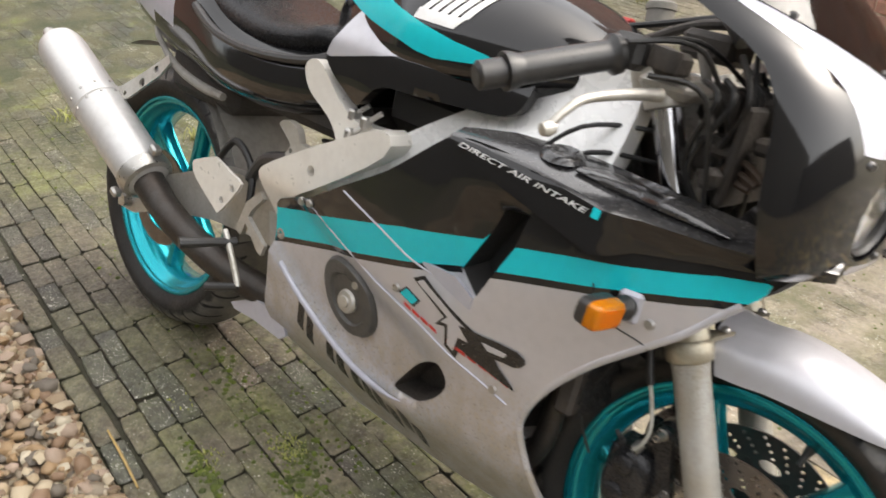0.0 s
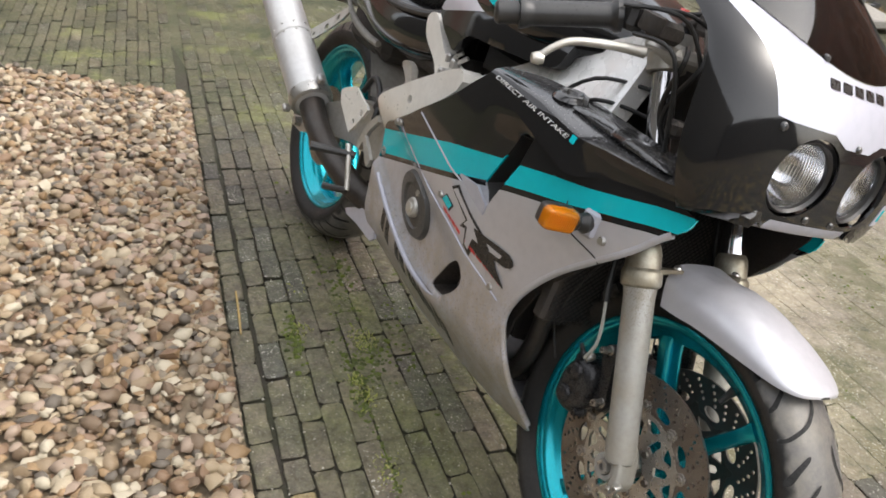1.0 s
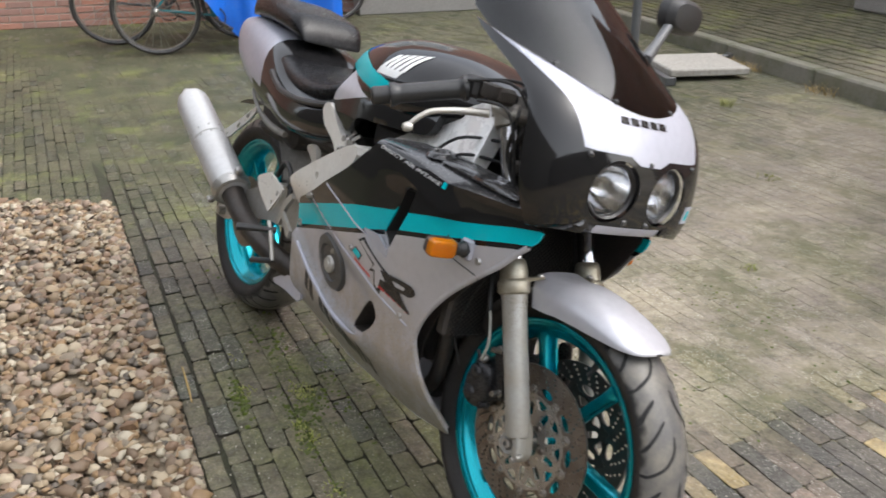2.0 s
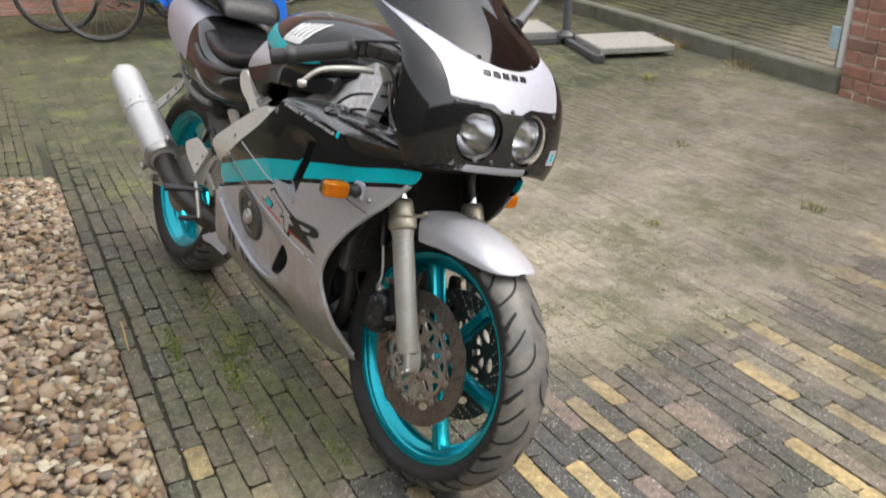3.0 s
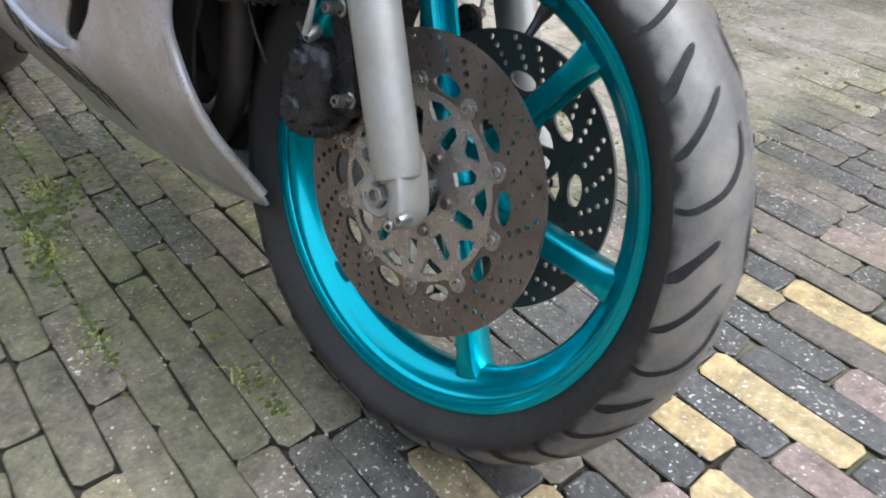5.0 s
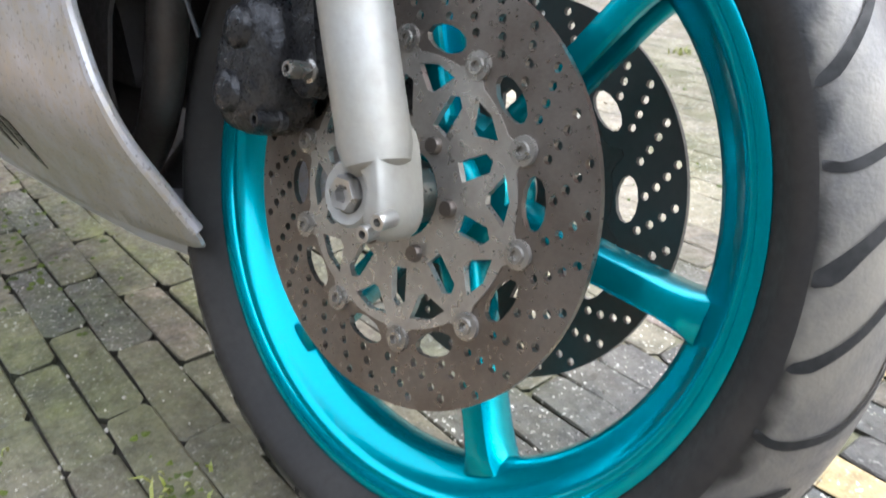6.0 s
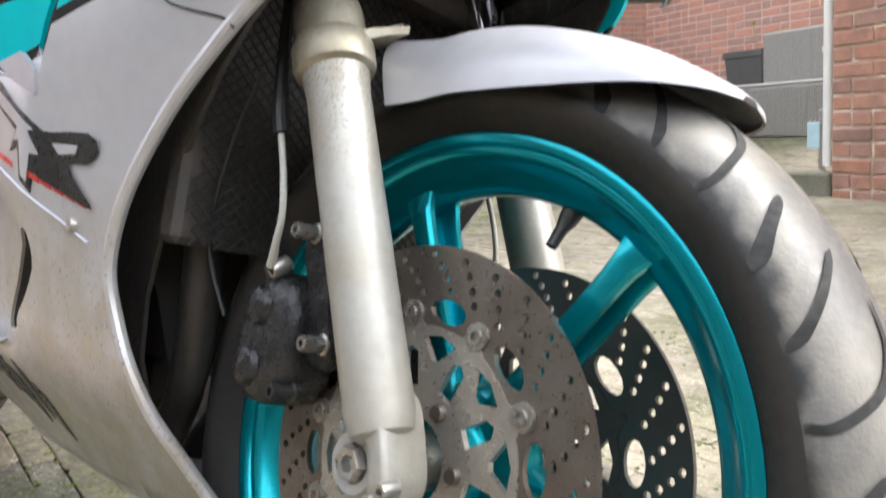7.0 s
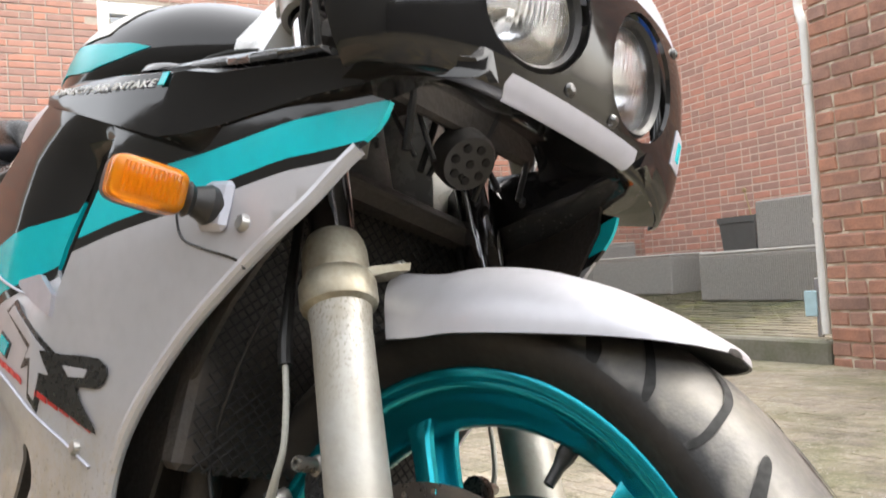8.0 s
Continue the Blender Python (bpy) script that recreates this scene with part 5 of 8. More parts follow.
lamp_holes = [[(u_at(y + 0.051 * math.cos(a), z + 0.054 * math.sin(a)), z + 0.054 * math.sin(a)) for a in [math.tau * i / 28 for i in range(28)]] for y, z in LAMPS]
panel_top = [(u_at(-0.142, 0.842), 0.848), (u_at(-0.12, 0.84), 0.846), (u_at(-0.05, 0.84), 0.846), (u_at(-0.025, 0.83), 0.833), (u_at(0.025, 0.83), 0.833), (u_at(0.05, 0.84), 0.846), (u_at(0.12, 0.84), 0.846), (u_at(0.142, 0.842), 0.848)]
lip_top = [(u_at(-0.075, 0.72), 0.7225), (0, 0.7225), (u_at(0.075, 0.72), 0.7225)]
SILVER_L = smooth_line([(u_at(-0.205, 0.99), 1.02), (u_at(-0.175, 0.945), 0.947), (u_at(-0.155, 0.91), 0.905), (u_at(-0.142, 0.842), 0.848)], 4)


def cowl_paint(u, z):
    ua = -abs(u)
    if z < height_of(panel_top, max(min(u, panel_top[-1][0] - 1e-4), panel_top[0][0])) and abs(u) < abs(panel_top[0][0]):
        return 1 if abs(u) < abs(lip_top[0][0]) and z < height_of(lip_top, u) else 0
    line = sorted((q[1], q[0]) for q in SILVER_L)
    edge_u = line[0][1] if z < line[0][0] else -0.27
    for (za, ua0), (zb, ub0) in zip(line, line[1:]):
        if za <= z <= zb:
            edge_u = ua0 + (ub0 - ua0) * (z - za) / (zb - za + 1e-9)
    return 1 if ua > edge_u and z > 0.83 else 0


cowl = Form().sheet(screen_line + low_line, on_cowl, 0.004, lamp_holes, [panel_top, lip_top, SILVER_L, [(-u, z) for u, z in SILVER_L]], 0.016, cowl_paint, cowl_in(0.004))
nose = part("upper_cowl", cowl, [BLACK, WHITE_SILVER], bike, "black and silver headlight cowl", 60)
top_line = smooth_line([(0.262, 1.03), (0.24, 1.07), (0.17, 1.12), (0.08, 1.145), (0, 1.15), (-0.08, 1.145), (-0.17, 1.12), (-0.24, 1.07), (-0.262, 1.03)], 4)
shade = Form().sheet([(u, z + 0.001) for u, z in screen_line[2:-2]] + top_line, lambda u, z: on_cowl(u, z, 0.002), 0.003, grid=0.02, inward=cowl_in(0.003))
wind = part("windscreen", shade, SCREEN, bike, "smoked plastic windscreen", 60)
wind.visible_shadow = False
for u, z in [(u_at(s * y, zz), zz) for y, zz in ((0.150, 0.962), (0.072, 0.925)) for s in (-1, 1)] + [(u_at(s * 0.131, 0.838), 0.838) for s in (-1, 1)] + [(0, 0.836), (u_at(-0.022, 0.73), 0.732), (u_at(0.034, 0.73), 0.730)]:
    n = Vector((math.cos(u / 0.27 * 1.57), math.sin(u / 0.27 * 1.57), 0.1))
    part("cowl_screw", Form().lathe([(0, 0.004), (0.003, 0.0036), (0.0055, 0.001), (0.006, -0.003)], 14, turned(on_cowl(u, z), n)), DARK_SCREW if z < 0.9 else PLASTIC, nose)
# plain dark marks in place of the maker's name
for i in range(5):
    y0 = -0.070 + i * 0.0235
    q = [(u_at(y0, 0.90), 0.8955), (u_at(y0 + 0.017, 0.90), 0.8945), (u_at(y0 + 0.017, 0.90), 0.9055), (u_at(y0, 0.90), 0.9065)]
    part("nose_mark", Form().sheet(q, lambda u, z: on_cowl(u, z, 0.0012), 0.001, grid=0.008, inward=cowl_in(0.001)), INK, nose)
q = [(u_at(0.138, 0.76), 0.735), (u_at(0.165, 0.76), 0.735), (u_at(0.165, 0.76), 0.768), (u_at(0.138, 0.76), 0.768)]
part("nose_sticker", Form().sheet(q, lambda u, z: on_cowl(u, z, 0.0012), 0.001, grid=0.01, inward=cowl_in(0.001)), WHITE_SILVER, nose)
q = [(u_at(0.146, 0.76), 0.742), (u_at(0.155, 0.76), 0.742), (u_at(0.155, 0.76), 0.760), (u_at(0.146, 0.76), 0.760)]
part("nose_sticker", Form().sheet(q, lambda u, z: on_cowl(u, z, 0.0022), 0.001, grid=0.01, inward=cowl_in(0.001)), TEAL, nose)

# headlights
for y, z in LAMPS:
    m = turned((1.3955, y, z), (1, 0.35 * (1 if y > 0 else -1) * 0.4, -0.03))
    mx = m @ Matrix.Rotation(radians(90), 4, 'Z')
    lamp = part("headlight", Form().lathe([(0.050, -0.04), (0.051, 0.004), (0.048, 0.008), (0.0445, 0.004), (0.0445, -0.02)], 40, m), PLASTIC, bike, "round headlight behind ribbed clear glass")
    part("reflector", Form().lathe([(0.0, -0.055), (0.012, -0.052), (0.028, -0.040), (0.04, -0.022), (0.0445, -0.004)], 40, m), REFLECTOR, lamp)
    part("bulb_shield", Form().lathe([(0, -0.018), (0.006, -0.020), (0.009, -0.03), (0.009, -0.045)], 16, m), BRIGHT, lamp)
    g = Form().fluted(mx, 0.0445, 0.0052)
    lens = part("lens", g, LENS, lamp)
    lens.visible_shadow = False

under = Form()
rim_u = [-0.23 + 0.46 * k / 40 for k in range(41)]
low_at = lambda u: between(u, [-0.27, -0.215, -0.15, -0.09, 0.0, 0.09, 0.15, 0.215, 0.27], [0.698, 0.702, 0.704, 0.706, 0.706, 0.706, 0.700, 0.694, 0.692])
edge_rows = []
for back, up, k in ((0.004, 0.002, 0.985), (0.022, 0.006, 0.95), (0.06, 0.020, 0.88), (0.11, 0.045, 0.80)):
    edge_rows.append([(on_cowl(u, low_at(u))[0] - back, on_cowl(u, low_at(u))[1] * k, low_at(u) + up * (1 - step(abs(u), 0.08, 0.17))) for u in rim_u])
under.loft(edge_rows, ring=False)
part("nose_underside", under, BLACK, nose, "", 60)

# inner nose, dash and wiring behind the cowl
f = Form()
f.box((0.012, 0.24, 0.12), (1.25, 0, 0.80), 0.004)
part("inner_cowl", f, DEEP, bike)
part("dash_panel", Form().box((0.09, 0.16, 0.07), (1.24, 0, 0.955), 0.012), PLASTIC, bike)
for y in (-0.068, 0.068):
    part("lamp_bowl", Form().lathe([(0.051, 0.0), (0.05, -0.03), (0.036, -0.055), (0.02, -0.07), (0, -0.072)], 28, turned((1.38, y, 0.783), (1, 0, 0))), DEEP, bike)
f = Form()
for y in (-0.05, 0.05):
    f.lathe([(0, 0.03), (0.036, 0.03), (0.04, 0.02), (0.04, -0.03), (0, -0.03)], 28, turned((1.195, y, 0.965), (-0.7, 0, 0.7)))
part("instrument_pod", f, PLASTIC, bike)
part("brake_pipe", Form().tube([(1.144, -0.05, 0.910), (1.167, -0.05, 0.860), (1.185, -0.05, 0.815), (1.195, -0.052, 0.751), (1.20, -0.055, 0.70)], [0.0085, 0.0065, 0.0065, 0.0075, 0.0075], 12), DUSTY, bike, "dusty grey rubber pipe")
part("dash_stay", Form().tube([(0.955, 0.02, 0.855), (1.018, 0.02, 0.891), (1.10, 0.02, 0.932), (1.19, 0.0, 0.945)], 0.0075, 10), DEEP, bike)
part("control_cable", Form().tube([(0.93, 0.04, 0.895), (1.026, 0.04, 0.920), (1.126, 0.03, 0.948), (1.20, 0.0, 0.955)], 0.0045, 8), CABLE, bike)
part("fluid_reservoir", Form().lathe([(0, -0.016), (0.017, -0.016), (0.020, -0.012), (0.020, 0.010), (0.022, 0.011), (0.022, 0.020), (0.019, 0.023), (0, 0.024)], 28, turned((1.010, 0.075, 0.928), (-0.2, 0.1, 1))), DUSTY, bike, "dusty pale fluid reservoir")
part("stop_switch", Form().box((0.020, 0.016, 0.010), (0.972, 0.055, 0.914), 0.003), RED, bike)
for at, size in (((1.150, -0.02, 0.910), (0.075, 0.07, 0.036)), ((1.180, -0.015, 0.845), (0.05, 0.05, 0.05)), ((1.205, -0.03, 0.785), (0.06, 0.06, 0.05)), ((1.235, -0.075, 0.800), (0.05, 0.05, 0.022))):
    part("relay_block", Form().box(size, at, 0.008), DEEP, bike)
for k in range(5):
    part("wiring_loom", Form().tube([(1.205 + 0.012 * k, -0.085 - 0.006 * (k % 2), 0.765 + 0.006 * k), (1.235 + 0.010 * k, -0.095, 0.772 + 0.012 * (k % 3)), (1.275 + 0.006 * k, -0.10, 0.768 + 0.007 * k)], 0.0045, 8), LOOM, bike)
rng = random.Random(4)
for i in range(16):
    y = -0.13 + 0.018 * i
    f = Form().tube([(1.20 + rng.uniform(-0.01, 0.02), y, 0.90 + rng.uniform(-0.03, 0.02)), (1.23 + rng.uniform(-0.02, 0.03), y + rng.uniform(-0.04, 0.03), 0.86), (1.23 + rng.uniform(-0.03, 0.03), y + rng.uniform(-0.03, 0.03), 0.78), (1.23 + rng.uniform(-0.02, 0.03), y * 0.8, 0.70)], 0.0022 + 0.002 * rng.random(), 8)
    part("wiring_loom", f, CABLE, bike)
for i in range(7):
    f = Form().box((0.022 + 0.02 * rng.random(), 0.025 + 0.015 * rng.random(), 0.02 + 0.02 * rng.random()), (1.255 + rng.uniform(-0.03, 0.03), -0.13 + 0.04 * i, 0.82 + rng.uniform(-0.08, 0.06)), 0.006)
    part("connector_block", f, DEEP, bike)

# mirror on the left, its stalk on the cowl's shoulder; the right one is out of sight
stalk = Form().tube([(1.176, 0.175, 1.01), (1.15, 0.225, 1.05), (1.125, 0.275, 1.095)], [0.014, 0.010, 0.011], 12)
mir = part("mirror_stalk", stalk, GREY_STEEL, bike, "rear-view mirror on its stalk")
hous = Form()
secs = []
for d, s in ((-0.03, 0.25), (-0.026, 0.7), (-0.012, 0.95), (0.006, 1.0), (0.012, 0.97)):
    secs.append([(1.118 - d, 0.306 + 0.058 * s * math.copysign(abs(math.cos(a)) ** 0.7, math.cos(a)), 1.116 + 0.038 * s * math.copysign(abs(math.sin(a)) ** 0.7, math.sin(a))) for a in [math.tau * i / 28 for i in range(28)]])
part("mirror_housing", hous.loft(secs), PLASTIC, mir)

# tank
TANK_X = [0.50, 0.54, 0.60, 0.70, 0.80, 0.92, 1.02, 1.09]


def tank_section(x):
    top = between(x, TANK_X, [0.845, 0.895, 0.925, 0.945, 0.948, 0.935, 0.90, 0.862])
    half = between(x, TANK_X, [0.065, 0.11, 0.145, 0.178, 0.193, 0.170, 0.112, 0.06])
    low = between(x, TANK_X, [0.79, 0.765, 0.75, 0.747, 0.755, 0.77, 0.80, 0.825])
    ring = []
    mid = low + (top - low) * 0.40
    for i in range(72):
        a = math.tau * i / 72
        s, c = math.sin(a), math.cos(a)
        y = half * math.copysign(abs(c) ** 0.80, c)
        z = mid + ((top - mid) * abs(s) ** 1.0 if s > 0 else (low - mid) * abs(s) ** 0.6)
        ring.append((x, y, z))
    return ring


f = Form().loft([tank_section(0.50 + 0.59 * i / 59) for i in range(60)])
tank = part("fuel_tank", f, BLACK, bike, "glossy black fuel tank with teal band", 60)


def on_tank(x, z, side=-1, lift=0.0016):
    best = None
    ring = tank_section(x)
    for a, b in zip(ring, ring[1:] + ring[:1]):
        if (a[2] - z) * (b[2] - z) <= 0 and a[1] * side > 0 and abs(a[2] - b[2]) > 1e-9:
            t = (z - a[2]) / (b[2] - a[2])
            y = a[1] + (b[1] - a[1]) * t
            if best is None or abs(y) > abs(best[1]):
                best = (x, y + side * lift, z + lift * 0.7)
    return best or (x, side * 0.15, z)


BAND = smooth_line([(0.535, 0.868), (0.60, 0.852), (0.68, 0.836), (0.77, 0.822), (0.835, 0.812), (0.935, 0.829), (0.86, 0.842), (0.77, 0.860), (0.71, 0.873), (0.64, 0.888), (0.57, 0.898)], 2, True)
for sd in (-1, 1):
    part("tank_band", Form().sheet(BAND, lambda x, z: on_tank(x, z, sd), 0.0008, grid=0.009), TEAL, tank, "teal band")
# pale fan of slats in place of the maker's wing
for i in range(5):
    x0 = 0.79 + i * 0.017
    q = [(x0, 0.872), (x0 + 0.012, 0.872), (x0 + 0.034, 0.905 + 0.003 * i), (x0 + 0.022, 0.903 + 0.003 * i)]
    part("wing_slat", Form().sheet(q, lambda x, z: on_tank(x, z), 0.0008, grid=0.01), WHITE, tank)
part("wing_base", Form().sheet([(0.783, 0.858), (0.855, 0.856), (0.867, 0.872), (0.787, 0.873)], lambda x, z: on_tank(x, z), 0.0008, grid=0.01), WHITE, tank)
# side cover between tank and seat
cov = smooth_line([(0.609, 0.768), (0.626, 0.805), (0.648, 0.842), (0.680, 0.862), (0.729, 0.852), (0.775, 0.832), (0.815, 0.812), (0.914, 0.818), (0.968, 0.820), (0.972, 0.790), (0.945, 0.762), (0.861, 0.757), (0.794, 0.754), (0.747, 0.750), (0.716, 0.730), (0.690, 0.708), (0.662, 0.722), (0.627, 0.745)], 3, True)
part("side_cover", Form().sheet(cov, lambda x, z: (x, -0.184 - 0.006 * step(x, 0.62, 0.75) + 0.045 * step(x, 0.80, 0.97) + 0.45 * max(z - 0.795, 0) + 0.25 * max(0.74 - z, 0), z), 0.02, [], [[(0.618, 0.766), (0.70, 0.785), (0.802, 0.808)]], 0.014, lambda x, z: 1 if z > 0.764 + (x - 0.61) * 0.236 and x < 0.812 else 0), [BLACK, SILVER], bike, "black and silver tank side cover", 60)

# tail and seats
TAIL_X = [-0.34, -0.28, -0.15, 0.0, 0.15, 0.30, 0.45, 0.58, 0.64]


def tail_section(x, shrink=1.0):
    half = between(x, TAIL_X, [0.05, 0.085, 0.115, 0.14, 0.160, 0.175, 0.175, 0.155, 0.13]) * shrink
    low = between(x, TAIL_X, [0.80, 0.745, 0.69, 0.645, 0.625, 0.612, 0.622, 0.648, 0.672])
    top = between(x, TAIL_X, [0.87, 0.885, 0.895, 0.88, 0.85, 0.785, 0.765, 0.78, 0.80])
    ring = []
    for i in range(28):
        a = math.tau * i / 28
        s, c = math.sin(a), math.cos(a)
        ring.append((x, half * math.copysign(abs(c) ** 0.6, c), (low + top) / 2 + (top - low) / 2 * math.copysign(abs(s) ** 0.75, s)))
    return ring


f = Form().loft([tail_section(-0.34 + 0.98 * i / 48) for i in range(49)])
f.k = [1 if len(q) == 4 and sum(f.v[i][0] for i in q) / 4 < 0.10 and sum(f.v[i][2] for i in q) / 4 > 0.712 else 0 for q in f.f]
part("tail_unit", f, [BLACK, WHITE_SILVER], bike, "black and silver tail section", 60)


def pad(x0, x1, half, zlow, ztop, name, crown=0.02):
    f, secs = Form(), []
    for i in range(25):
        t = i / 24
        x = x0 + (x1 - x0) * t
        e = min(1.0, (min(t, 1 - t) / 0.12 + 0.02)) ** 0.5
        h = half(x) * (0.82 + 0.18 * e)
        zl, zt = zlow(x), zlow(x) + (ztop(x) - zlow(x)) * e
        ring = []
        for j in range(24):
            a = math.tau * j / 24
            s, c = math.sin(a), math.cos(a)
            ring.append((x, h * math.copysign(abs(c) ** 0.5, c), (zl + zt) / 2 + (zt - zl) / 2 * math.copysign(abs(s) ** 0.6, s)))
        secs.append(ring)
    return part(name, f.loft(secs), SEAT, bike, "", 60)


pad(0.14, 0.585, lambda x: between(x, [0.14, 0.4, 0.585], [0.14, 0.158, 0.135]), lambda x: between(x, [0.14, 0.3, 0.45, 0.585], [0.765, 0.728, 0.728, 0.76]), lambda x: between(x, [0.14, 0.3, 0.45, 0.585], [0.84, 0.798, 0.79, 0.825]), "rider_seat")
pad(-0.22, 0.20, lambda x: between(x, [-0.22, 0.0, 0.20], [0.085, 0.11, 0.105]), lambda x: between(x, [-0.22, 0.0, 0.20], [0.89, 0.885, 0.86]), lambda x: between(x, [-0.22, 0.0, 0.20], [0.965, 0.96, 0.925]), "pillion_seat")
part("seat_trim", Form().tube([(0.20, -0.165, 0.765), (0.3, -0.18, 0.735), (0.42, -0.181, 0.728), (0.53, -0.166, 0.74), (0.585, -0.15, 0.76)], 0.008, 8), PLASTIC, bike)
hug = Form()
hug.loft([[(-0.05 + 0.32 * math.cos(a), y, 0.30 + 0.345 * math.sin(a)) for y in (-0.085, -0.07, 0.0, 0.07, 0.085)] for a in [radians(30 + 4 * i) for i in range(22)]], ring=False)
part("rear_inner_guard", hug, DUSTY, bike, "dusty grey inner mudguard")
hug = Form().loft([[(0.335 * math.cos(a), y, 0.306 + 0.335 * math.sin(a)) for y in (-0.095, -0.08, -0.04, 0.0, 0.04, 0.08, 0.095)] for a in [radians(4 + 4 * i) for i in range(19)]], ring=False)
part("wheel_hugger", hug, DUSTY, bike)
f = Form().box((0.5, 0.25, 0.075), (0.42, 0, 0.655), 0.02)
part("under_seat_tray", f, DEEP, bike)
part("tail_tray", Form().box((0.24, 0.2, 0.14), (0.14, 0, 0.635), 0.02), DEEP, bike)

# frame
def slab(name, poly, y0, y1, mat, label="", holes=(), bulge=0.0, angle=40.0):
    f = Form().sheet(poly, lambda x, z: (x, y0, z), abs(y1 - y0), holes, grid=0.03, inward=lambda x, z: Vector((0, y1 - y0, 0)))
    return part(name, f, mat, bike, label, angle)


SPAR = smooth_line([(0.66, 0.575), (0.75, 0.655), (0.80, 0.700), (0.867, 0.752), (0.967, 0.812), (1.065, 0.860), (1.10, 0.866), (1.118, 0.84), (1.12, 0.76), (1.105, 0.69), (1.04, 0.66), (0.95, 0.63), (0.83, 0.59), (0.74, 0.555)], 3, True)


def spar(sign):
    w = lambda x: between(x, [0.6, 0.68, 0.76, 0.87, 1.0, 1.2], [0.188, 0.19, 0.182, 0.128, 0.112, 0.108])
    f = Form().sheet(SPAR, lambda x, z: (x, -w(x) - 0.35 * max(between(x, [0.8, 0.9, 1.1], [0.70, 0.76, 0.85]) - z, 0) * step(x, 0.78, 0.9), z), 0.035, grid=0.025, inward=lambda x, z: Vector((0, 0.04, 0)))
    return f if sign > 0 else f.mirror()


part("frame_spar", spar(1), SKYLIT_ALLOY, bike, "pale aluminium frame spar", 50)
part("frame_spar", spar(-1), SKYLIT_ALLOY, bike, "pale aluminium frame spar", 50)
PIVOT = smooth_line([(0.516, 0.535), (0.53, 0.560), (0.60, 0.602), (0.671, 0.641), (0.787, 0.696), (0.80, 0.66), (0.689, 0.580), (0.61, 0.530), (0.59, 0.50), (0.575, 0.472), (0.55, 0.466), (0.527, 0.488)], 3, True)
part("pivot_plate", Form().sheet(PIVOT, lambda x, z: (x - 0.004, -0.174 - 0.034 * step(z, 0.47, 0.55), z), 0.05, [circle(0.648, 0.588, 0.009, 12)], grid=0.025, inward=lambda x, z: Vector((0, 0.045, 0))), PALE_ALLOY, bike, "pale aluminium swingarm pivot plate")
STRUT = smooth_line([(0.556, 0.735), (0.572, 0.752), (0.596, 0.748), (0.628, 0.722), (0.6615, 0.697), (0.700, 0.682), (0.760, 0.684), (0.720, 0.648), (0.6626, 0.620), (0.655, 0.645), (0.630, 0.672), (0.575, 0.702)], 3, True)
slab("subframe_strut", STRUT, -0.178, -0.150, PALE_ALLOY)
part("engine_block", Form().loft([[(x, y, z) for x, y in ((0.64, -h), (1.04, -h), (1.07, 0), (1.04, h), (0.64, h), (0.61, 0))] for z, h in ((0.30, 0.075), (0.36, 0.095), (0.44, 0.13), (0.57, 0.14))]), DEEP, bike, "grimy black engine block")
part("cylinder_head", Form().box((0.22, 0.30, 0.22), (0.95, 0, 0.58), 0.03), DEEP, bike)
part("oil_sump", Form().box((0.30, 0.11, 0.10), (0.76, 0, 0.26), 0.03), DEEP, bike)
part("airbox", Form().box((0.34, 0.22, 0.10), (0.84, 0, 0.715), 0.03), PLASTIC, bike)
for i in range(4):
    part("carburettor", Form().lathe([(0, -0.03), (0.022, -0.03), (0.024, 0.0), (0.017, 0.03), (0, 0.03)], 18, turned((0.79 + 0.004 * i, -0.135 + 0.09 * i, 0.665), (0.6, 0.0, 0.5))).box((0.03, 0.035, 0.03), (0.79, -0.14 + 0.09 * i, 0.625), 0.006), ALLOY, bike)
for x, y, z in ((0.70, -0.19, 0.665), (0.725, -0.185, 0.69), (0.745, -0.19, 0.665), (0.68, -0.17, 0.69)):
    part("linkage_clip", Form().box((0.014, 0.02, 0.018), (x, y, z), 0.003).tube([(x, y, z), (x + 0.02, y + 0.01, z + 0.02)], 0.004, 8), BRIGHT, bike)
part("relay", Form().box((0.02, 0.02, 0.025), (0.63, -0.13, 0.655), 0.003), material("yellow_tape", (0.55, 0.32, 0.02), 0.5), bike)

# swingarm, guards, foot rest
LEG = [(0.512, 0.470), (0.556, 0.475), (0.566, 0.420), (0.578, 0.375), (0.590, 0.332), (0.582, 0.310), (0.556, 0.327), (0.534, 0.384)]
STAND = [(0.412, 0.243), (0.450, 0.264), (0.487, 0.281), (0.565, 0.283), (0.585, 0.252), (0.568, 0.238), (0.487, 0.240), (0.424, 0.234)]
arm = Form().loft([[(x, y0 + dy, z + dz) for dy, dz in ((-0.016, -h), (0.016, -h), (0.016, h), (-0.016, h))] for x, y0, z, h in ((0.55, -0.10, 0.43, 0.05), (0.42, -0.115, 0.435, 0.055), (0.30, -0.125, 0.425, 0.055), (0.15, -0.135, 0.375, 0.04), (0.02, -0.135, 0.315, 0.032), (-0.05, -0.135, 0.305, 0.026))])
part("swingarm", arm, ALLOY, bike, "cast aluminium swingarm")
part("swingarm_leg", arm.mirror(), ALLOY, bike)
part("swingarm_bridge", Form().box((0.08, 0.24, 0.09), (0.40, 0, 0.44), 0.02), ALLOY, bike)
GUARD = smooth_line([(0.284, 0.484), (0.296, 0.496), (0.345, 0.516), (0.362, 0.517), (0.410, 0.505), (0.442, 0.495), (0.420, 0.462), (0.400, 0.437), (0.382, 0.420), (0.370, 0.424), (0.300, 0.460)], 2, True)
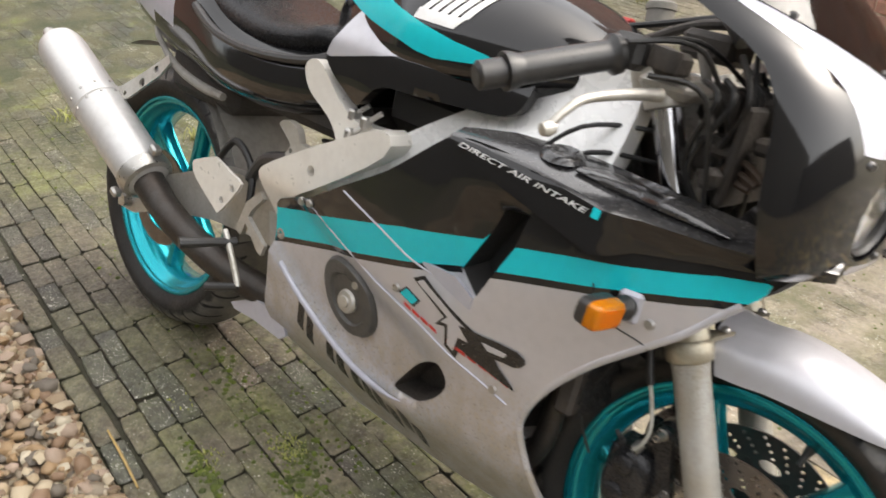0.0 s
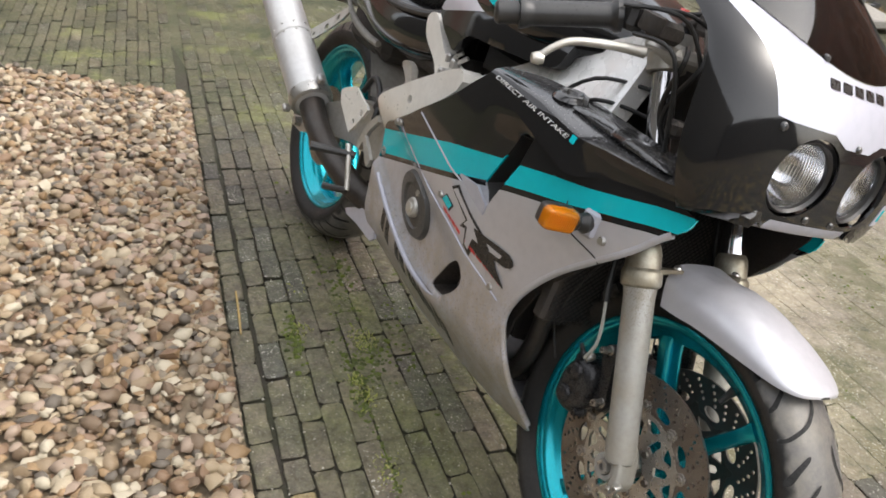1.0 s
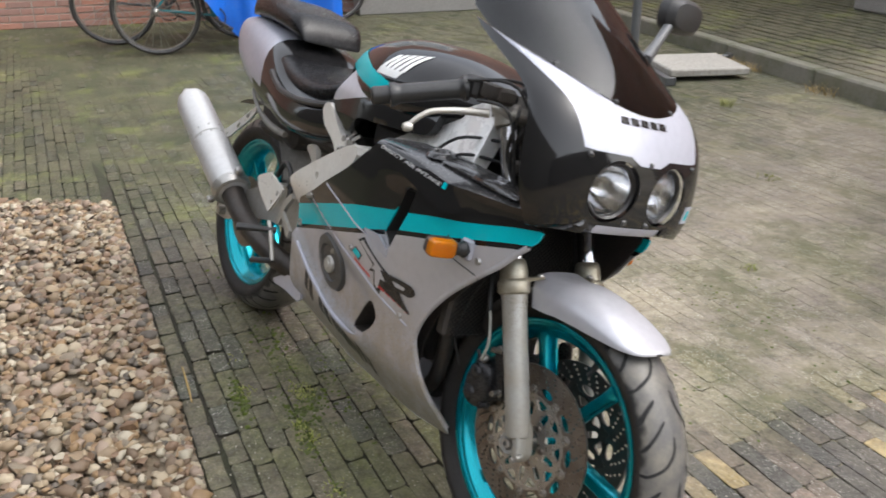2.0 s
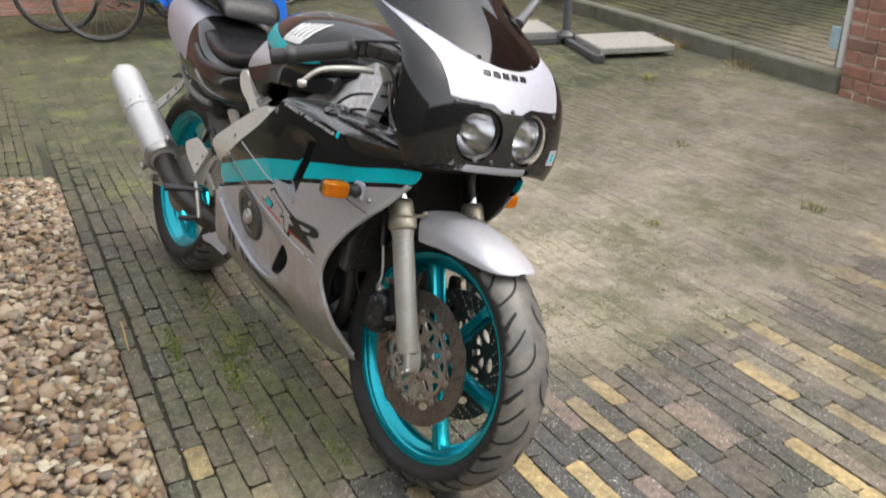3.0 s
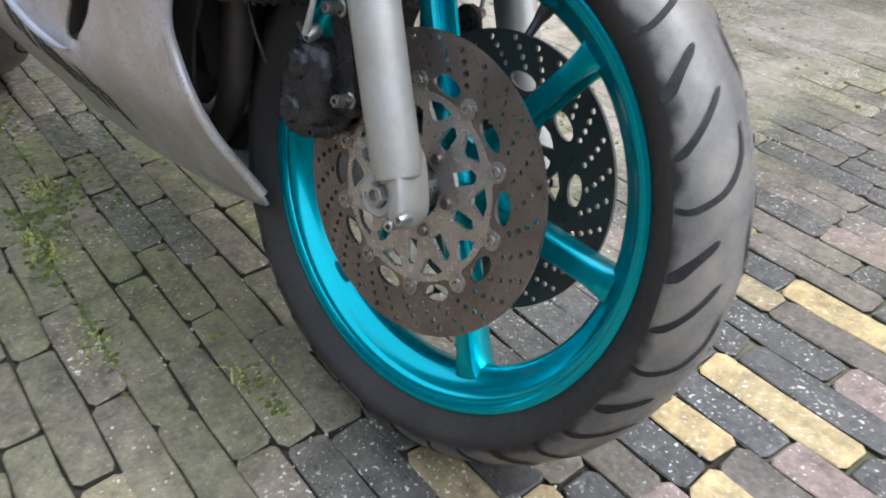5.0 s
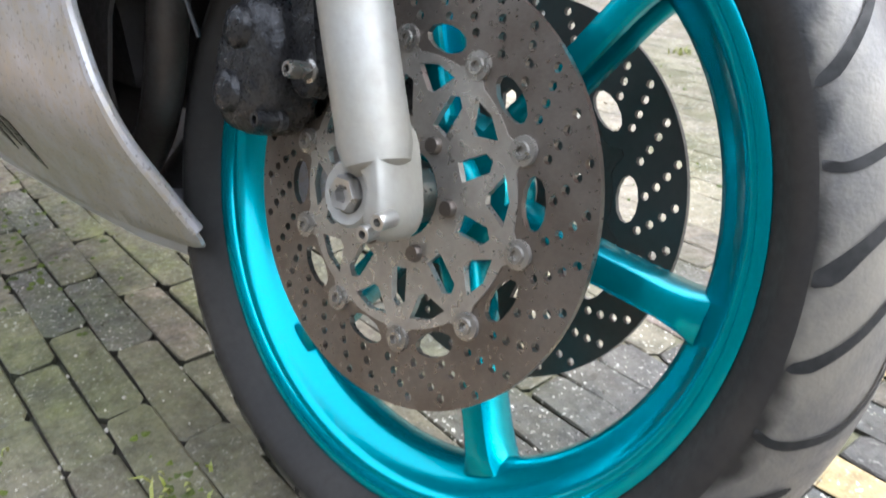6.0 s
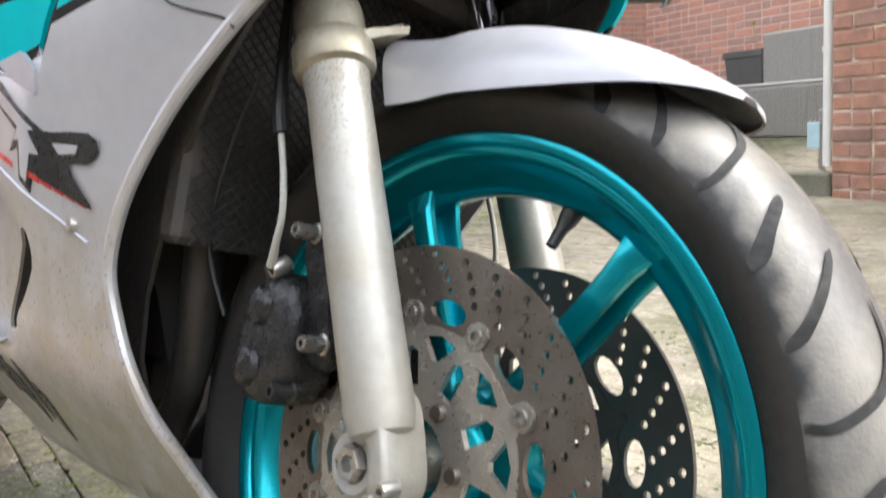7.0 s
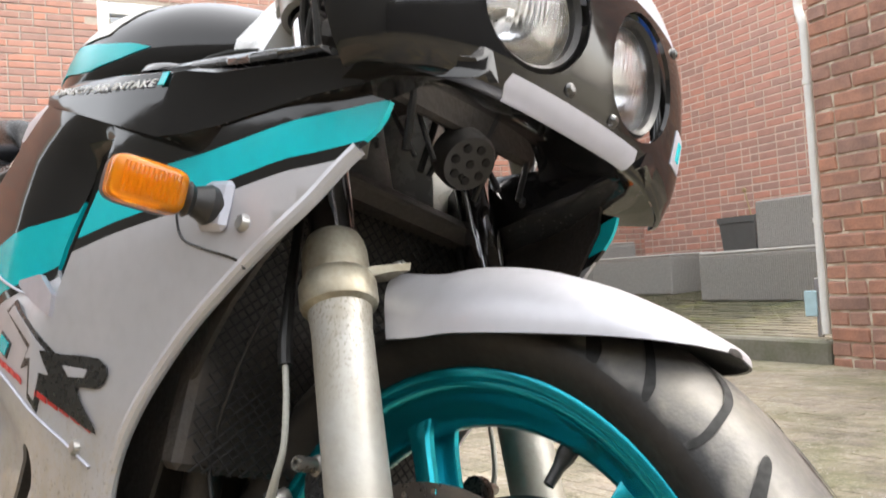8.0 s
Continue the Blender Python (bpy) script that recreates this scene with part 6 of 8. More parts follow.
slab("heel_guard", GUARD, -0.188, -0.182, PALE_ALLOY, "cast alloy heel plate", [circle(0.418, 0.478, 0.007, 12), circle(0.390, 0.447, 0.007, 12)])
slab("foot_bracket", [(0.452, 0.415), (0.475, 0.475), (0.508, 0.505), (0.520, 0.495), (0.490, 0.462), (0.470, 0.41)], -0.195, -0.185, ALLOY)
slab("foot_bracket", [(0.478, 0.447), (0.490, 0.452), (0.546, 0.418), (0.540, 0.398), (0.528, 0.402)], -0.200, -0.192, ALLOY)
f = Form().tube([(0.455, -0.19, 0.39), (0.44, -0.23, 0.388), (0.42, -0.285, 0.385)], [0.009, 0.008, 0.011], 10)
part("foot_peg", f, PLASTIC, bike)
f = Form().tube([(0.436, -0.205, 0.408), (0.455, -0.205, 0.385), (0.490, -0.206, 0.335), (0.498, -0.207, 0.322)], 0.0062, 8)
part("pedal_pad", Form().tube([(0.498, -0.207, 0.322), (0.470, -0.225, 0.312), (0.448, -0.24, 0.306)], [0.007, 0.008, 0.008], 10), PLASTIC, bike)
part("brake_pedal", f, ALLOY, bike)
slab("stand_plate", STAND, -0.152, -0.146, WHITE_SILVER, "pale silver fairing lug")
slab("lower_frame_plate", LEG, -0.172, -0.150, ALLOY)
part("plate_bolt", Form().lathe([(0.004, -0.004), (0.005, -0.010), (0.009, -0.010), (0.0105, -0.007), (0.0105, 0.004)], 16, turned((0.572, -0.180, 0.452), (0, 1, 0))), BRIGHT, bike)
part("pivot_bolt", Form().lathe([(0, -0.012), (0.012, -0.012), (0.014, -0.006), (0.018, -0.004), (0.018, 0.006)], 18, turned((0.572, -0.176, 0.455), (0, 1, 0))), BRIGHT, bike)
slab("subframe_lug", smooth_line([(0.515, 0.629), (0.534, 0.640), (0.563, 0.632), (0.574, 0.611), (0.595, 0.610), (0.602, 0.590), (0.563, 0.575), (0.546, 0.566), (0.541, 0.586), (0.552, 0.601), (0.531, 0.617)], 2, True), -0.180, -0.166, ALLOY, "", [circle(0.553, 0.592, 0.005, 10)])
part("guard_edge", Form().tube([(-0.012, -0.118, 0.690), (0.0, -0.120, 0.672), (0.052, -0.120, 0.637), (0.111, -0.120, 0.617), (0.187, -0.120, 0.607), (0.257, -0.120, 0.606)], [0.004, 0.006, 0.007, 0.009, 0.010, 0.008], 10), DUSTY, bike)
part("brake_hose", Form().tube([(0.30, -0.14, 0.50), (0.36, -0.15, 0.55), (0.43, -0.16, 0.52), (0.45, -0.17, 0.46)], 0.007, 8), CABLE, bike)
part("reservoir_hose", Form().tube([(0.43, -0.16, 0.50), (0.47, -0.165, 0.55), (0.54, -0.17, 0.575), (0.58, -0.165, 0.59)], 0.011, 8), PLASTIC, bike)
part("shock_spring", Form().tube([(0.47 + 0.028 * math.cos(a), 0.028 * math.sin(a), 0.44 + 0.006 * a) for a in [i * 0.5 for i in range(70)]], 0.005, 6, smooth=1), DEEP, bike)
st = Form().tube([(0.60, 0.10, 0.30), (0.58, 0.20, 0.12), (0.575, 0.255, 0.083)], 0.011, 10).box((0.05, 0.035, 0.008), (0.575, 0.262, 0.080), 0.003, None)
part("side_stand", st, PLASTIC, bike)

# silencer and pipe
e0, e1 = Vector((-0.248, -0.220, 0.598)), Vector((0.136, -0.188, 0.398))
m = turned(e0, e1 - e0)
L = (e1 - e0).length
can = part("silencer", Form().lathe([(0.0, 0.010), (0.022, 0.008), (0.034, 0.004), (0.042, 0.010), (0.0475, 0.024), (0.0505, 0.045), (0.0525, 0.19), (0.0525, L - 0.03), (0.050, L - 0.012), (0.043, L), (0.03, L + 0.004)], 48, m), SATIN, bike, "satin aluminium silencer", 30)
part("tail_pipe", Form().lathe([(0.0095, 0.02), (0.0095, -0.026), (0.0115, -0.028), (0.0130, -0.025), (0.0130, -0.004), (0.0165, 0.004), (0.0165, 0.012)], 24, m @ Matrix.Translation((0.006, 0, 0))), BRIGHT, can)
part("silencer_band", Form().lathe([(0.0526, 0.195), (0.0548, 0.197), (0.0548, 0.213), (0.0526, 0.215)], 48, m), SATIN, can)
part("silencer_clamp", Form().lathe([(0.046, L - 0.035), (0.0555, L - 0.03), (0.0565, L - 0.012), (0.052, L - 0.002), (0.044, L + 0.002)], 40, m).box((0.02, 0.022, 0.02), (0.0, L - 0.022, 0.066), 0.004, m).box((0.02, 0.022, 0.016), (0.045, L - 0.022, -0.05), 0.004, m), BRIGHT, can)
for yy in (0.19, 0.218):
    for k in range(10):
        a = math.tau * k / 10
        part("rivet", Form().lathe([(0, 0.003), (0.0028, 0.002), (0.0035, 0)], 8, m @ turned((0.0525 * math.cos(a), yy, 0.0525 * math.sin(a)), (math.cos(a), 0, math.sin(a)))), BRIGHT, can)
part("silencer_hanger", Form().sheet([(-0.075, 0.535), (-0.04, 0.55), (0.03, 0.60), (0.09, 0.648), (0.105, 0.635), (0.085, 0.605), (0.0, 0.535), (-0.055, 0.51)], lambda x, z: (x, -0.175 + 0.25 * (z - 0.53), z), 0.006, [circle(0.03, 0.575, 0.010, 10), circle(0.065, 0.612, 0.008, 10), circle(-0.02, 0.54, 0.006, 10)], grid=0.03), ALLOY, bike)
part("exhaust_pipe", Form().tube([tuple(e1 + (e0 - e1) * 0.05), (0.20, -0.185, 0.362), (0.30, -0.175, 0.328), (0.42, -0.15, 0.30), (0.55, -0.09, 0.275), (0.68, -0.03, 0.25)], [0.034, 0.031, 0.030, 0.030, 0.03, 0.03], 20), PIPE, bike, "heat-stained exhaust pipe")
for i in range(4):
    y = -0.10 + 0.066 * i
    part("exhaust_header", Form().tube([(1.03, y, 0.56), (1.10, y, 0.50), (1.115, y * 0.95, 0.40), (1.09, y * 0.8, 0.28), (1.0, y * 0.6, 0.19)], 0.017, 14), PIPE, bike)


# wheels
def crown(cr, y):
    top = [q for q in cr if q[0] > 0.245]
    return between(y, [q[1] for q in top], [q[0] for q in top])


def wheel(cx, cz, half, r_tyre, wide, spoke_phase, name, label, place, spokes=6):
    m = place @ Matrix.Translation((cx, 0, cz))
    R = 0.2285
    h = half
    # lip, a turned groove, a bright band and the smooth barrel, on either side of the well
    half_in = [(R - 0.003, h + 0.001), (R - 0.0068, h - 0.0002), (R - 0.0080, h - 0.0035), (R - 0.0096, h - 0.0060), (R - 0.0108, h - 0.0058), (R - 0.0150, h - 0.0080), (R - 0.0182, h - 0.0120), (R - 0.0210, h - 0.0165), (R - 0.0262, h - 0.0215), (R - 0.0325, h - 0.0265), (R - 0.0368, 0.009)]
    prof = [(R, -h), (R + 0.001, -h + 0.004), (R - 0.006, -h + 0.007), (R - 0.007, -h + 0.016), (R - 0.007, 0), (R - 0.007, h - 0.016), (R - 0.006, h - 0.007), (R + 0.001, h - 0.004), (R, h)] + half_in + [(R - 0.0385, 0)] + [(rr, -yy) for rr, yy in reversed(half_in)]
    f = Form().lathe(prof, 96, m, closed=True)
    rim = part(name, f, WHEEL_TEAL, bike, label, 50)
    for i in range(spokes):
        a = radians(spoke_phase + 360 / spokes * i)
        rot = m @ Matrix.Rotation(-a, 4, "Y")
        s = Form()
        # a channel open on its trailing side, its outer edge rounded
        secs = []
        for r, hw, d in ((0.045, 0.014, 0.020), (0.09, 0.0112, 0.0185), (0.14, 0.0106, 0.0185), (0.172, 0.0108, 0.0190), (0.184, 0.0118, 0.0195), (0.191, 0.0132, 0.0195), (0.199, 0.0158, 0.0185)):
            secs.append([(r, yy, zz) for yy, zz in ((-d * 0.55, hw), (-d * 0.9, hw * 0.72), (-d, hw * 0.2), (-d, -hw * 0.75), (-d * 0.88, -hw), (-d * 0.62, -hw), (-d * 0.55, -hw * 0.75), (-d * 0.5, hw * 0.15), (d * 0.5, hw * 0.15), (d * 0.55, -hw * 0.75), (d * 0.62, -hw), (d * 0.88, -hw), (d, -hw * 0.75), (d, hw * 0.2), (d * 0.9, hw * 0.72), (d * 0.55, hw))])
        part("spoke", s.loft(secs, m=rot), WHEEL_TEAL, rim)
    hub = Form().lathe([(0.0, -0.034), (0.028, -0.034), (0.032, -0.03), (0.036, -0.022), (0.052, -0.018), (0.056, 0), (0.052, 0.018), (0.036, 0.022), (0.032, 0.03), (0.028, 0.034), (0, 0.034)], 40, m)
    part("hub", hub, WHEEL_TEAL, rim)
    n = 40
    cr = []
    rb = R - 0.004
    for i in range(n + 1):
        t = -1 + 2 * i / n
        z = rb + (r_tyre - rb) * abs(math.cos(t * math.pi / 2)) ** 0.62
        cr.append((z, wide / 2 * math.sin(t * math.pi / 2)))
    cr = [(rb, -h + 0.004), (rb + 0.010, -h - 0.003), (rb + 0.020, -wide * 0.47)] + [q for q in cr if q[0] > rb + 0.030] + [(rb + 0.020, wide * 0.47), (rb + 0.010, h + 0.003), (rb, h - 0.004)]
    f = Form().lathe(cr, 240, m, closed=True)
    limit = crown(cr, wide * 0.462) - 0.002
    f.k = [1 if max(cr[q % len(cr)][0], cr[(q + 1) % len(cr)][0]) < limit else 0 for i in range(240) for q in range(len(cr))]
    axis = (place.to_3x3() @ Vector((0, 1, 0))).normalized()
    part("tyre", f, [tyre_material("scrubbed_" + name + "_rubber", axis, axis.dot(m.translation), wide * 0.452), SIDEWALL], rim, "road tyre with slanting tread grooves", 60)
    return rim, m, cr


TREAD_LINES = [[(0.0, 0.480), (-0.8, 0.445), (0.3, 0.36), (2.8, 0.21), (7.0, 0.085), (12.0, 0.06)], [(-13.0, 0.478), (-9.0, 0.40), (-5.4, 0.275)], [(-22.5, 0.472), (-19.8, 0.41), (-16.3, 0.31), (-12.5, 0.19)]]


def grooves(rim, m, cr, wide, count, first):
    """Each pitch of the tread has a hook, a slash and a slanting groove on either side."""
    for i in range(count):
        for sgn in (-1, 1):
            a0 = first + 360 * (i + (0.5 if sgn > 0 else 0)) / count
            for kind, line in enumerate(TREAD_LINES):
                pts = smooth_line(line, 5)
                va, vb = [], []
                for j, (da, yy) in enumerate(pts):
                    t = j / (len(pts) - 1)
                    y, a = sgn * wide * yy, radians(a0 + da * 12 / count)
                    q0, q1 = pts[max(j - 1, 0)], pts[min(j + 1, len(pts) - 1)]
                    ta, ty = radians(q1[0] - q0[0]) * 0.27, sgn * wide * (q1[1] - q0[1])
                    ln = math.hypot(ta, ty)
                    wd = (0.0026, 0.0032, 0.0024)[kind] * min(1, 5 * t + 0.3, 5 * (1 - t) + 0.3)
                    for side, out in ((-1, va), (1, vb)):
                        yy2, aa = y + side * wd * ta / ln, a - side * wd * ty / ln / 0.27
                        r = crown(cr, yy2) + 0.0013
                        out.append((r * math.cos(aa), yy2, r * math.sin(aa)))
                part("tread_groove", Form().loft([va, vb], ring=False, m=m), GROOVE, rim)


front, fm, fcr = wheel(1.356, 0.289, 0.040, 0.288, 0.122, -7.0, "front_wheel", "teal six-spoke front wheel with black tyre", STEER)
rear, rm, rcr = wheel(0.0, 0.306, 0.058, 0.306, 0.152, 20.0, "rear_wheel", "teal six-spoke rear wheel with black tyre", Matrix())
grooves(front, fm, fcr, 0.122, 12, 17.8)
grooves(rear, rm, rcr, 0.152, 12, 0.0)
VALVE = Vector((math.cos(1.257), 0, math.sin(1.257)))
part("valve", Form().tube([VALVE * 0.194, VALVE * 0.184 + Vector((0, -0.003, 0)), VALVE * 0.176 + Vector((0.001, -0.007, 0)), VALVE * 0.163 + Vector((0.003, -0.013, 0))], [0.0078, 0.0070, 0.0046, 0.0040], 12, m=fm), PLASTIC, front)


def disc(y, m, parent, mat_r, lit_side, hidden=False):
    ring_holes = []
    for i in range(10):
        for k in range(12):
            a = math.tau * (i + k / 12.0) / 10
            r = 0.1125 + 0.0080 * (k % 4) + 0.002 * ((k // 4) % 2)
            ring_holes.append(circle(r * math.cos(a), r * math.sin(a), 0.0031, 7))
    for i in range(10):
        a = math.tau * (i + 0.5) / 10 + radians(-7.5)
        c, s = math.cos(a), math.sin(a)
        slot = [(0.1015 * c + (0.0165 * math.cos(q) * -s + 0.0085 * math.sin(q) * c), 0.1015 * s + (0.0165 * math.cos(q) * c + 0.0085 * math.sin(q) * s)) for q in [math.tau * j / 12 for j in range(12)]]
        ring_holes.append(slot)
    inner = circle(0, 0, 0.0905, 80)
    f = Form().sheet(circle(0, 0, 0.1445, 96), lambda x, z: tuple(m @ Vector((x, y - 0.0022, z))), 0.0045, ring_holes + [inner], grid=0.03, inward=lambda x, z: (m.to_3x3() @ Vector((0, 0.0045, 0))))
    d = part("brake_disc", f, mat_r, parent, "drilled steel brake disc", 30)
    holes = [circle(0, 0, 0.030, 32)]
    for i in range(10):
        a = math.tau * (i + 0.5) / 10 + radians(-7.5)
        tri = [(r * math.cos(a + da), r * math.sin(a + da)) for r, da in ((0.083, -0.19), (0.0855, 0), (0.083, 0.19), (0.068, 0.04), (0.068, -0.04))]
        holes.append(tri)
        b = a + math.pi / 10
        holes.append([(r * math.cos(b + da), r * math.sin(b + da)) for r, da in ((0.050, -0.13), (0.072, -0.085), (0.076, 0.0), (0.072, 0.085), (0.050, 0.13))])
    outer = []
    for i in range(120):
        a = math.tau * i / 120
        d5 = abs(((a - radians(-7.5)) / math.tau * 10 + 0.5) % 1 - 0.5)
        outer.append(((0.0905 + 0.011 * (1 - step(d5, 0.06, 0.16))) * math.cos(a), (0.0905 + 0.011 * (1 - step(d5, 0.06, 0.16))) * math.sin(a)))
    f = Form().sheet(outer, lambda x, z: tuple(m @ Vector((x, y - 0.0035, z))), 0.005, holes, grid=0.03, inward=lambda x, z: (m.to_3x3() @ Vector((0, 0.005, 0))))
    # the far carrier is coloured black for the shade it sits in
    part("disc_carrier", f, CARRIER if lit_side else DEEP, parent, "", 30)
    sg = -1 if y < 0 else 1
    for i in range(10):
        a = math.tau * i / 10 + radians(-7.5)
        bm_ = m @ turned((0.098 * math.cos(a), y, 0.098 * math.sin(a)), (0, sg, 0))
        part("disc_bobbin", Form().lathe([(0.0030, 0.001), (0.0030, 0.0070), (0.0052, 0.0070), (0.0056, 0.0052), (0.0090, 0.0048), (0.0096, 0.001)], 18, bm_), BOBBIN, parent)
    for i in range(6):
        a = math.tau * i / 6
        part("disc_bolt", Form().lathe([(0, 0.008), (0.005, 0.008), (0.006, 0.006), (0.006, 0)], 12, m @ turned((0.041 * math.cos(a), y, 0.041 * math.sin(a)), (0, sg, 0))), STEEL, parent)


disc(-0.0575, fm, front, STEEL, True)
# far disc: the same steel, with shade put into a darker colour
disc(0.0575, fm, front, material("shaded_disc_steel", (0.085, 0.083, 0.078), 0.4, 0.5, amount=0.5), False)
f = Form().lathe([(0.075, -0.078), (0.11, -0.078), (0.11, -0.073), (0.075, -0.073)], 64, rm, closed=True)
part("brake_disc", f, STEEL, rear, "drilled steel brake disc")
part("axle_nut", Form().lathe([(0, -0.17), (0.014, -0.17), (0.016, -0.15), (0.022, -0.148), (0.022, -0.135), (0, -0.135)], 6, rm), BRIGHT, rear)

# fork: sliders, stanchions, clamps
RAKE = Vector((-0.414, 0, 0.91))


def fork_leg(y):
    low = Vector((1.383, y, 0.283))
    at = lambda d: low + RAKE * d
    m = STEER @ turned(low, RAKE)
    s = Form().lathe([(0.0, 0.024), (0.014, 0.025), (0.0205, 0.030), (0.0228, 0.042), (0.0230, 0.27), (0.0244, 0.284), (0.0244, 0.325), (0.0, 0.33)], 48, m)
    leg = part("fork_slider", s, FORK, bike, "grey lacquered fork leg with weathered collar")
    # cast foot: an eye round the axle behind the leg, a clamp with pinch bolts in front
    foot = smooth_line([(1.341, 0.322), (1.353, 0.313), (1.367, 0.308), (1.376, 0.298), (1.379, 0.284), (1.379, 0.271), (1.385, 0.267), (1.392, 0.271), (1.395, 0.285), (1.389, 0.307), (1.378, 0.333), (1.362, 0.340)], 4, True)
    fc = (1.383, 0.304)
    s = -1 if y < 0 else 1
    rings = []
    for k, out in ((0.45, 0.0160), (0.74, 0.0150), (0.92, 0.0105), (1.0, 0.0030), (1.0, -0.016), (0.92, -0.021)):
        rings.append([tuple(STEER @ Vector((fc[0] + (fx - fc[0]) * k, y + s * out, fc[1] + (fz - fc[1]) * k))) for fx, fz in foot])
    part("axle_lug", Form().loft(rings), FORK, leg, "", 50)
    axle = STEER @ Matrix.Translation((1.356, y - s * 0.0105, 0.289)) @ Matrix.Diagonal((1, -s, 1, 1))
    part("axle_eye", Form().lathe([(0.0125, -0.017), (0.0190, -0.0185), (0.0215, -0.0155), (0.0215, 0.012), (0.0, 0.012)], 32, axle), FORK, leg)
    part("axle_end", Form().lathe([(0, -0.016), (0.0052, -0.016), (0.0060, -0.0225), (0.0105, -0.0235), (0.0122, -0.0205), (0.0122, 0.0)], 6, axle), BRIGHT, leg)
    part("wheel_spacer", Form().lathe([(0.012, -0.02), (0.020, -0.02), (0.021, -0.017), (0.021, 0.017), (0.020, 0.02), (0.012, 0.02)], 28, STEER @ Matrix.Translation((1.356, y * 0.60, 0.289)), closed=True), STEEL, leg)
    for px_, pz_ in ((1.386, 0.274), (1.396, 0.284)):
        part("pinch_bolt", Form().lathe([(0.0022, -0.004), (0.0026, -0.008), (0.0048, -0.008), (0.0054, -0.0065), (0.0054, 0.006)], 14, STEER @ turned((px_, y + s * 0.013, pz_), (-0.1, -s, 0.15))), BRIGHT, leg)
    part("stanchion", Form().lathe([(0, 0.32), (0.0190, 0.32), (0.0190, 0.63), (0, 0.63)], 32, m), CHROME, leg)
    part("fork_collar", Form().lathe([(0.0244, 0.286), (0.0290, 0.289), (0.0302, 0.293), (0.0302, 0.308), (0.0288, 0.312), (0.0264, 0.315), (0.0258, 0.336), (0.0244, 0.344), (0.0215, 0.350), (0.0192, 0.352)], 44, m), BRASS, leg)
    part("fork_cap", Form().lathe([(0.022, 0.598), (0.028, 0.60), (0.029, 0.630), (0.024, 0.636), (0.014, 0.638), (0.012, 0.650), (0, 0.652)], 30, m), ALLOY, leg)
    return leg


leg_r, leg_l = fork_leg(-0.103), fork_leg(0.103)
for leg, s in ((leg_r, -1), (leg_l, 1)):
    tab = [((1.255, 0.100, 0.566), 0.020, 0.0045), ((1.264, 0.091, 0.573), 0.016, 0.0040), ((1.274, 0.080, 0.5790), 0.013, 0.0030), ((1.282, 0.067, 0.5840), 0.012, 0.0030)]
    part("mudguard_bracket", Form().loft([[STEER @ Vector((x + w * a, s * y, z + w * a * 0.35 + h * b)) for a, b in ((-1, -1), (1, -1), (1, 1), (-1, 1))] for (x, y, z), w, h in tab]), BRASS, leg)
    part("bracket_bolt", Form().lathe([(0, 0.006), (0.0045, 0.0055), (0.0058, 0.004), (0.0062, 0)], 12, STEER @ turned((1.283, s * 0.068, 0.5865), (-0.25, s * 0.35, 0.9))), BRIGHT, leg)
part("fork_yoke", Form().box((0.05, 0.24, 0.024), (1.175, 0, 0.672), 0.01, STEER), DEEP, bike)
part("top_yoke", Form().box((0.075, 0.27, 0.025), (1.135, 0, 0.855), 0.01, STEER), ALLOY, bike)
part("steering_stem", Form().tube([(1.145, 0, 0.67), (1.06, 0, 0.85)], 0.028, 16, m=STEER), DEEP, bike)

# front mudguard
GUARD_X = [1.268, 1.31, 1.345, 1.39, 1.446, 1.482, 1.500, 1.514, 1.523, 1.5275]


def guard_point(t, v, inset=0.0):
    """t: 0 to 1 from the fork to the tip; v: -1 to 1 across. Square-shouldered at the fork, round further on."""
    x = GUARD_X[0] + (GUARD_X[-1] - GUARD_X[0]) * (1 - (1 - t) ** 1.5)
    crown = between(x, GUARD_X, [0.592, 0.592, 0.597, 0.5945, 0.581, 0.5675, 0.5590, 0.5520, 0.5470, 0.5435]) - inset
    half = between(x, GUARD_X, [0.0755, 0.0755, 0.075, 0.0740, 0.0715, 0.0675, 0.0610, 0.0500, 0.0350, 0.0100]) - inset
    low = between(x, GUARD_X, [0.529, 0.531, 0.5345, 0.5360, 0.5365, 0.5365, 0.5365, 0.5370, 0.5380, 0.5395])
    boxy = max(1 - t / 0.34, 0) ** 2
    a = v * math.pi / 2
    y = half * math.copysign(abs(math.sin(a)) ** (0.8 - 0.22 * boxy), v)
    z = low + (crown - low) * abs(math.cos(a)) ** (0.75 - 0.28 * boxy)
    x += 0.022 * (1 - (z - low) / max(crown - low, 1e-6)) * max(1 - t / 0.25, 0)
    return STEER @ Vector((x, y, z))


def mudguard():
    """Painted outside, bare black plastic inside and along the edge."""
    vs = [-1 + 2 * j / 32 for j in range(33)]
    rows = [i / 44 for i in range(45)]
    f = Form().loft([[guard_point(t, v) for v in vs] + [guard_point(t, v, 0.0045) for v in vs[::-1]] for t in rows])
    f.k = [0 if q < 32 else 1 for i in range(44) for q in range(66)] + [1, 1]
    return f


guard = part("front_mudguard", mudguard(), [SILVER, PLASTIC], bike, "silver front mudguard", 60)

# calipers, hose and line
CALIPER_LINE = [(1.212, 0.306), (1.203, 0.326), (1.201, 0.350), (1.207, 0.372), (1.220, 0.392), (1.236, 0.399), (1.256, 0.394), (1.268, 0.378), (1.270, 0.350), (1.264, 0.322), (1.250, 0.304), (1.230, 0.300)]


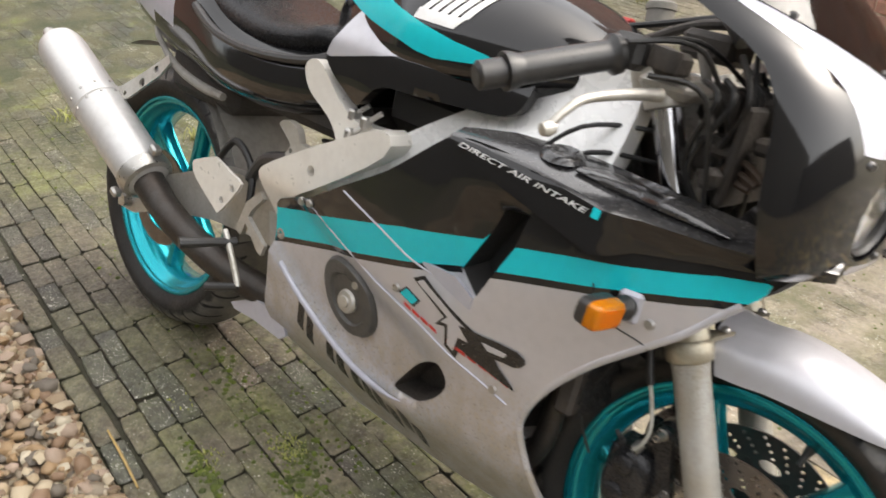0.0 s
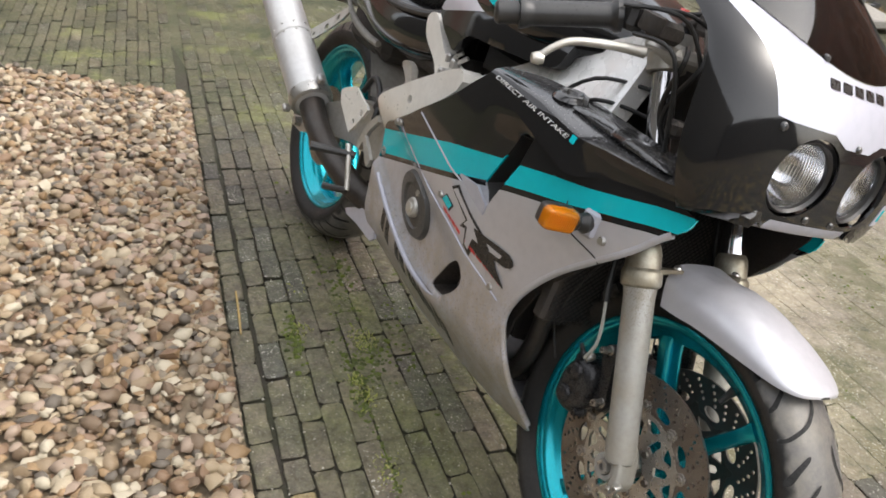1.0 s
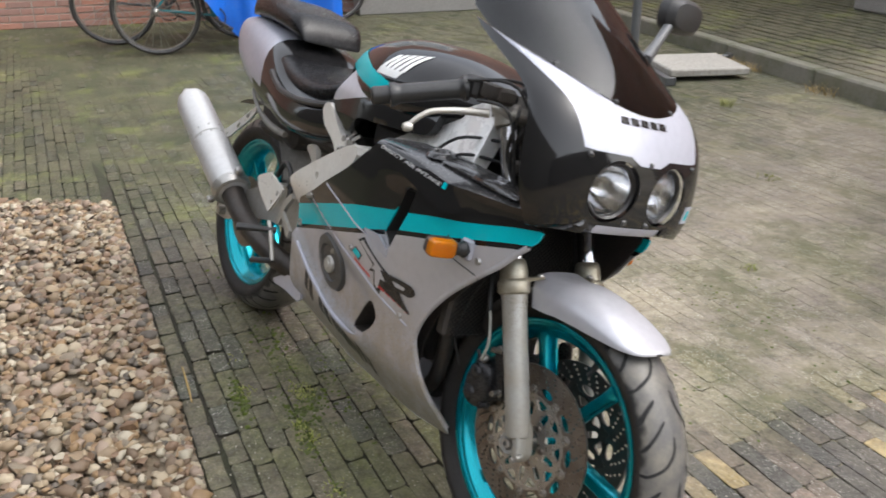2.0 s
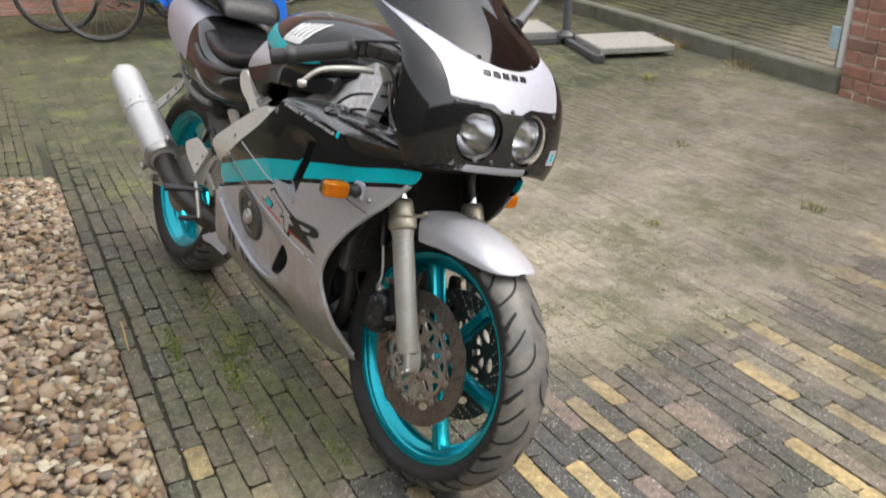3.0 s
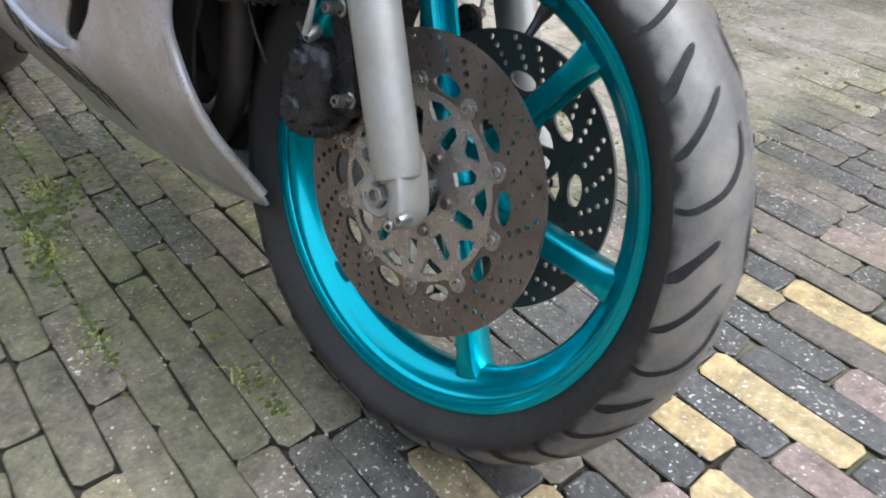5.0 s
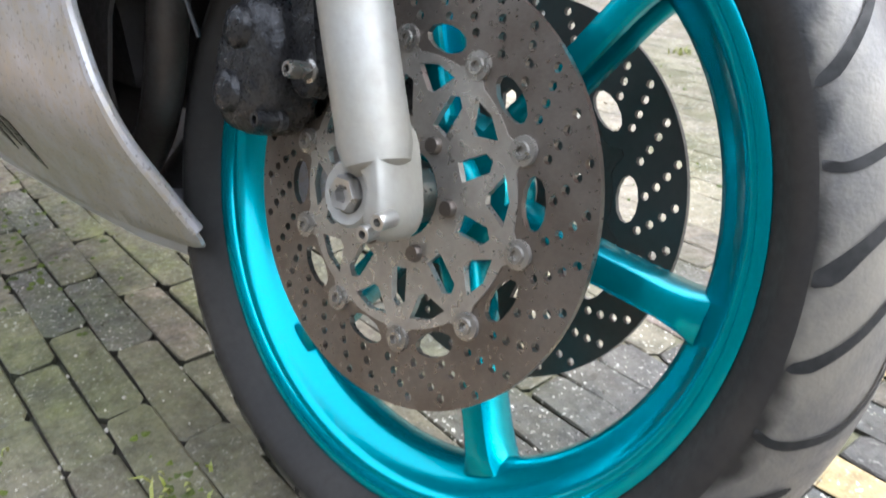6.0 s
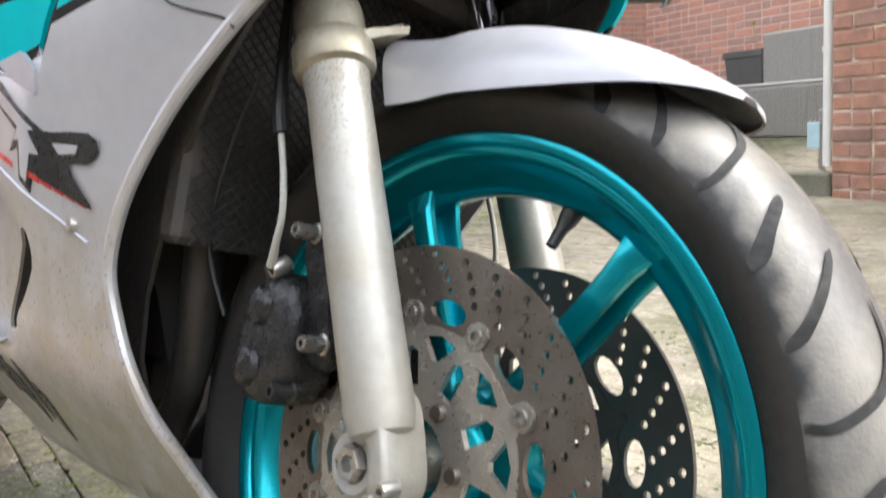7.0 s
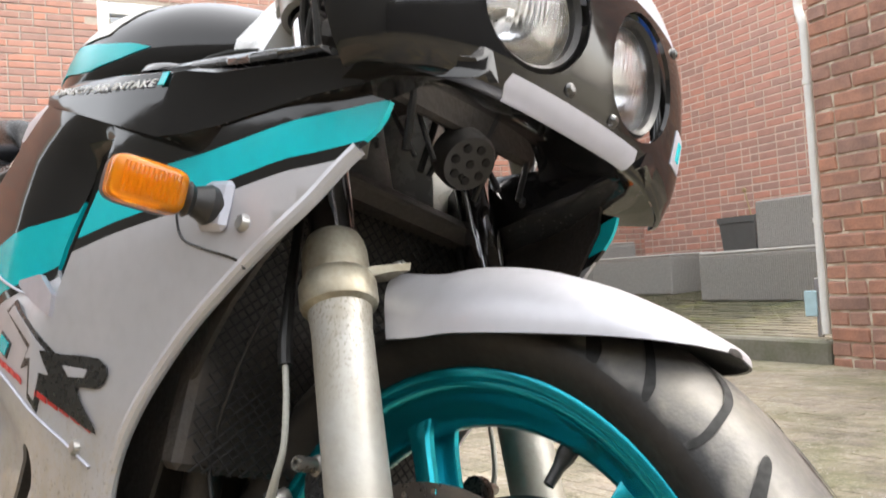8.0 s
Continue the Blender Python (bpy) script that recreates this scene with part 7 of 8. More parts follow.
def caliper(sign):
    line, mid = smooth_line(CALIPER_LINE, 3, True), (1.236, 0.350)
    def shell(cuts, shrink=1.0, dx=0.0, dz=0.0):
        return Form().loft([[tuple(STEER @ Vector((mid[0] + dx + (cx - mid[0]) * k * shrink, -cy * sign, mid[1] + dz + (cz - mid[1]) * k * shrink))) for cx, cz in line] for cy, k in cuts])
    near_half = shell(((0.064, 0.97), (0.068, 1.0), (0.094, 1.0), (0.104, 0.94), (0.110, 0.80), (0.112, 0.55)))
    cal = part("brake_caliper", near_half, CALIPER, bike, "grimy black brake caliper", 60)
    part("caliper_half", shell(((0.020, 0.7), (0.026, 0.95), (0.048, 1.0), (0.051, 0.97))), CALIPER, cal)
    part("caliper_bridge", Form().box((0.030, 0.060, 0.070), (1.210, -0.060 * sign, 0.352), 0.008, STEER), CALIPER, cal)
    for cz, cx in ((0.372, 1.230), (0.328, 1.226)):
        part("piston_cap", Form().lathe([(0, -0.008), (0.008, -0.0075), (0.0135, -0.005), (0.0165, 0.001), (0.018, 0.012)], 24, STEER @ turned((cx, -0.110 * sign, cz), (0.12, sign, 0.0))), CALIPER, cal)
    arm = [(1.262, 0.392), (1.252, 0.412), (1.250, 0.432), (1.262, 0.440), (1.274, 0.432), (1.282, 0.405), (1.292, 0.370), (1.298, 0.350), (1.290, 0.336), (1.274, 0.338), (1.266, 0.360)]
    part("caliper_bracket", Form().loft([[tuple(STEER @ Vector((1.270 + (ax - 1.270) * k, -by * sign, 0.385 + (az - 0.385) * k))) for ax, az in smooth_line(arm, 2, True)] for by, k in ((0.078, 0.95), (0.080, 1.0), (0.092, 1.0), (0.095, 0.93))]), CALIPER, cal)
    for bx_, bz_ in ((1.2600, 0.4300), (1.2880, 0.3530), (1.262, 0.3150)):
        part("caliper_bolt", Form().lathe([(0.0024, -0.003), (0.0028, -0.011), (0.0050, -0.011), (0.0058, -0.009), (0.0058, 0.006), (0.0080, 0.007), (0.0080, 0.012)], 16, STEER @ turned((bx_, -0.102 * sign, bz_), (0.05, sign, 0))), BOBBIN if bz_ > 0.32 else CALIPER, cal)
    part("bleed_nipple", Form().lathe([(0, 0.022), (0.0035, 0.022), (0.004, 0.010), (0.0065, 0.008), (0.0065, 0)], 10, STEER @ turned((1.214, -0.088 * sign, 0.386), (-0.7, 0, 0.7))), CALIPER, cal)
    part("banjo", Form().lathe([(0.003, -0.008), (0.0062, -0.008), (0.0072, -0.005), (0.0072, 0.006), (0.005, 0.008), (0, 0.008)], 16, STEER @ turned((1.238, -0.104 * sign, 0.402), (0.1, sign, 0.5))), BRIGHT, cal)
    part("brake_line", Form().tube([tuple(STEER @ Vector(q)) for q in ((1.238, -0.112 * sign, 0.402), (1.247, -0.118 * sign, 0.418), (1.2515, -0.120 * sign, 0.440), (1.2440, -0.120 * sign, 0.470), (1.2310, -0.119 * sign, 0.500))], [0.0042, 0.0030, 0.0026, 0.0026, 0.0026], 10), CLEAR_LINE, cal)
    part("hose_ferrule", Form().tube([tuple(STEER @ Vector(q)) for q in ((1.2320, -0.119 * sign, 0.498), (1.2230, -0.118 * sign, 0.520), (1.2050, -0.112 * sign, 0.575), (1.180, -0.10 * sign, 0.66))], [0.0058, 0.0058, 0.0045, 0.0045], 10), CABLE, cal)
    part("speedo_cable", Form().tube([(1.19, -0.11 * sign, 0.36), (1.165, -0.12 * sign, 0.42), (1.19, -0.125 * sign, 0.50), (1.21, -0.12 * sign, 0.55)], 0.0018, 6), CABLE, cal)


caliper(1)
caliper(-1)

# radiator, horn and the dark space behind the front wheel
rad = Form().box((0.03, 0.30, 0.26), (1.15, 0, 0.54), 0.006)
radiator = part("radiator", rad, DEEP, bike, "black radiator behind a diamond mesh guard")
mesh = Form()
for i in range(-30, 31):
    for d in (-1, 1):
        y0, y1 = i * 0.0115 - 0.14 * d, i * 0.0115 + 0.14 * d
        a, b = Vector((1.170, y0, 0.41)), Vector((1.170, y1, 0.67))
        ts = [t / 20 for t in range(21) if abs(y0 + (y1 - y0) * t / 20) < 0.148]
        if len(ts) > 1:
            mesh.tube([a.lerp(b, ts[0]), a.lerp(b, ts[-1])], 0.0010, 5, smooth=1)
part("mesh_guard", mesh, GROOVE, radiator)
HORN = turned((1.245, 0.030, 0.722), (0.75, -0.1, -0.55))
hf = Form().lathe([(0, 0.016), (0.026, 0.015), (0.029, 0.010), (0.029, -0.010), (0.014, -0.022), (0, -0.022)], 32, HORN)
horn = part("horn", hf, PLASTIC, bike, "round black horn")
for i in range(8):
    a = math.tau * i / 7
    rr = 0.0165 if i < 7 else 0
    part("horn_slot", Form().lathe([(0, 0.0006), (0.0042, 0.0006), (0.0048, -0.002)], 10, HORN @ Matrix.Translation((rr * math.cos(a), 0.0162, rr * math.sin(a)))), GROOVE, horn)
part("inner_panel", Form().box((0.02, 0.16, 0.22), (1.03, 0, 0.42), 0.01), DEEP, bike)
part("belly_pan", Form().loft([[(x, y, z) for y, z in ((-w, 0.20), (-w * 0.7, 0.155), (0, 0.145), (w * 0.7, 0.155), (w, 0.20), (0, 0.215))] for x, w in ((0.56, 0.05), (0.70, 0.085), (0.9, 0.085), (1.03, 0.075), (1.09, 0.05))]), SILVER, bike)
for s in (-1, 1):
    part("inner_fairing", Form().sheet([(0.66, 0.25), (1.06, 0.25), (1.08, 0.36), (1.13, 0.45), (1.25, 0.57), (1.29, 0.62), (1.325, 0.675), (1.325, 0.70), (1.18, 0.718), (0.98, 0.725), (0.92, 0.68), (0.7, 0.54)], lambda x, z: (x, s * (0.70 + 0.23 * step(x, 1.06, 1.26)) * fairing_half_width(x, z), z), 0.004, grid=0.04), DEEP, bike)

# bars, grip, lever
bar = Form().tube([(1.150, -0.115, 0.880), (1.125, -0.19, 0.884), (1.055, -0.335, 0.836)], [0.012, 0.011, 0.011], 14, smooth=4, m=BARS)
clip = part("handlebar", bar, PLASTIC, bike, "black clip-on handlebar")
g0, g1 = Vector((1.118, -0.212, 0.880)), Vector((1.052, -0.330, 0.836))
gm = BARS @ turned(g0, g1 - g0)
GL = (g1 - g0).length
prof = [(0.0, -0.004), (0.023, -0.004), (0.024, 0.004), (0.0185, 0.010)]
for i in range(12):
    prof += [(0.0175, 0.014 + i * (GL - 0.03) / 12), (0.0178, 0.018 + i * (GL - 0.03) / 12)]
prof += [(0.021, GL - 0.014), (0.022, GL - 0.008), (0.022, GL - 0.004), (0.0, GL - 0.004)]
part("grip", Form().lathe(prof, 28, gm), material("worn_grip_rubber", (0.02, 0.02, 0.02), 0.36, tint=(0.035, 0.035, 0.035), scale=40, bump=0.08, bump_scale=500), clip)
part("bar_weight", Form().lathe([(0.0, 0.030), (0.012, 0.030), (0.0165, 0.026), (0.0165, -0.002), (0, -0.002)], 24, gm @ Matrix.Translation((0, GL, 0))), PLASTIC, clip)
part("brake_lever", Form().tube([(1.178, -0.195, 0.849), (1.158, -0.235, 0.843), (1.138, -0.285, 0.831), (1.131, -0.308, 0.816), (1.124, -0.323, 0.796)], [0.0085, 0.0065, 0.0055, 0.005, 0.005], 12, m=BARS).lathe([(0, -0.010), (0.007, -0.008), (0.0095, 0), (0.007, 0.008), (0, 0.010)], 16, BARS @ turned((1.124, -0.323, 0.794), (0.4, 1, 0.3))), ALLOY, clip)
part("master_cylinder", Form().box((0.03, 0.055, 0.03), (1.168, -0.165, 0.883), 0.007, BARS).lathe([(0, -0.004), (0.016, -0.004), (0.018, 0.0), (0.018, 0.02), (0, 0.022)], 24, BARS @ turned((1.171, -0.198, 0.880), (0.1, 0, 1))), DEEP, clip)
part("switch_block", Form().box((0.045, 0.035, 0.04), (1.128, -0.198, 0.887), 0.008, BARS), PLASTIC, clip)
part("clip_on_clamp", Form().lathe([(0.030, -0.016), (0.036, -0.014), (0.036, 0.014), (0.030, 0.016)], 28, BARS @ turned((1.130, -0.103, 0.862), RAKE)), ALLOY, clip)
bl = Form().tube([(1.150, 0.115, 0.880), (1.125, 0.19, 0.884), (1.055, 0.335, 0.836)], [0.012, 0.017, 0.017], 14, smooth=4, m=STEER)
part("handlebar", bl, PLASTIC, bike, "black clip-on handlebar")
for i, (a, b, c) in enumerate((((1.16, -0.20, 0.87), (1.22, -0.17, 0.86), (1.245, -0.14, 0.74)), ((1.13, -0.21, 0.90), (1.19, -0.14, 0.905), (1.24, -0.09, 0.80)), ((1.12, -0.20, 0.895), (1.17, -0.12, 0.915), (1.20, 0.0, 0.87)), ((1.00, -0.19, 0.70), (1.07, -0.155, 0.785), (1.15, -0.085, 0.80)), ((1.01, -0.19, 0.69), (1.09, -0.155, 0.758), (1.17, -0.08, 0.76)))):
    part("control_cable", Form().tube([a, b, c], 0.0032, 8), CABLE, bike)

# indicators
for s in (1, -1):
    stem = Form().lathe([(0.013, -0.01), (0.016, 0.0), (0.013, 0.006), (0.011, 0.012), (0.014, 0.016), (0.011, 0.02), (0.011, 0.030), (0.014, 0.034)], 18, turned((1.214, -0.194 * s, 0.608), (-0.12, -1 * s, -0.02)))
    ind = part("indicator", stem, PLASTIC, bike, "amber indicator on a short rubber stem")
    m = Matrix.Translation((1.204, -0.240 * s, 0.609)) @ Matrix.Rotation(radians(-8 * s), 4, "Z") @ Matrix.Rotation(radians(4), 4, "Y") @ Matrix.Scale(0.88, 4)
    body = Form()
    secs = []
    for x, k in ((-0.012, 0.92), (-0.008, 1.0), (0.006, 1.0)):
        secs.append([(x, 0.032 * k * math.copysign(abs(math.cos(a)) ** 0.45, math.cos(a)), 0.0195 * k * math.copysign(abs(math.sin(a)) ** 0.45, math.sin(a))) for a in [math.tau * i / 32 for i in range(32)]])
    part("indicator_shell", body.loft(secs, m=m), PLASTIC, ind)
    ring_at = lambda x, k: [(x, 0.0322 * k * math.copysign(abs(math.cos(a)) ** 0.38, math.cos(a)), 0.0198 * k * math.copysign(abs(math.sin(a)) ** 0.42, math.sin(a))) for a in [math.tau * i / 48 for i in range(48)]]
    lens = part("indicator_lens", Form().loft([ring_at(0.0062, 1.0), ring_at(0.014, 0.985), ring_at(0.0195, 0.95), ring_at(0.0225, 0.88), ring_at(0.0240, 0.76)], m=m), AMBER, ind, "ribbed amber lens", 50)
    ribs = Form()
    for k in range(13):
        ribs.box((0.0022, 0.0024, 0.026), (0.0242, -0.0225 + 0.00375 * k, 0.0), 0.0010, m)
    part("lens_ribs", ribs, AMBER, lens)
    part("lamp_mirror", Form().box((0.002, 0.054, 0.030), (0.0078, 0.0, 0.0), 0.0008, m), REFLECTOR, ind)
    part("bulb", Form().lathe([(0, 0.008), (0.005, 0.006), (0.006, 0.0), (0.004, -0.006), (0, -0.006)], 14, m @ turned((0.014, 0.004, 0.0), (1, 0, 0))), AMBER, ind)
    part("stem_plinth", Form().box((0.030, 0.010, 0.040), m=Matrix.Translation((1.216, -0.187 * s, 0.609)) @ Matrix.Rotation(radians(16 * s), 4, "Z"), bevel=0.008), WHITE_SILVER, ind)

# ---- gravel bed ----
def edge_y(x):
    return -0.315 + (x - 0.0) * -0.1385


GRAVEL_BED = [(-1.16, -0.155), (2.1, edge_y(2.1)), (2.1, -1.70), (-2.45, -1.85), (-1.9, -1.03)]
gravel_bed = tagged(part("gravel_bed", Form().add([(x, y, 0.004) for x, y in GRAVEL_BED], [(0, 1, 2, 3, 4)]), material("gravel_grit", (0.22, 0.17, 0.115), 0.9, tint=(0.13, 0.10, 0.065), scale=60, amount=0.8, bump=0.8, bump_scale=90)), "bed of mixed beige gravel", "gravel", kind="structure")
gravel_bed.location.z = 0.0
BED = [(-1.15, -0.168), (2.08, edge_y(2.08) - 0.012), (2.08, -1.68), (-2.42, -1.82), (-1.88, -1.02)]
base_v, base_f = [], []
bm = bmesh.new()
bmesh.ops.create_icosphere(bm, subdivisions=1, radius=1.0)
ico_f = np.array([[v.index for v in fc.verts] for fc in bm.faces])
ico_v = np.array([v.co[:] for v in bm.verts])
bm.free()
rs = np.random.RandomState(3)
shapes = []
for i in range(24):
    d = rs.randn(3, 3)
    bump = 1 + 0.13 * np.sin(ico_v @ d[0] * 2.2) + 0.12 * np.sin(ico_v @ d[1] * 3.1 + 1)
    s = np.array([1.0, rs.uniform(0.6, 0.95), rs.uniform(0.42, 0.75)])
    q = ico_v * bump[:, None] * s
    for depth in (0.52, 0.45, 0.39):
        cut = rs.randn(3)
        cut /= np.linalg.norm(cut)
        dd = q @ cut
        q = q - np.maximum(dd - depth, 0)[:, None] * cut * 0.9
    shapes.append(q)
vs, fs, n = [], [], 0
for layer, (count, zlev) in enumerate(((4800, 0.006), (15200, 0.015))):
    for i in range(count):
        while True:
            x, y = rs.uniform(-2.42, 2.08), rs.uniform(-1.82, -0.15)
            if inside((x, y), BED):
                break
        size = np.clip(np.exp(rs.normal(-4.14, 0.30)), 0.008, 0.028)
        near_edge = edge_y(x) - y
        a, b = rs.uniform(0, math.tau), rs.normal(0, 0.35)
        ca, sa, cb, sb = math.cos(a), math.sin(a), math.cos(b), math.sin(b)
        R = np.array([[ca, -sa, 0], [sa, ca, 0], [0, 0, 1]]) @ np.array([[1, 0, 0], [0, cb, -sb], [0, sb, cb]])
        q = shapes[rs.randint(24)] * size @ R.T + np.array([x, y, zlev + size * 0.35 + 0.004 * rs.randn()])
        vs.append(q)
        fs.append(ico_f + n)
        n += len(q)
for i in range(1500):
    x = rs.uniform(-1.1, 2.05)
    y = edge_y(x) - abs(rs.normal(0, 0.035)) - 0.009
    size = rs.uniform(0.008, 0.016)
    a = rs.uniform(0, math.tau)
    R = np.array([[math.cos(a), -math.sin(a), 0], [math.sin(a), math.cos(a), 0], [0, 0, 1]])
    q = shapes[rs.randint(24)] * size @ R.T + np.array([x, y, 0.010 + size * 0.35])
    vs.append(q)
    fs.append(ico_f + n)
    n += len(q)
me = bpy.data.meshes.new("gravel")
me.from_pydata(np.concatenate(vs).tolist(), [], np.concatenate(fs).tolist())
me.materials.append(PEBBLE)
me.polygons.foreach_set("use_smooth", [True] * len(me.polygons))
me.set_sharp_from_angle(angle=radians(58))
tagged(new("gravel", me), "loose beige, brown and grey pebbles", "gravel", kind="stuff")

# ---- brick paving: courses along the gravel edge ----
# bricks of the mended strip that stand out: yellow and blue-black ones
YELLOW_AT = [(1.55, 0.204), (1.655, 0.297), (1.475, 0.49), (1.66, 0.481), (1.63, 0.938), (1.66, 1.155), (1.73, 1.10), (1.74, 1.27), (1.907, 0.753), (1.89, 0.965), (1.485, 1.19), (1.74, 0.147), (1.50, -0.045), (1.625, 0.0), (1.497, -0.232), (1.286, -0.323), (1.368, -0.378), (1.03, -0.383)]
DARK_AT = [(1.565, 1.32), (1.55, 1.095), (1.577, 0.852), (1.68, 0.987), (1.56, 0.45), (1.40, -0.10), (1.28, -0.43), (1.13, -0.44)]
COURSE = Matrix.Rotation(math.atan(-0.1385), 4, "Z")
rng = random.Random(21)


def worn_brick(ln, wd, deep, r, worn=1.0):
    """A paver with a wandering outline, rounded shoulders and a skirt; the skirt is soil-stained."""
    a, b = ln / 2, wd / 2
    line = [(-a, -b * 0.75), (-a * 0.9, -b), (-a * 0.3, -b), (a * 0.35, -b), (a * 0.93, -b), (a, -b * 0.7), (a, b * 0.7), (a * 0.9, b), (-a * 0.1, b), (-a * 0.92, b), (-a, b * 0.72)]
    line = [(x + r.uniform(-0.0026, 0.0026), y + r.uniform(-0.0021, 0.0021)) for x, y in line]
    n, e = len(line), 0.0042 * worn
    v = [(x * (1 - e / a), y * (1 - e / b), r.uniform(-0.0008, 0.0006)) for x, y in line] + [(x, y, -0.0036 * worn + r.uniform(-0.0008, 0.0008)) for x, y in line] + [(x, y, -deep) for x, y in line]
    q = [tuple(range(n))] + [(n + k, n + (k + 1) % n, (k + 1) % n, k) for k in range(n)] + [(2 * n + k, 2 * n + (k + 1) % n, n + (k + 1) % n, n + k) for k in range(n)]
    return v, q, [0] * (n + 1) + [1] * n


def paver_mesh(size, mat, seed):
    v, q, k = worn_brick(size[0], size[1], size[2], random.Random(seed), 0.42)
    me = bpy.data.meshes.new("paver")
    me.from_pydata(v, [], q)
    me.materials.append(mat)
    me.materials.append(JOINT_DIRT)
    me.polygons.foreach_set("material_index", k)
    return me


def paver_kind(x, y):
    """Mossy and dark beside the gravel, sand-toned in the open yard, mixed colours where the paving was mended."""
    d = y - edge_y(x)
    mended = step(x - 0.05 * y, 1.20, 1.34)
    if 0 < d < 0.17 and rng.random() < 0.85 * (1 - step(x, 1.15, 1.35)):
        return 0 if rng.random() < 0.72 else 1
    listed = mended * step(y, -0.6, -0.45) * (1 - step(y, 1.35, 1.5)) * (1 - step(x, 1.9, 2.1))
    open_side = step(d + 0.3 * noise.noise(Vector((x * 0.8, y * 0.8, 7.0))), 0.45, 0.85)
    p = rng.random()
    if p < (0.25 - 0.23 * listed) * mended:
        return 2
    if p < 0.50 * mended:
        return 1
    if p < 0.70 * mended:
        return 3
    if p < 0.94 * mended:
        return 5 if p < 0.76 * mended else 0
    q = rng.random()
    if q < open_side * (0.93 - 0.5 * step(-x, 0.0, 1.0) * (1 - step(d, 1.2, 2.2))):
        p = rng.random()
        return 3 if p < 0.10 else 4 if p < 0.22 else 5
    moss = step(noise.noise(Vector((x * 0.9, y * 0.9, 3.0))) + 0.25, 0.1, 0.6)
    q = rng.random()
    return 4 if q < 0.55 * max(moss, 0.9 * step(-x, -0.3, 0.6)) else 3 if q > 0.97 else 1 if q > 0.88 else 0


PAVES = [PAVE_BROWN, PAVE_DARK, PAVE_YELLOW, PAVE_RED, PAVE_GREEN, PAVE_OLIVE]
pieces = []
s = -5.4
while s < 5.3:
    # three narrow courses edge the gravel, then the field
    wide, length = (0.0512, 0.128) if -0.001 < s < 0.09 else (0.0512, 0.150) if 0.09 < s < 0.14 else (0.0505, 0.198)
    if -0.0505 < s < -0.002:
        s = 0.0
        continue
    if s == 0.0512:
        s += 0.008          # an open joint behind the edging course
    y = -0.315 + 0.004 + s + wide / 2
    x = -7.0 + rng.random() * length
    fixed = [a for a, b in YELLOW_AT + DARK_AT if abs(b - (y - 0.1385 * a)) < wide / 2]
    if fixed:
        x = fixed[0] * 1.00955 - length * 0.5 - length * int((fixed[0] + 7.0) / length)
    while x < 9.3:
        ln = length * (1.0 if fixed and 1.0 < x < 2.2 else rng.choice((1.0, 1.0, 1.0, 1.0, 0.97, 0.72, 1.03)))
        if fixed and x < fixed[0] * 1.00955 - length * 0.5 < x + ln * 1.4:
            ln = fixed[0] * 1.00955 - length * 0.5 - x
        p = COURSE @ Vector((x + ln / 2, 0, 0))
        px, py = p.x, p.y + y
        if (px - CORNER.x) * V.x + (py - CORNER.y) * V.y < -0.02 and px > -6.6 and py > -5.3 and not inside((px, py - 0.02), GRAVEL_BED) and not inside((px, py), GRAVEL_BED):
            gap = 1.25 - 0.8 * silt(px, py) + 0.9 * (1 - step(py - edge_y(px), 0.12, 0.25)) * (1 - step(px, 0.9, 1.3))
            pieces.append((px, py, ln - gap * rng.uniform(0.0014, 0.0034), wide - gap * rng.uniform(0.0009, 0.0024)))
        x += ln
    s += wide
def piece_matrix(px, py):
    loose = 1 - step(py - edge_y(px), 0.10, 0.22)
    z = ground_height(px, py) + loose * rng.uniform(-0.003, 0.002) + rng.uniform(-0.0014, 0.0014) * (1.6 - silt(px, py))
    return Matrix.Translation((px, py, z)) @ COURSE @ pose(0, 0, 0, rng.uniform(-1.0, 1.0) * (1.3 - silt(px, py) + loose), rng.uniform(-0.4, 0.4) * (1 + loose), rng.uniform(-0.7, 0.7) * (1 + 1.6 * loose))


near = sorted(range(len(pieces)), key=lambda i: math.hypot(pieces[i][0] - 1.45, pieces[i][1] + 0.05))[:300]
near_set = set(near)
chosen = {}
for kind, places in ((2, YELLOW_AT), (1, DARK_AT)):
    for ax, ay in places:
        chosen[min(range(len(pieces)), key=lambda i: math.hypot((pieces[i][0] - ax) * 0.5, pieces[i][1] - ay))] = kind
shared = {}
mass = [([], [], []) for _ in PAVES]
for i, (px, py, ln, wd) in enumerate(pieces):
    kind = paver_kind(px, py)
    kind = chosen.get(i, kind)
    m = piece_matrix(px, py)
    if i in near_set:
        key = (kind, round(ln, 2), round(wd, 3), i % 3)
        if key not in shared:
            shared[key] = paver_mesh((ln, wd, 0.022), PAVES[kind], len(shared))
        ob = new("brick", shared[key])
        ob.parent = ground
        ob.matrix_basis = m
    else:
        bv, bq, bk = worn_brick(ln, wd, 0.022, rng, 0.62 - 0.25 * silt(px, py))
        v, q, ks = mass[kind]
        base = len(v)
        v += [tuple(m @ Vector(a)) for a in bv]
        q += [tuple(base + t for t in face) for face in bq]
        ks += [2 if t and silt(px, py) < 0.30 else t for t in bk]
for (v, q, ks), mt in zip(mass, PAVES):
    if v:
        me = bpy.data.meshes.new("brick_paving")
        me.from_pydata(v, [], q)
        me.materials.append(mt)
        me.materials.append(SOIL)
        me.materials.append(JOINT_DIRT)
        me.polygons.foreach_set("material_index", ks)
        ob = new("brick_paving", me)
        ob.parent = ground
        tagged(ob, "weathered brick pavers", kind="stuff")
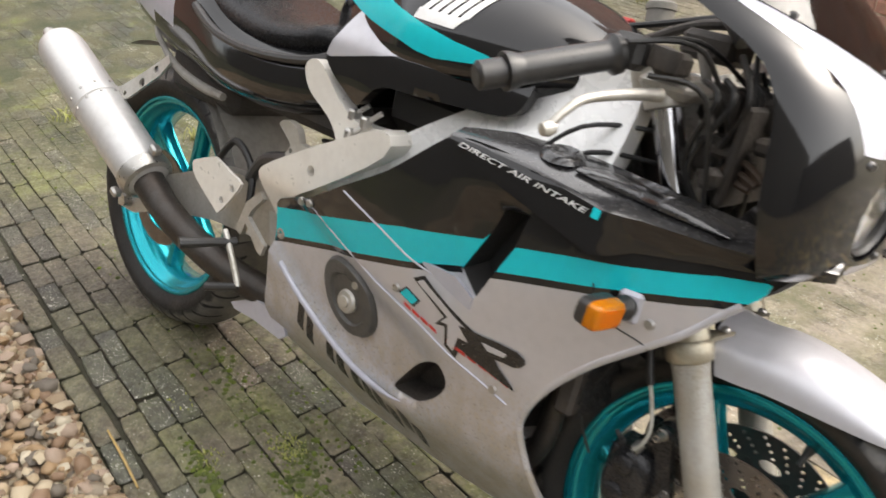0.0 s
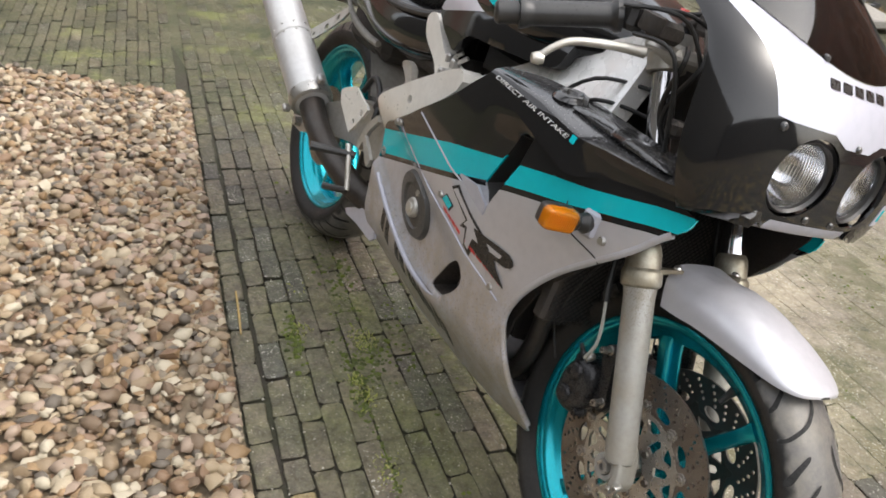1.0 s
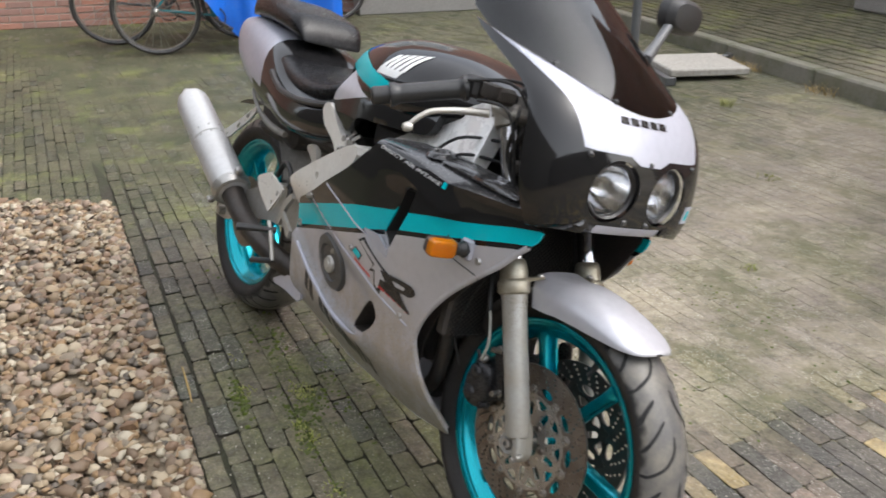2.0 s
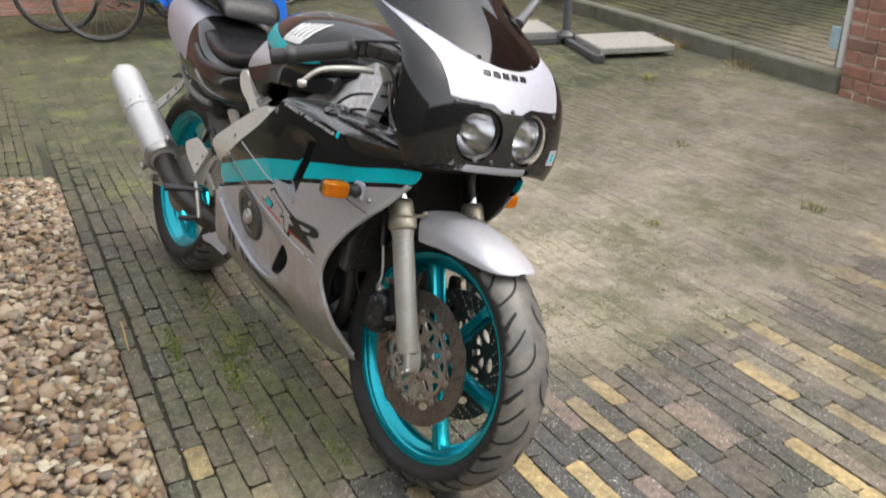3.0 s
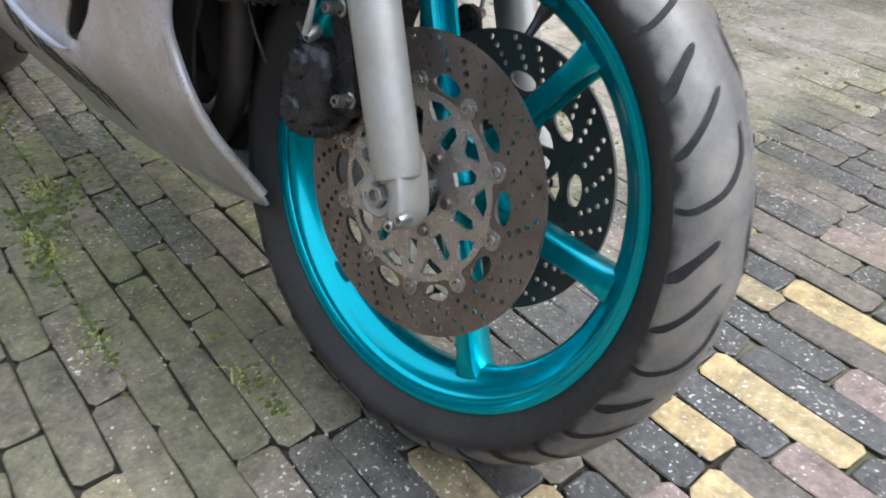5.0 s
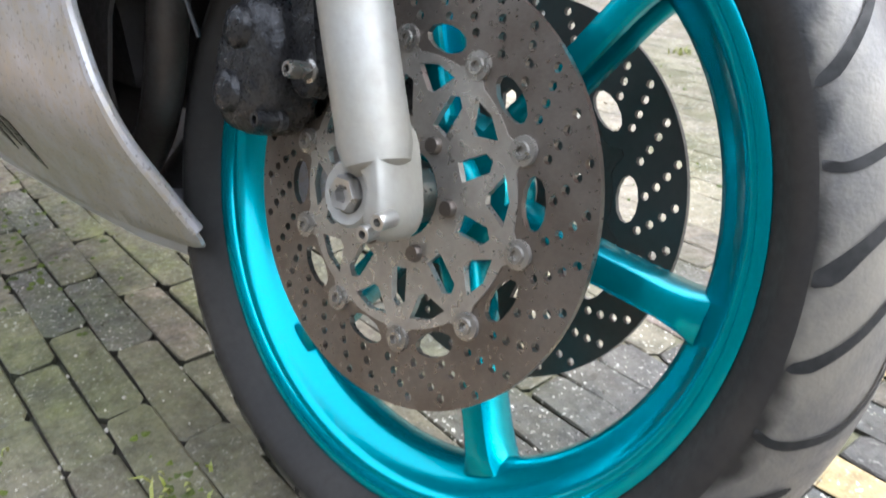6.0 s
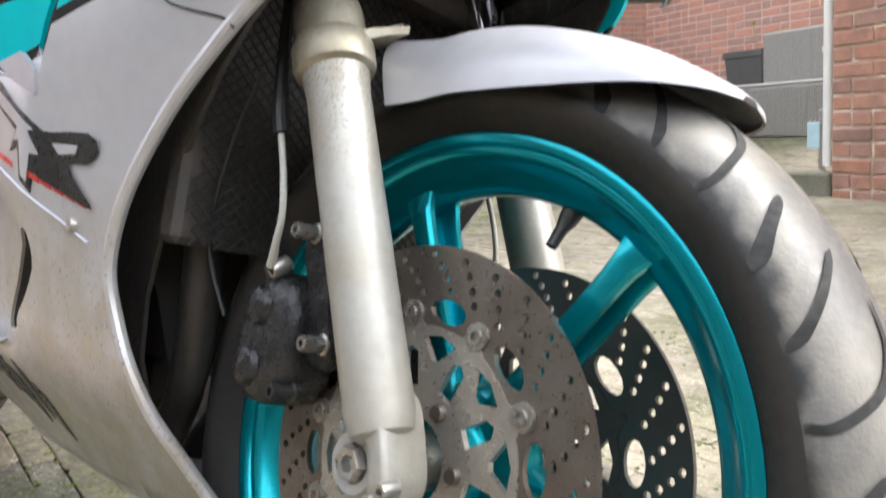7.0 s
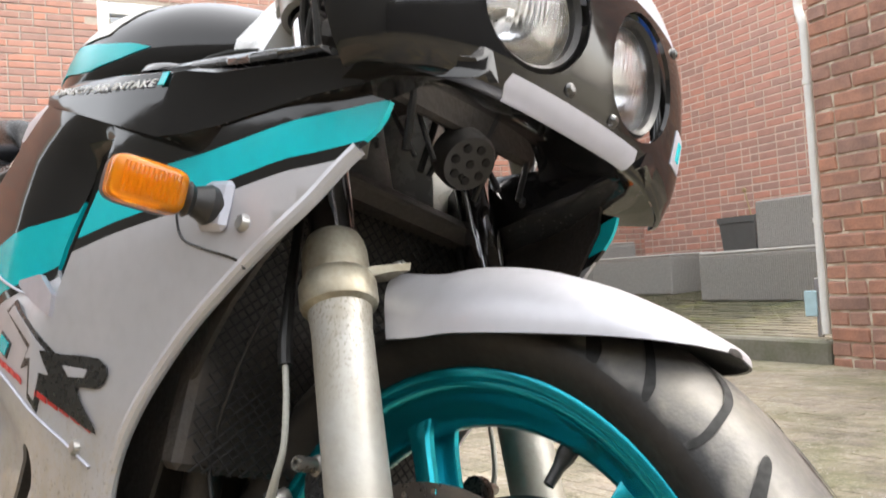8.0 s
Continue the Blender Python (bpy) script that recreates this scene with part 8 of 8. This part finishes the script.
# terrace paving
v, q = [], []
M0 = Matrix.Translation(CORNER) @ HOUSE
for i in range(42):
    for j in range(40):
        f = Form().box((0.195, 0.095, 0.02), (0.02 + (j + 0.5 * (i % 2)) * 0.204, 0.17 + i * 0.1, TERRACE - 0.006 + 0.0049 * i), 0.004)
        base = len(v)
        mm = M0 @ pose(0, 0, rng.uniform(-0.003, 0.003))
        v += [tuple(mm @ Vector(a)) for a in f.v]
        q += [tuple(base + t for t in face) for face in f.f]
me = bpy.data.meshes.new("terrace_paving")
me.from_pydata(v, [], q)
me.materials.append(PAVE_GREEN)
ob = new("terrace_paving", me)
ob.parent = terrace
tagged(ob, "mossy brick pavers", kind="stuff")

# weeds in the joints, dry grass at the kerb, sand grit
for i, (x, y, n, h) in enumerate(((0.575, -0.082, 80, 0.009), (0.535, -0.087, 50, 0.008), (0.48, -0.213, 46, 0.008), (1.18, -0.08, 14, 0.014), (-0.9, 0.6, 40, 0.04), (-1.4, 0.35, 40, 0.04), (1.05, 2.15, 60, 0.022), (0.75, 1.55, 40, 0.016), (0.2, 2.4, 40, 0.02), (-0.75, 3.3, 50, 0.06), (0.70, -0.152, 22, 0.010), (0.725, -0.156, 26, 0.012), (0.75, -0.158, 26, 0.010), (0.78, -0.165, 20, 0.010), (0.95, -0.186, 16, 0.009), (0.985, -0.190, 22, 0.010), (1.01, -0.194, 14, 0.008), (0.30, -0.17, 14, 0.008))):
    grass_tuft(x, y, n, h, LEAF, "weed_tuft", "small green weeds between the pavers", 0.032 if h < 0.02 else 0.05, i)
for i, (u, v0) in enumerate(((1.55, -0.08), (1.75, -0.06), (1.9, -0.1), (0.8, -0.03))):
    p = spot(u, v0)
    grass_tuft(p.x, p.y, 90, 0.07, STRAW, "dry_grass", "dry straw and leaves against the kerb", 0.12, 50 + i)

# moss cushions that fill joints beside the machine, and pale grit trodden over the paving
OCTA = [(1, 0, 0), (0.5, 0.87, 0), (-0.5, 0.87, 0), (-1, 0, 0), (-0.5, -0.87, 0), (0.5, -0.87, 0), (0.45, 0.1, 0.75), (-0.3, 0.42, 0.8), (-0.2, -0.45, 0.7)]
OCTA_F = [(0, 1, 6), (1, 2, 7), (1, 7, 6), (2, 3, 7), (3, 4, 8), (3, 8, 7), (4, 5, 8), (5, 0, 6), (5, 6, 8), (6, 7, 8)]


def scatter(name, label, category, mat, spots, low, high, flat, smooth=True):
    v, q = [], []
    r = random.Random(77)
    for x, y in spots:
        s, a = r.uniform(low, high), r.uniform(0, math.tau)
        z = max(ground_height(x, y) - 0.001, bed_height(x, y) - 0.001)
        base = len(v)
        v += [(x + s * (px * math.cos(a) - py * math.sin(a)) * r.uniform(0.8, 1.2), y + s * (px * math.sin(a) + py * math.cos(a)) * r.uniform(0.8, 1.2), z + (s * flat * pz if pz else -0.002)) for px, py, pz in OCTA]
        q += [tuple(base + k for k in face) for face in OCTA_F]
    me = bpy.data.meshes.new(name)
    me.from_pydata(v, [], q)
    me.materials.append(mat)
    me.polygons.foreach_set("use_smooth", [smooth] * len(me.polygons))
    return tagged(new(name, me), label, category, kind="stuff")


r = random.Random(41)
spots = []
for x, y, n, sx, sy in ((0.60, -0.095, 170, 0.055, 0.018), (0.49, -0.232, 90, 0.05, 0.012), (0.74, -0.160, 120, 0.075, 0.009), (0.97, -0.187, 70, 0.05, 0.006), (0.36, -0.06, 110, 0.10, 0.03), (0.20, 0.20, 160, 0.14, 0.05), (0.55, 0.02, 120, 0.16, 0.05), (1.19, -0.086, 40, 0.05, 0.007), (-0.3, 0.05, 120, 0.25, 0.05), (-0.9, 0.5, 160, 0.4, 0.2), (1.05, 0.75, 80, 0.10, 0.06), (0.9, 1.3, 80, 0.2, 0.1)):
    for i in range(n):
        a, b = r.gauss(0, sx), r.gauss(0, sy)
        spots.append((x + a, y + b - 0.1385 * a))
MOSS = material("bright_moss", (0.125, 0.160, 0.028), 0.85, 0.0, tint=(0.060, 0.080, 0.018), scale=40, amount=0.8, bump=1.0, bump_scale=700, per="island")
scatter("moss_cushions", "bright green moss growing in the paving joints", "moss", MOSS, spots, 0.0025, 0.0085, 0.55)
GRIT = material("pale_grit", (0.52, 0.49, 0.42), 0.7, 0.0, tint=(0.30, 0.27, 0.22), scale=300, amount=0.6, per="island")
spots = [(r.uniform(1.15, 2.3), r.uniform(-0.55, 2.2)) for i in range(3600)] + [(r.uniform(-0.6, 1.4), r.uniform(-0.2, 2.8)) for i in range(1500)] + [(r.uniform(0.2, 1.4), r.uniform(-0.45, 0.3)) for i in range(350)]
scatter("grit", "pale sand grains and crumbs on the paving", "grit", GRIT, [p for p in spots if p[1] > edge_y(p[0]) + 0.01], 0.0010, 0.0031, 0.7, False)

stalk_lying = thing("dry_stalk", "dry yellow plant stalk lying in a joint by the gravel", "stalk")
part("stem", Form().tube([(0.272, -0.3165, 0.006), (0.36, -0.331, 0.008), (0.455, -0.3485, 0.006)], [0.0022, 0.0034, 0.0022], 8), STRAW, stalk_lying)

# garden wall: each brick set in its bed
rng = random.Random(31)
pier_bricks = brick_field(0.0, 3.2, 0.0, 3.3, PIER, 0.0755, 0.222, rng)
near_pier = sorted(pier_bricks, key=lambda b: math.hypot(b[0] * 0.9, b[1] - 0.9))[:300]
pier_set = set(near_pier)
shared = {}
for b in near_pier:
    key = (round(b[2], 2), rng.randrange(3))
    if key not in shared:
        f = Form().box((key[0], 0.03, b[3]), (0, 0.006, 0), 0.006)
        r = random.Random(len(shared))
        f.v = [(x + r.uniform(-0.004, 0.004), y + r.uniform(-0.003, 0.003), z + r.uniform(-0.0035, 0.0035)) for x, y, z in f.v]
        me = bpy.data.meshes.new("brick")
        me.from_pydata(f.v, [], f.f)
        me.materials.append(PIER_BRICK)
        shared[key] = me
    ob = new("brick", shared[key])
    ob.parent = wall_pier
    ob.matrix_basis = PIER @ Matrix.Translation((b[0], rng.uniform(-0.003, 0.003), b[1])) @ pose(0, 0, 0, 0, rng.uniform(-0.5, 0.5), 0)
ob = new("brick_courses", brick_mass([b for b in pier_bricks if b not in pier_set], PIER, rng, WALL_BRICK))
ob.parent = wall_pier
tagged(ob, "orange-red bricks", kind="stuff")
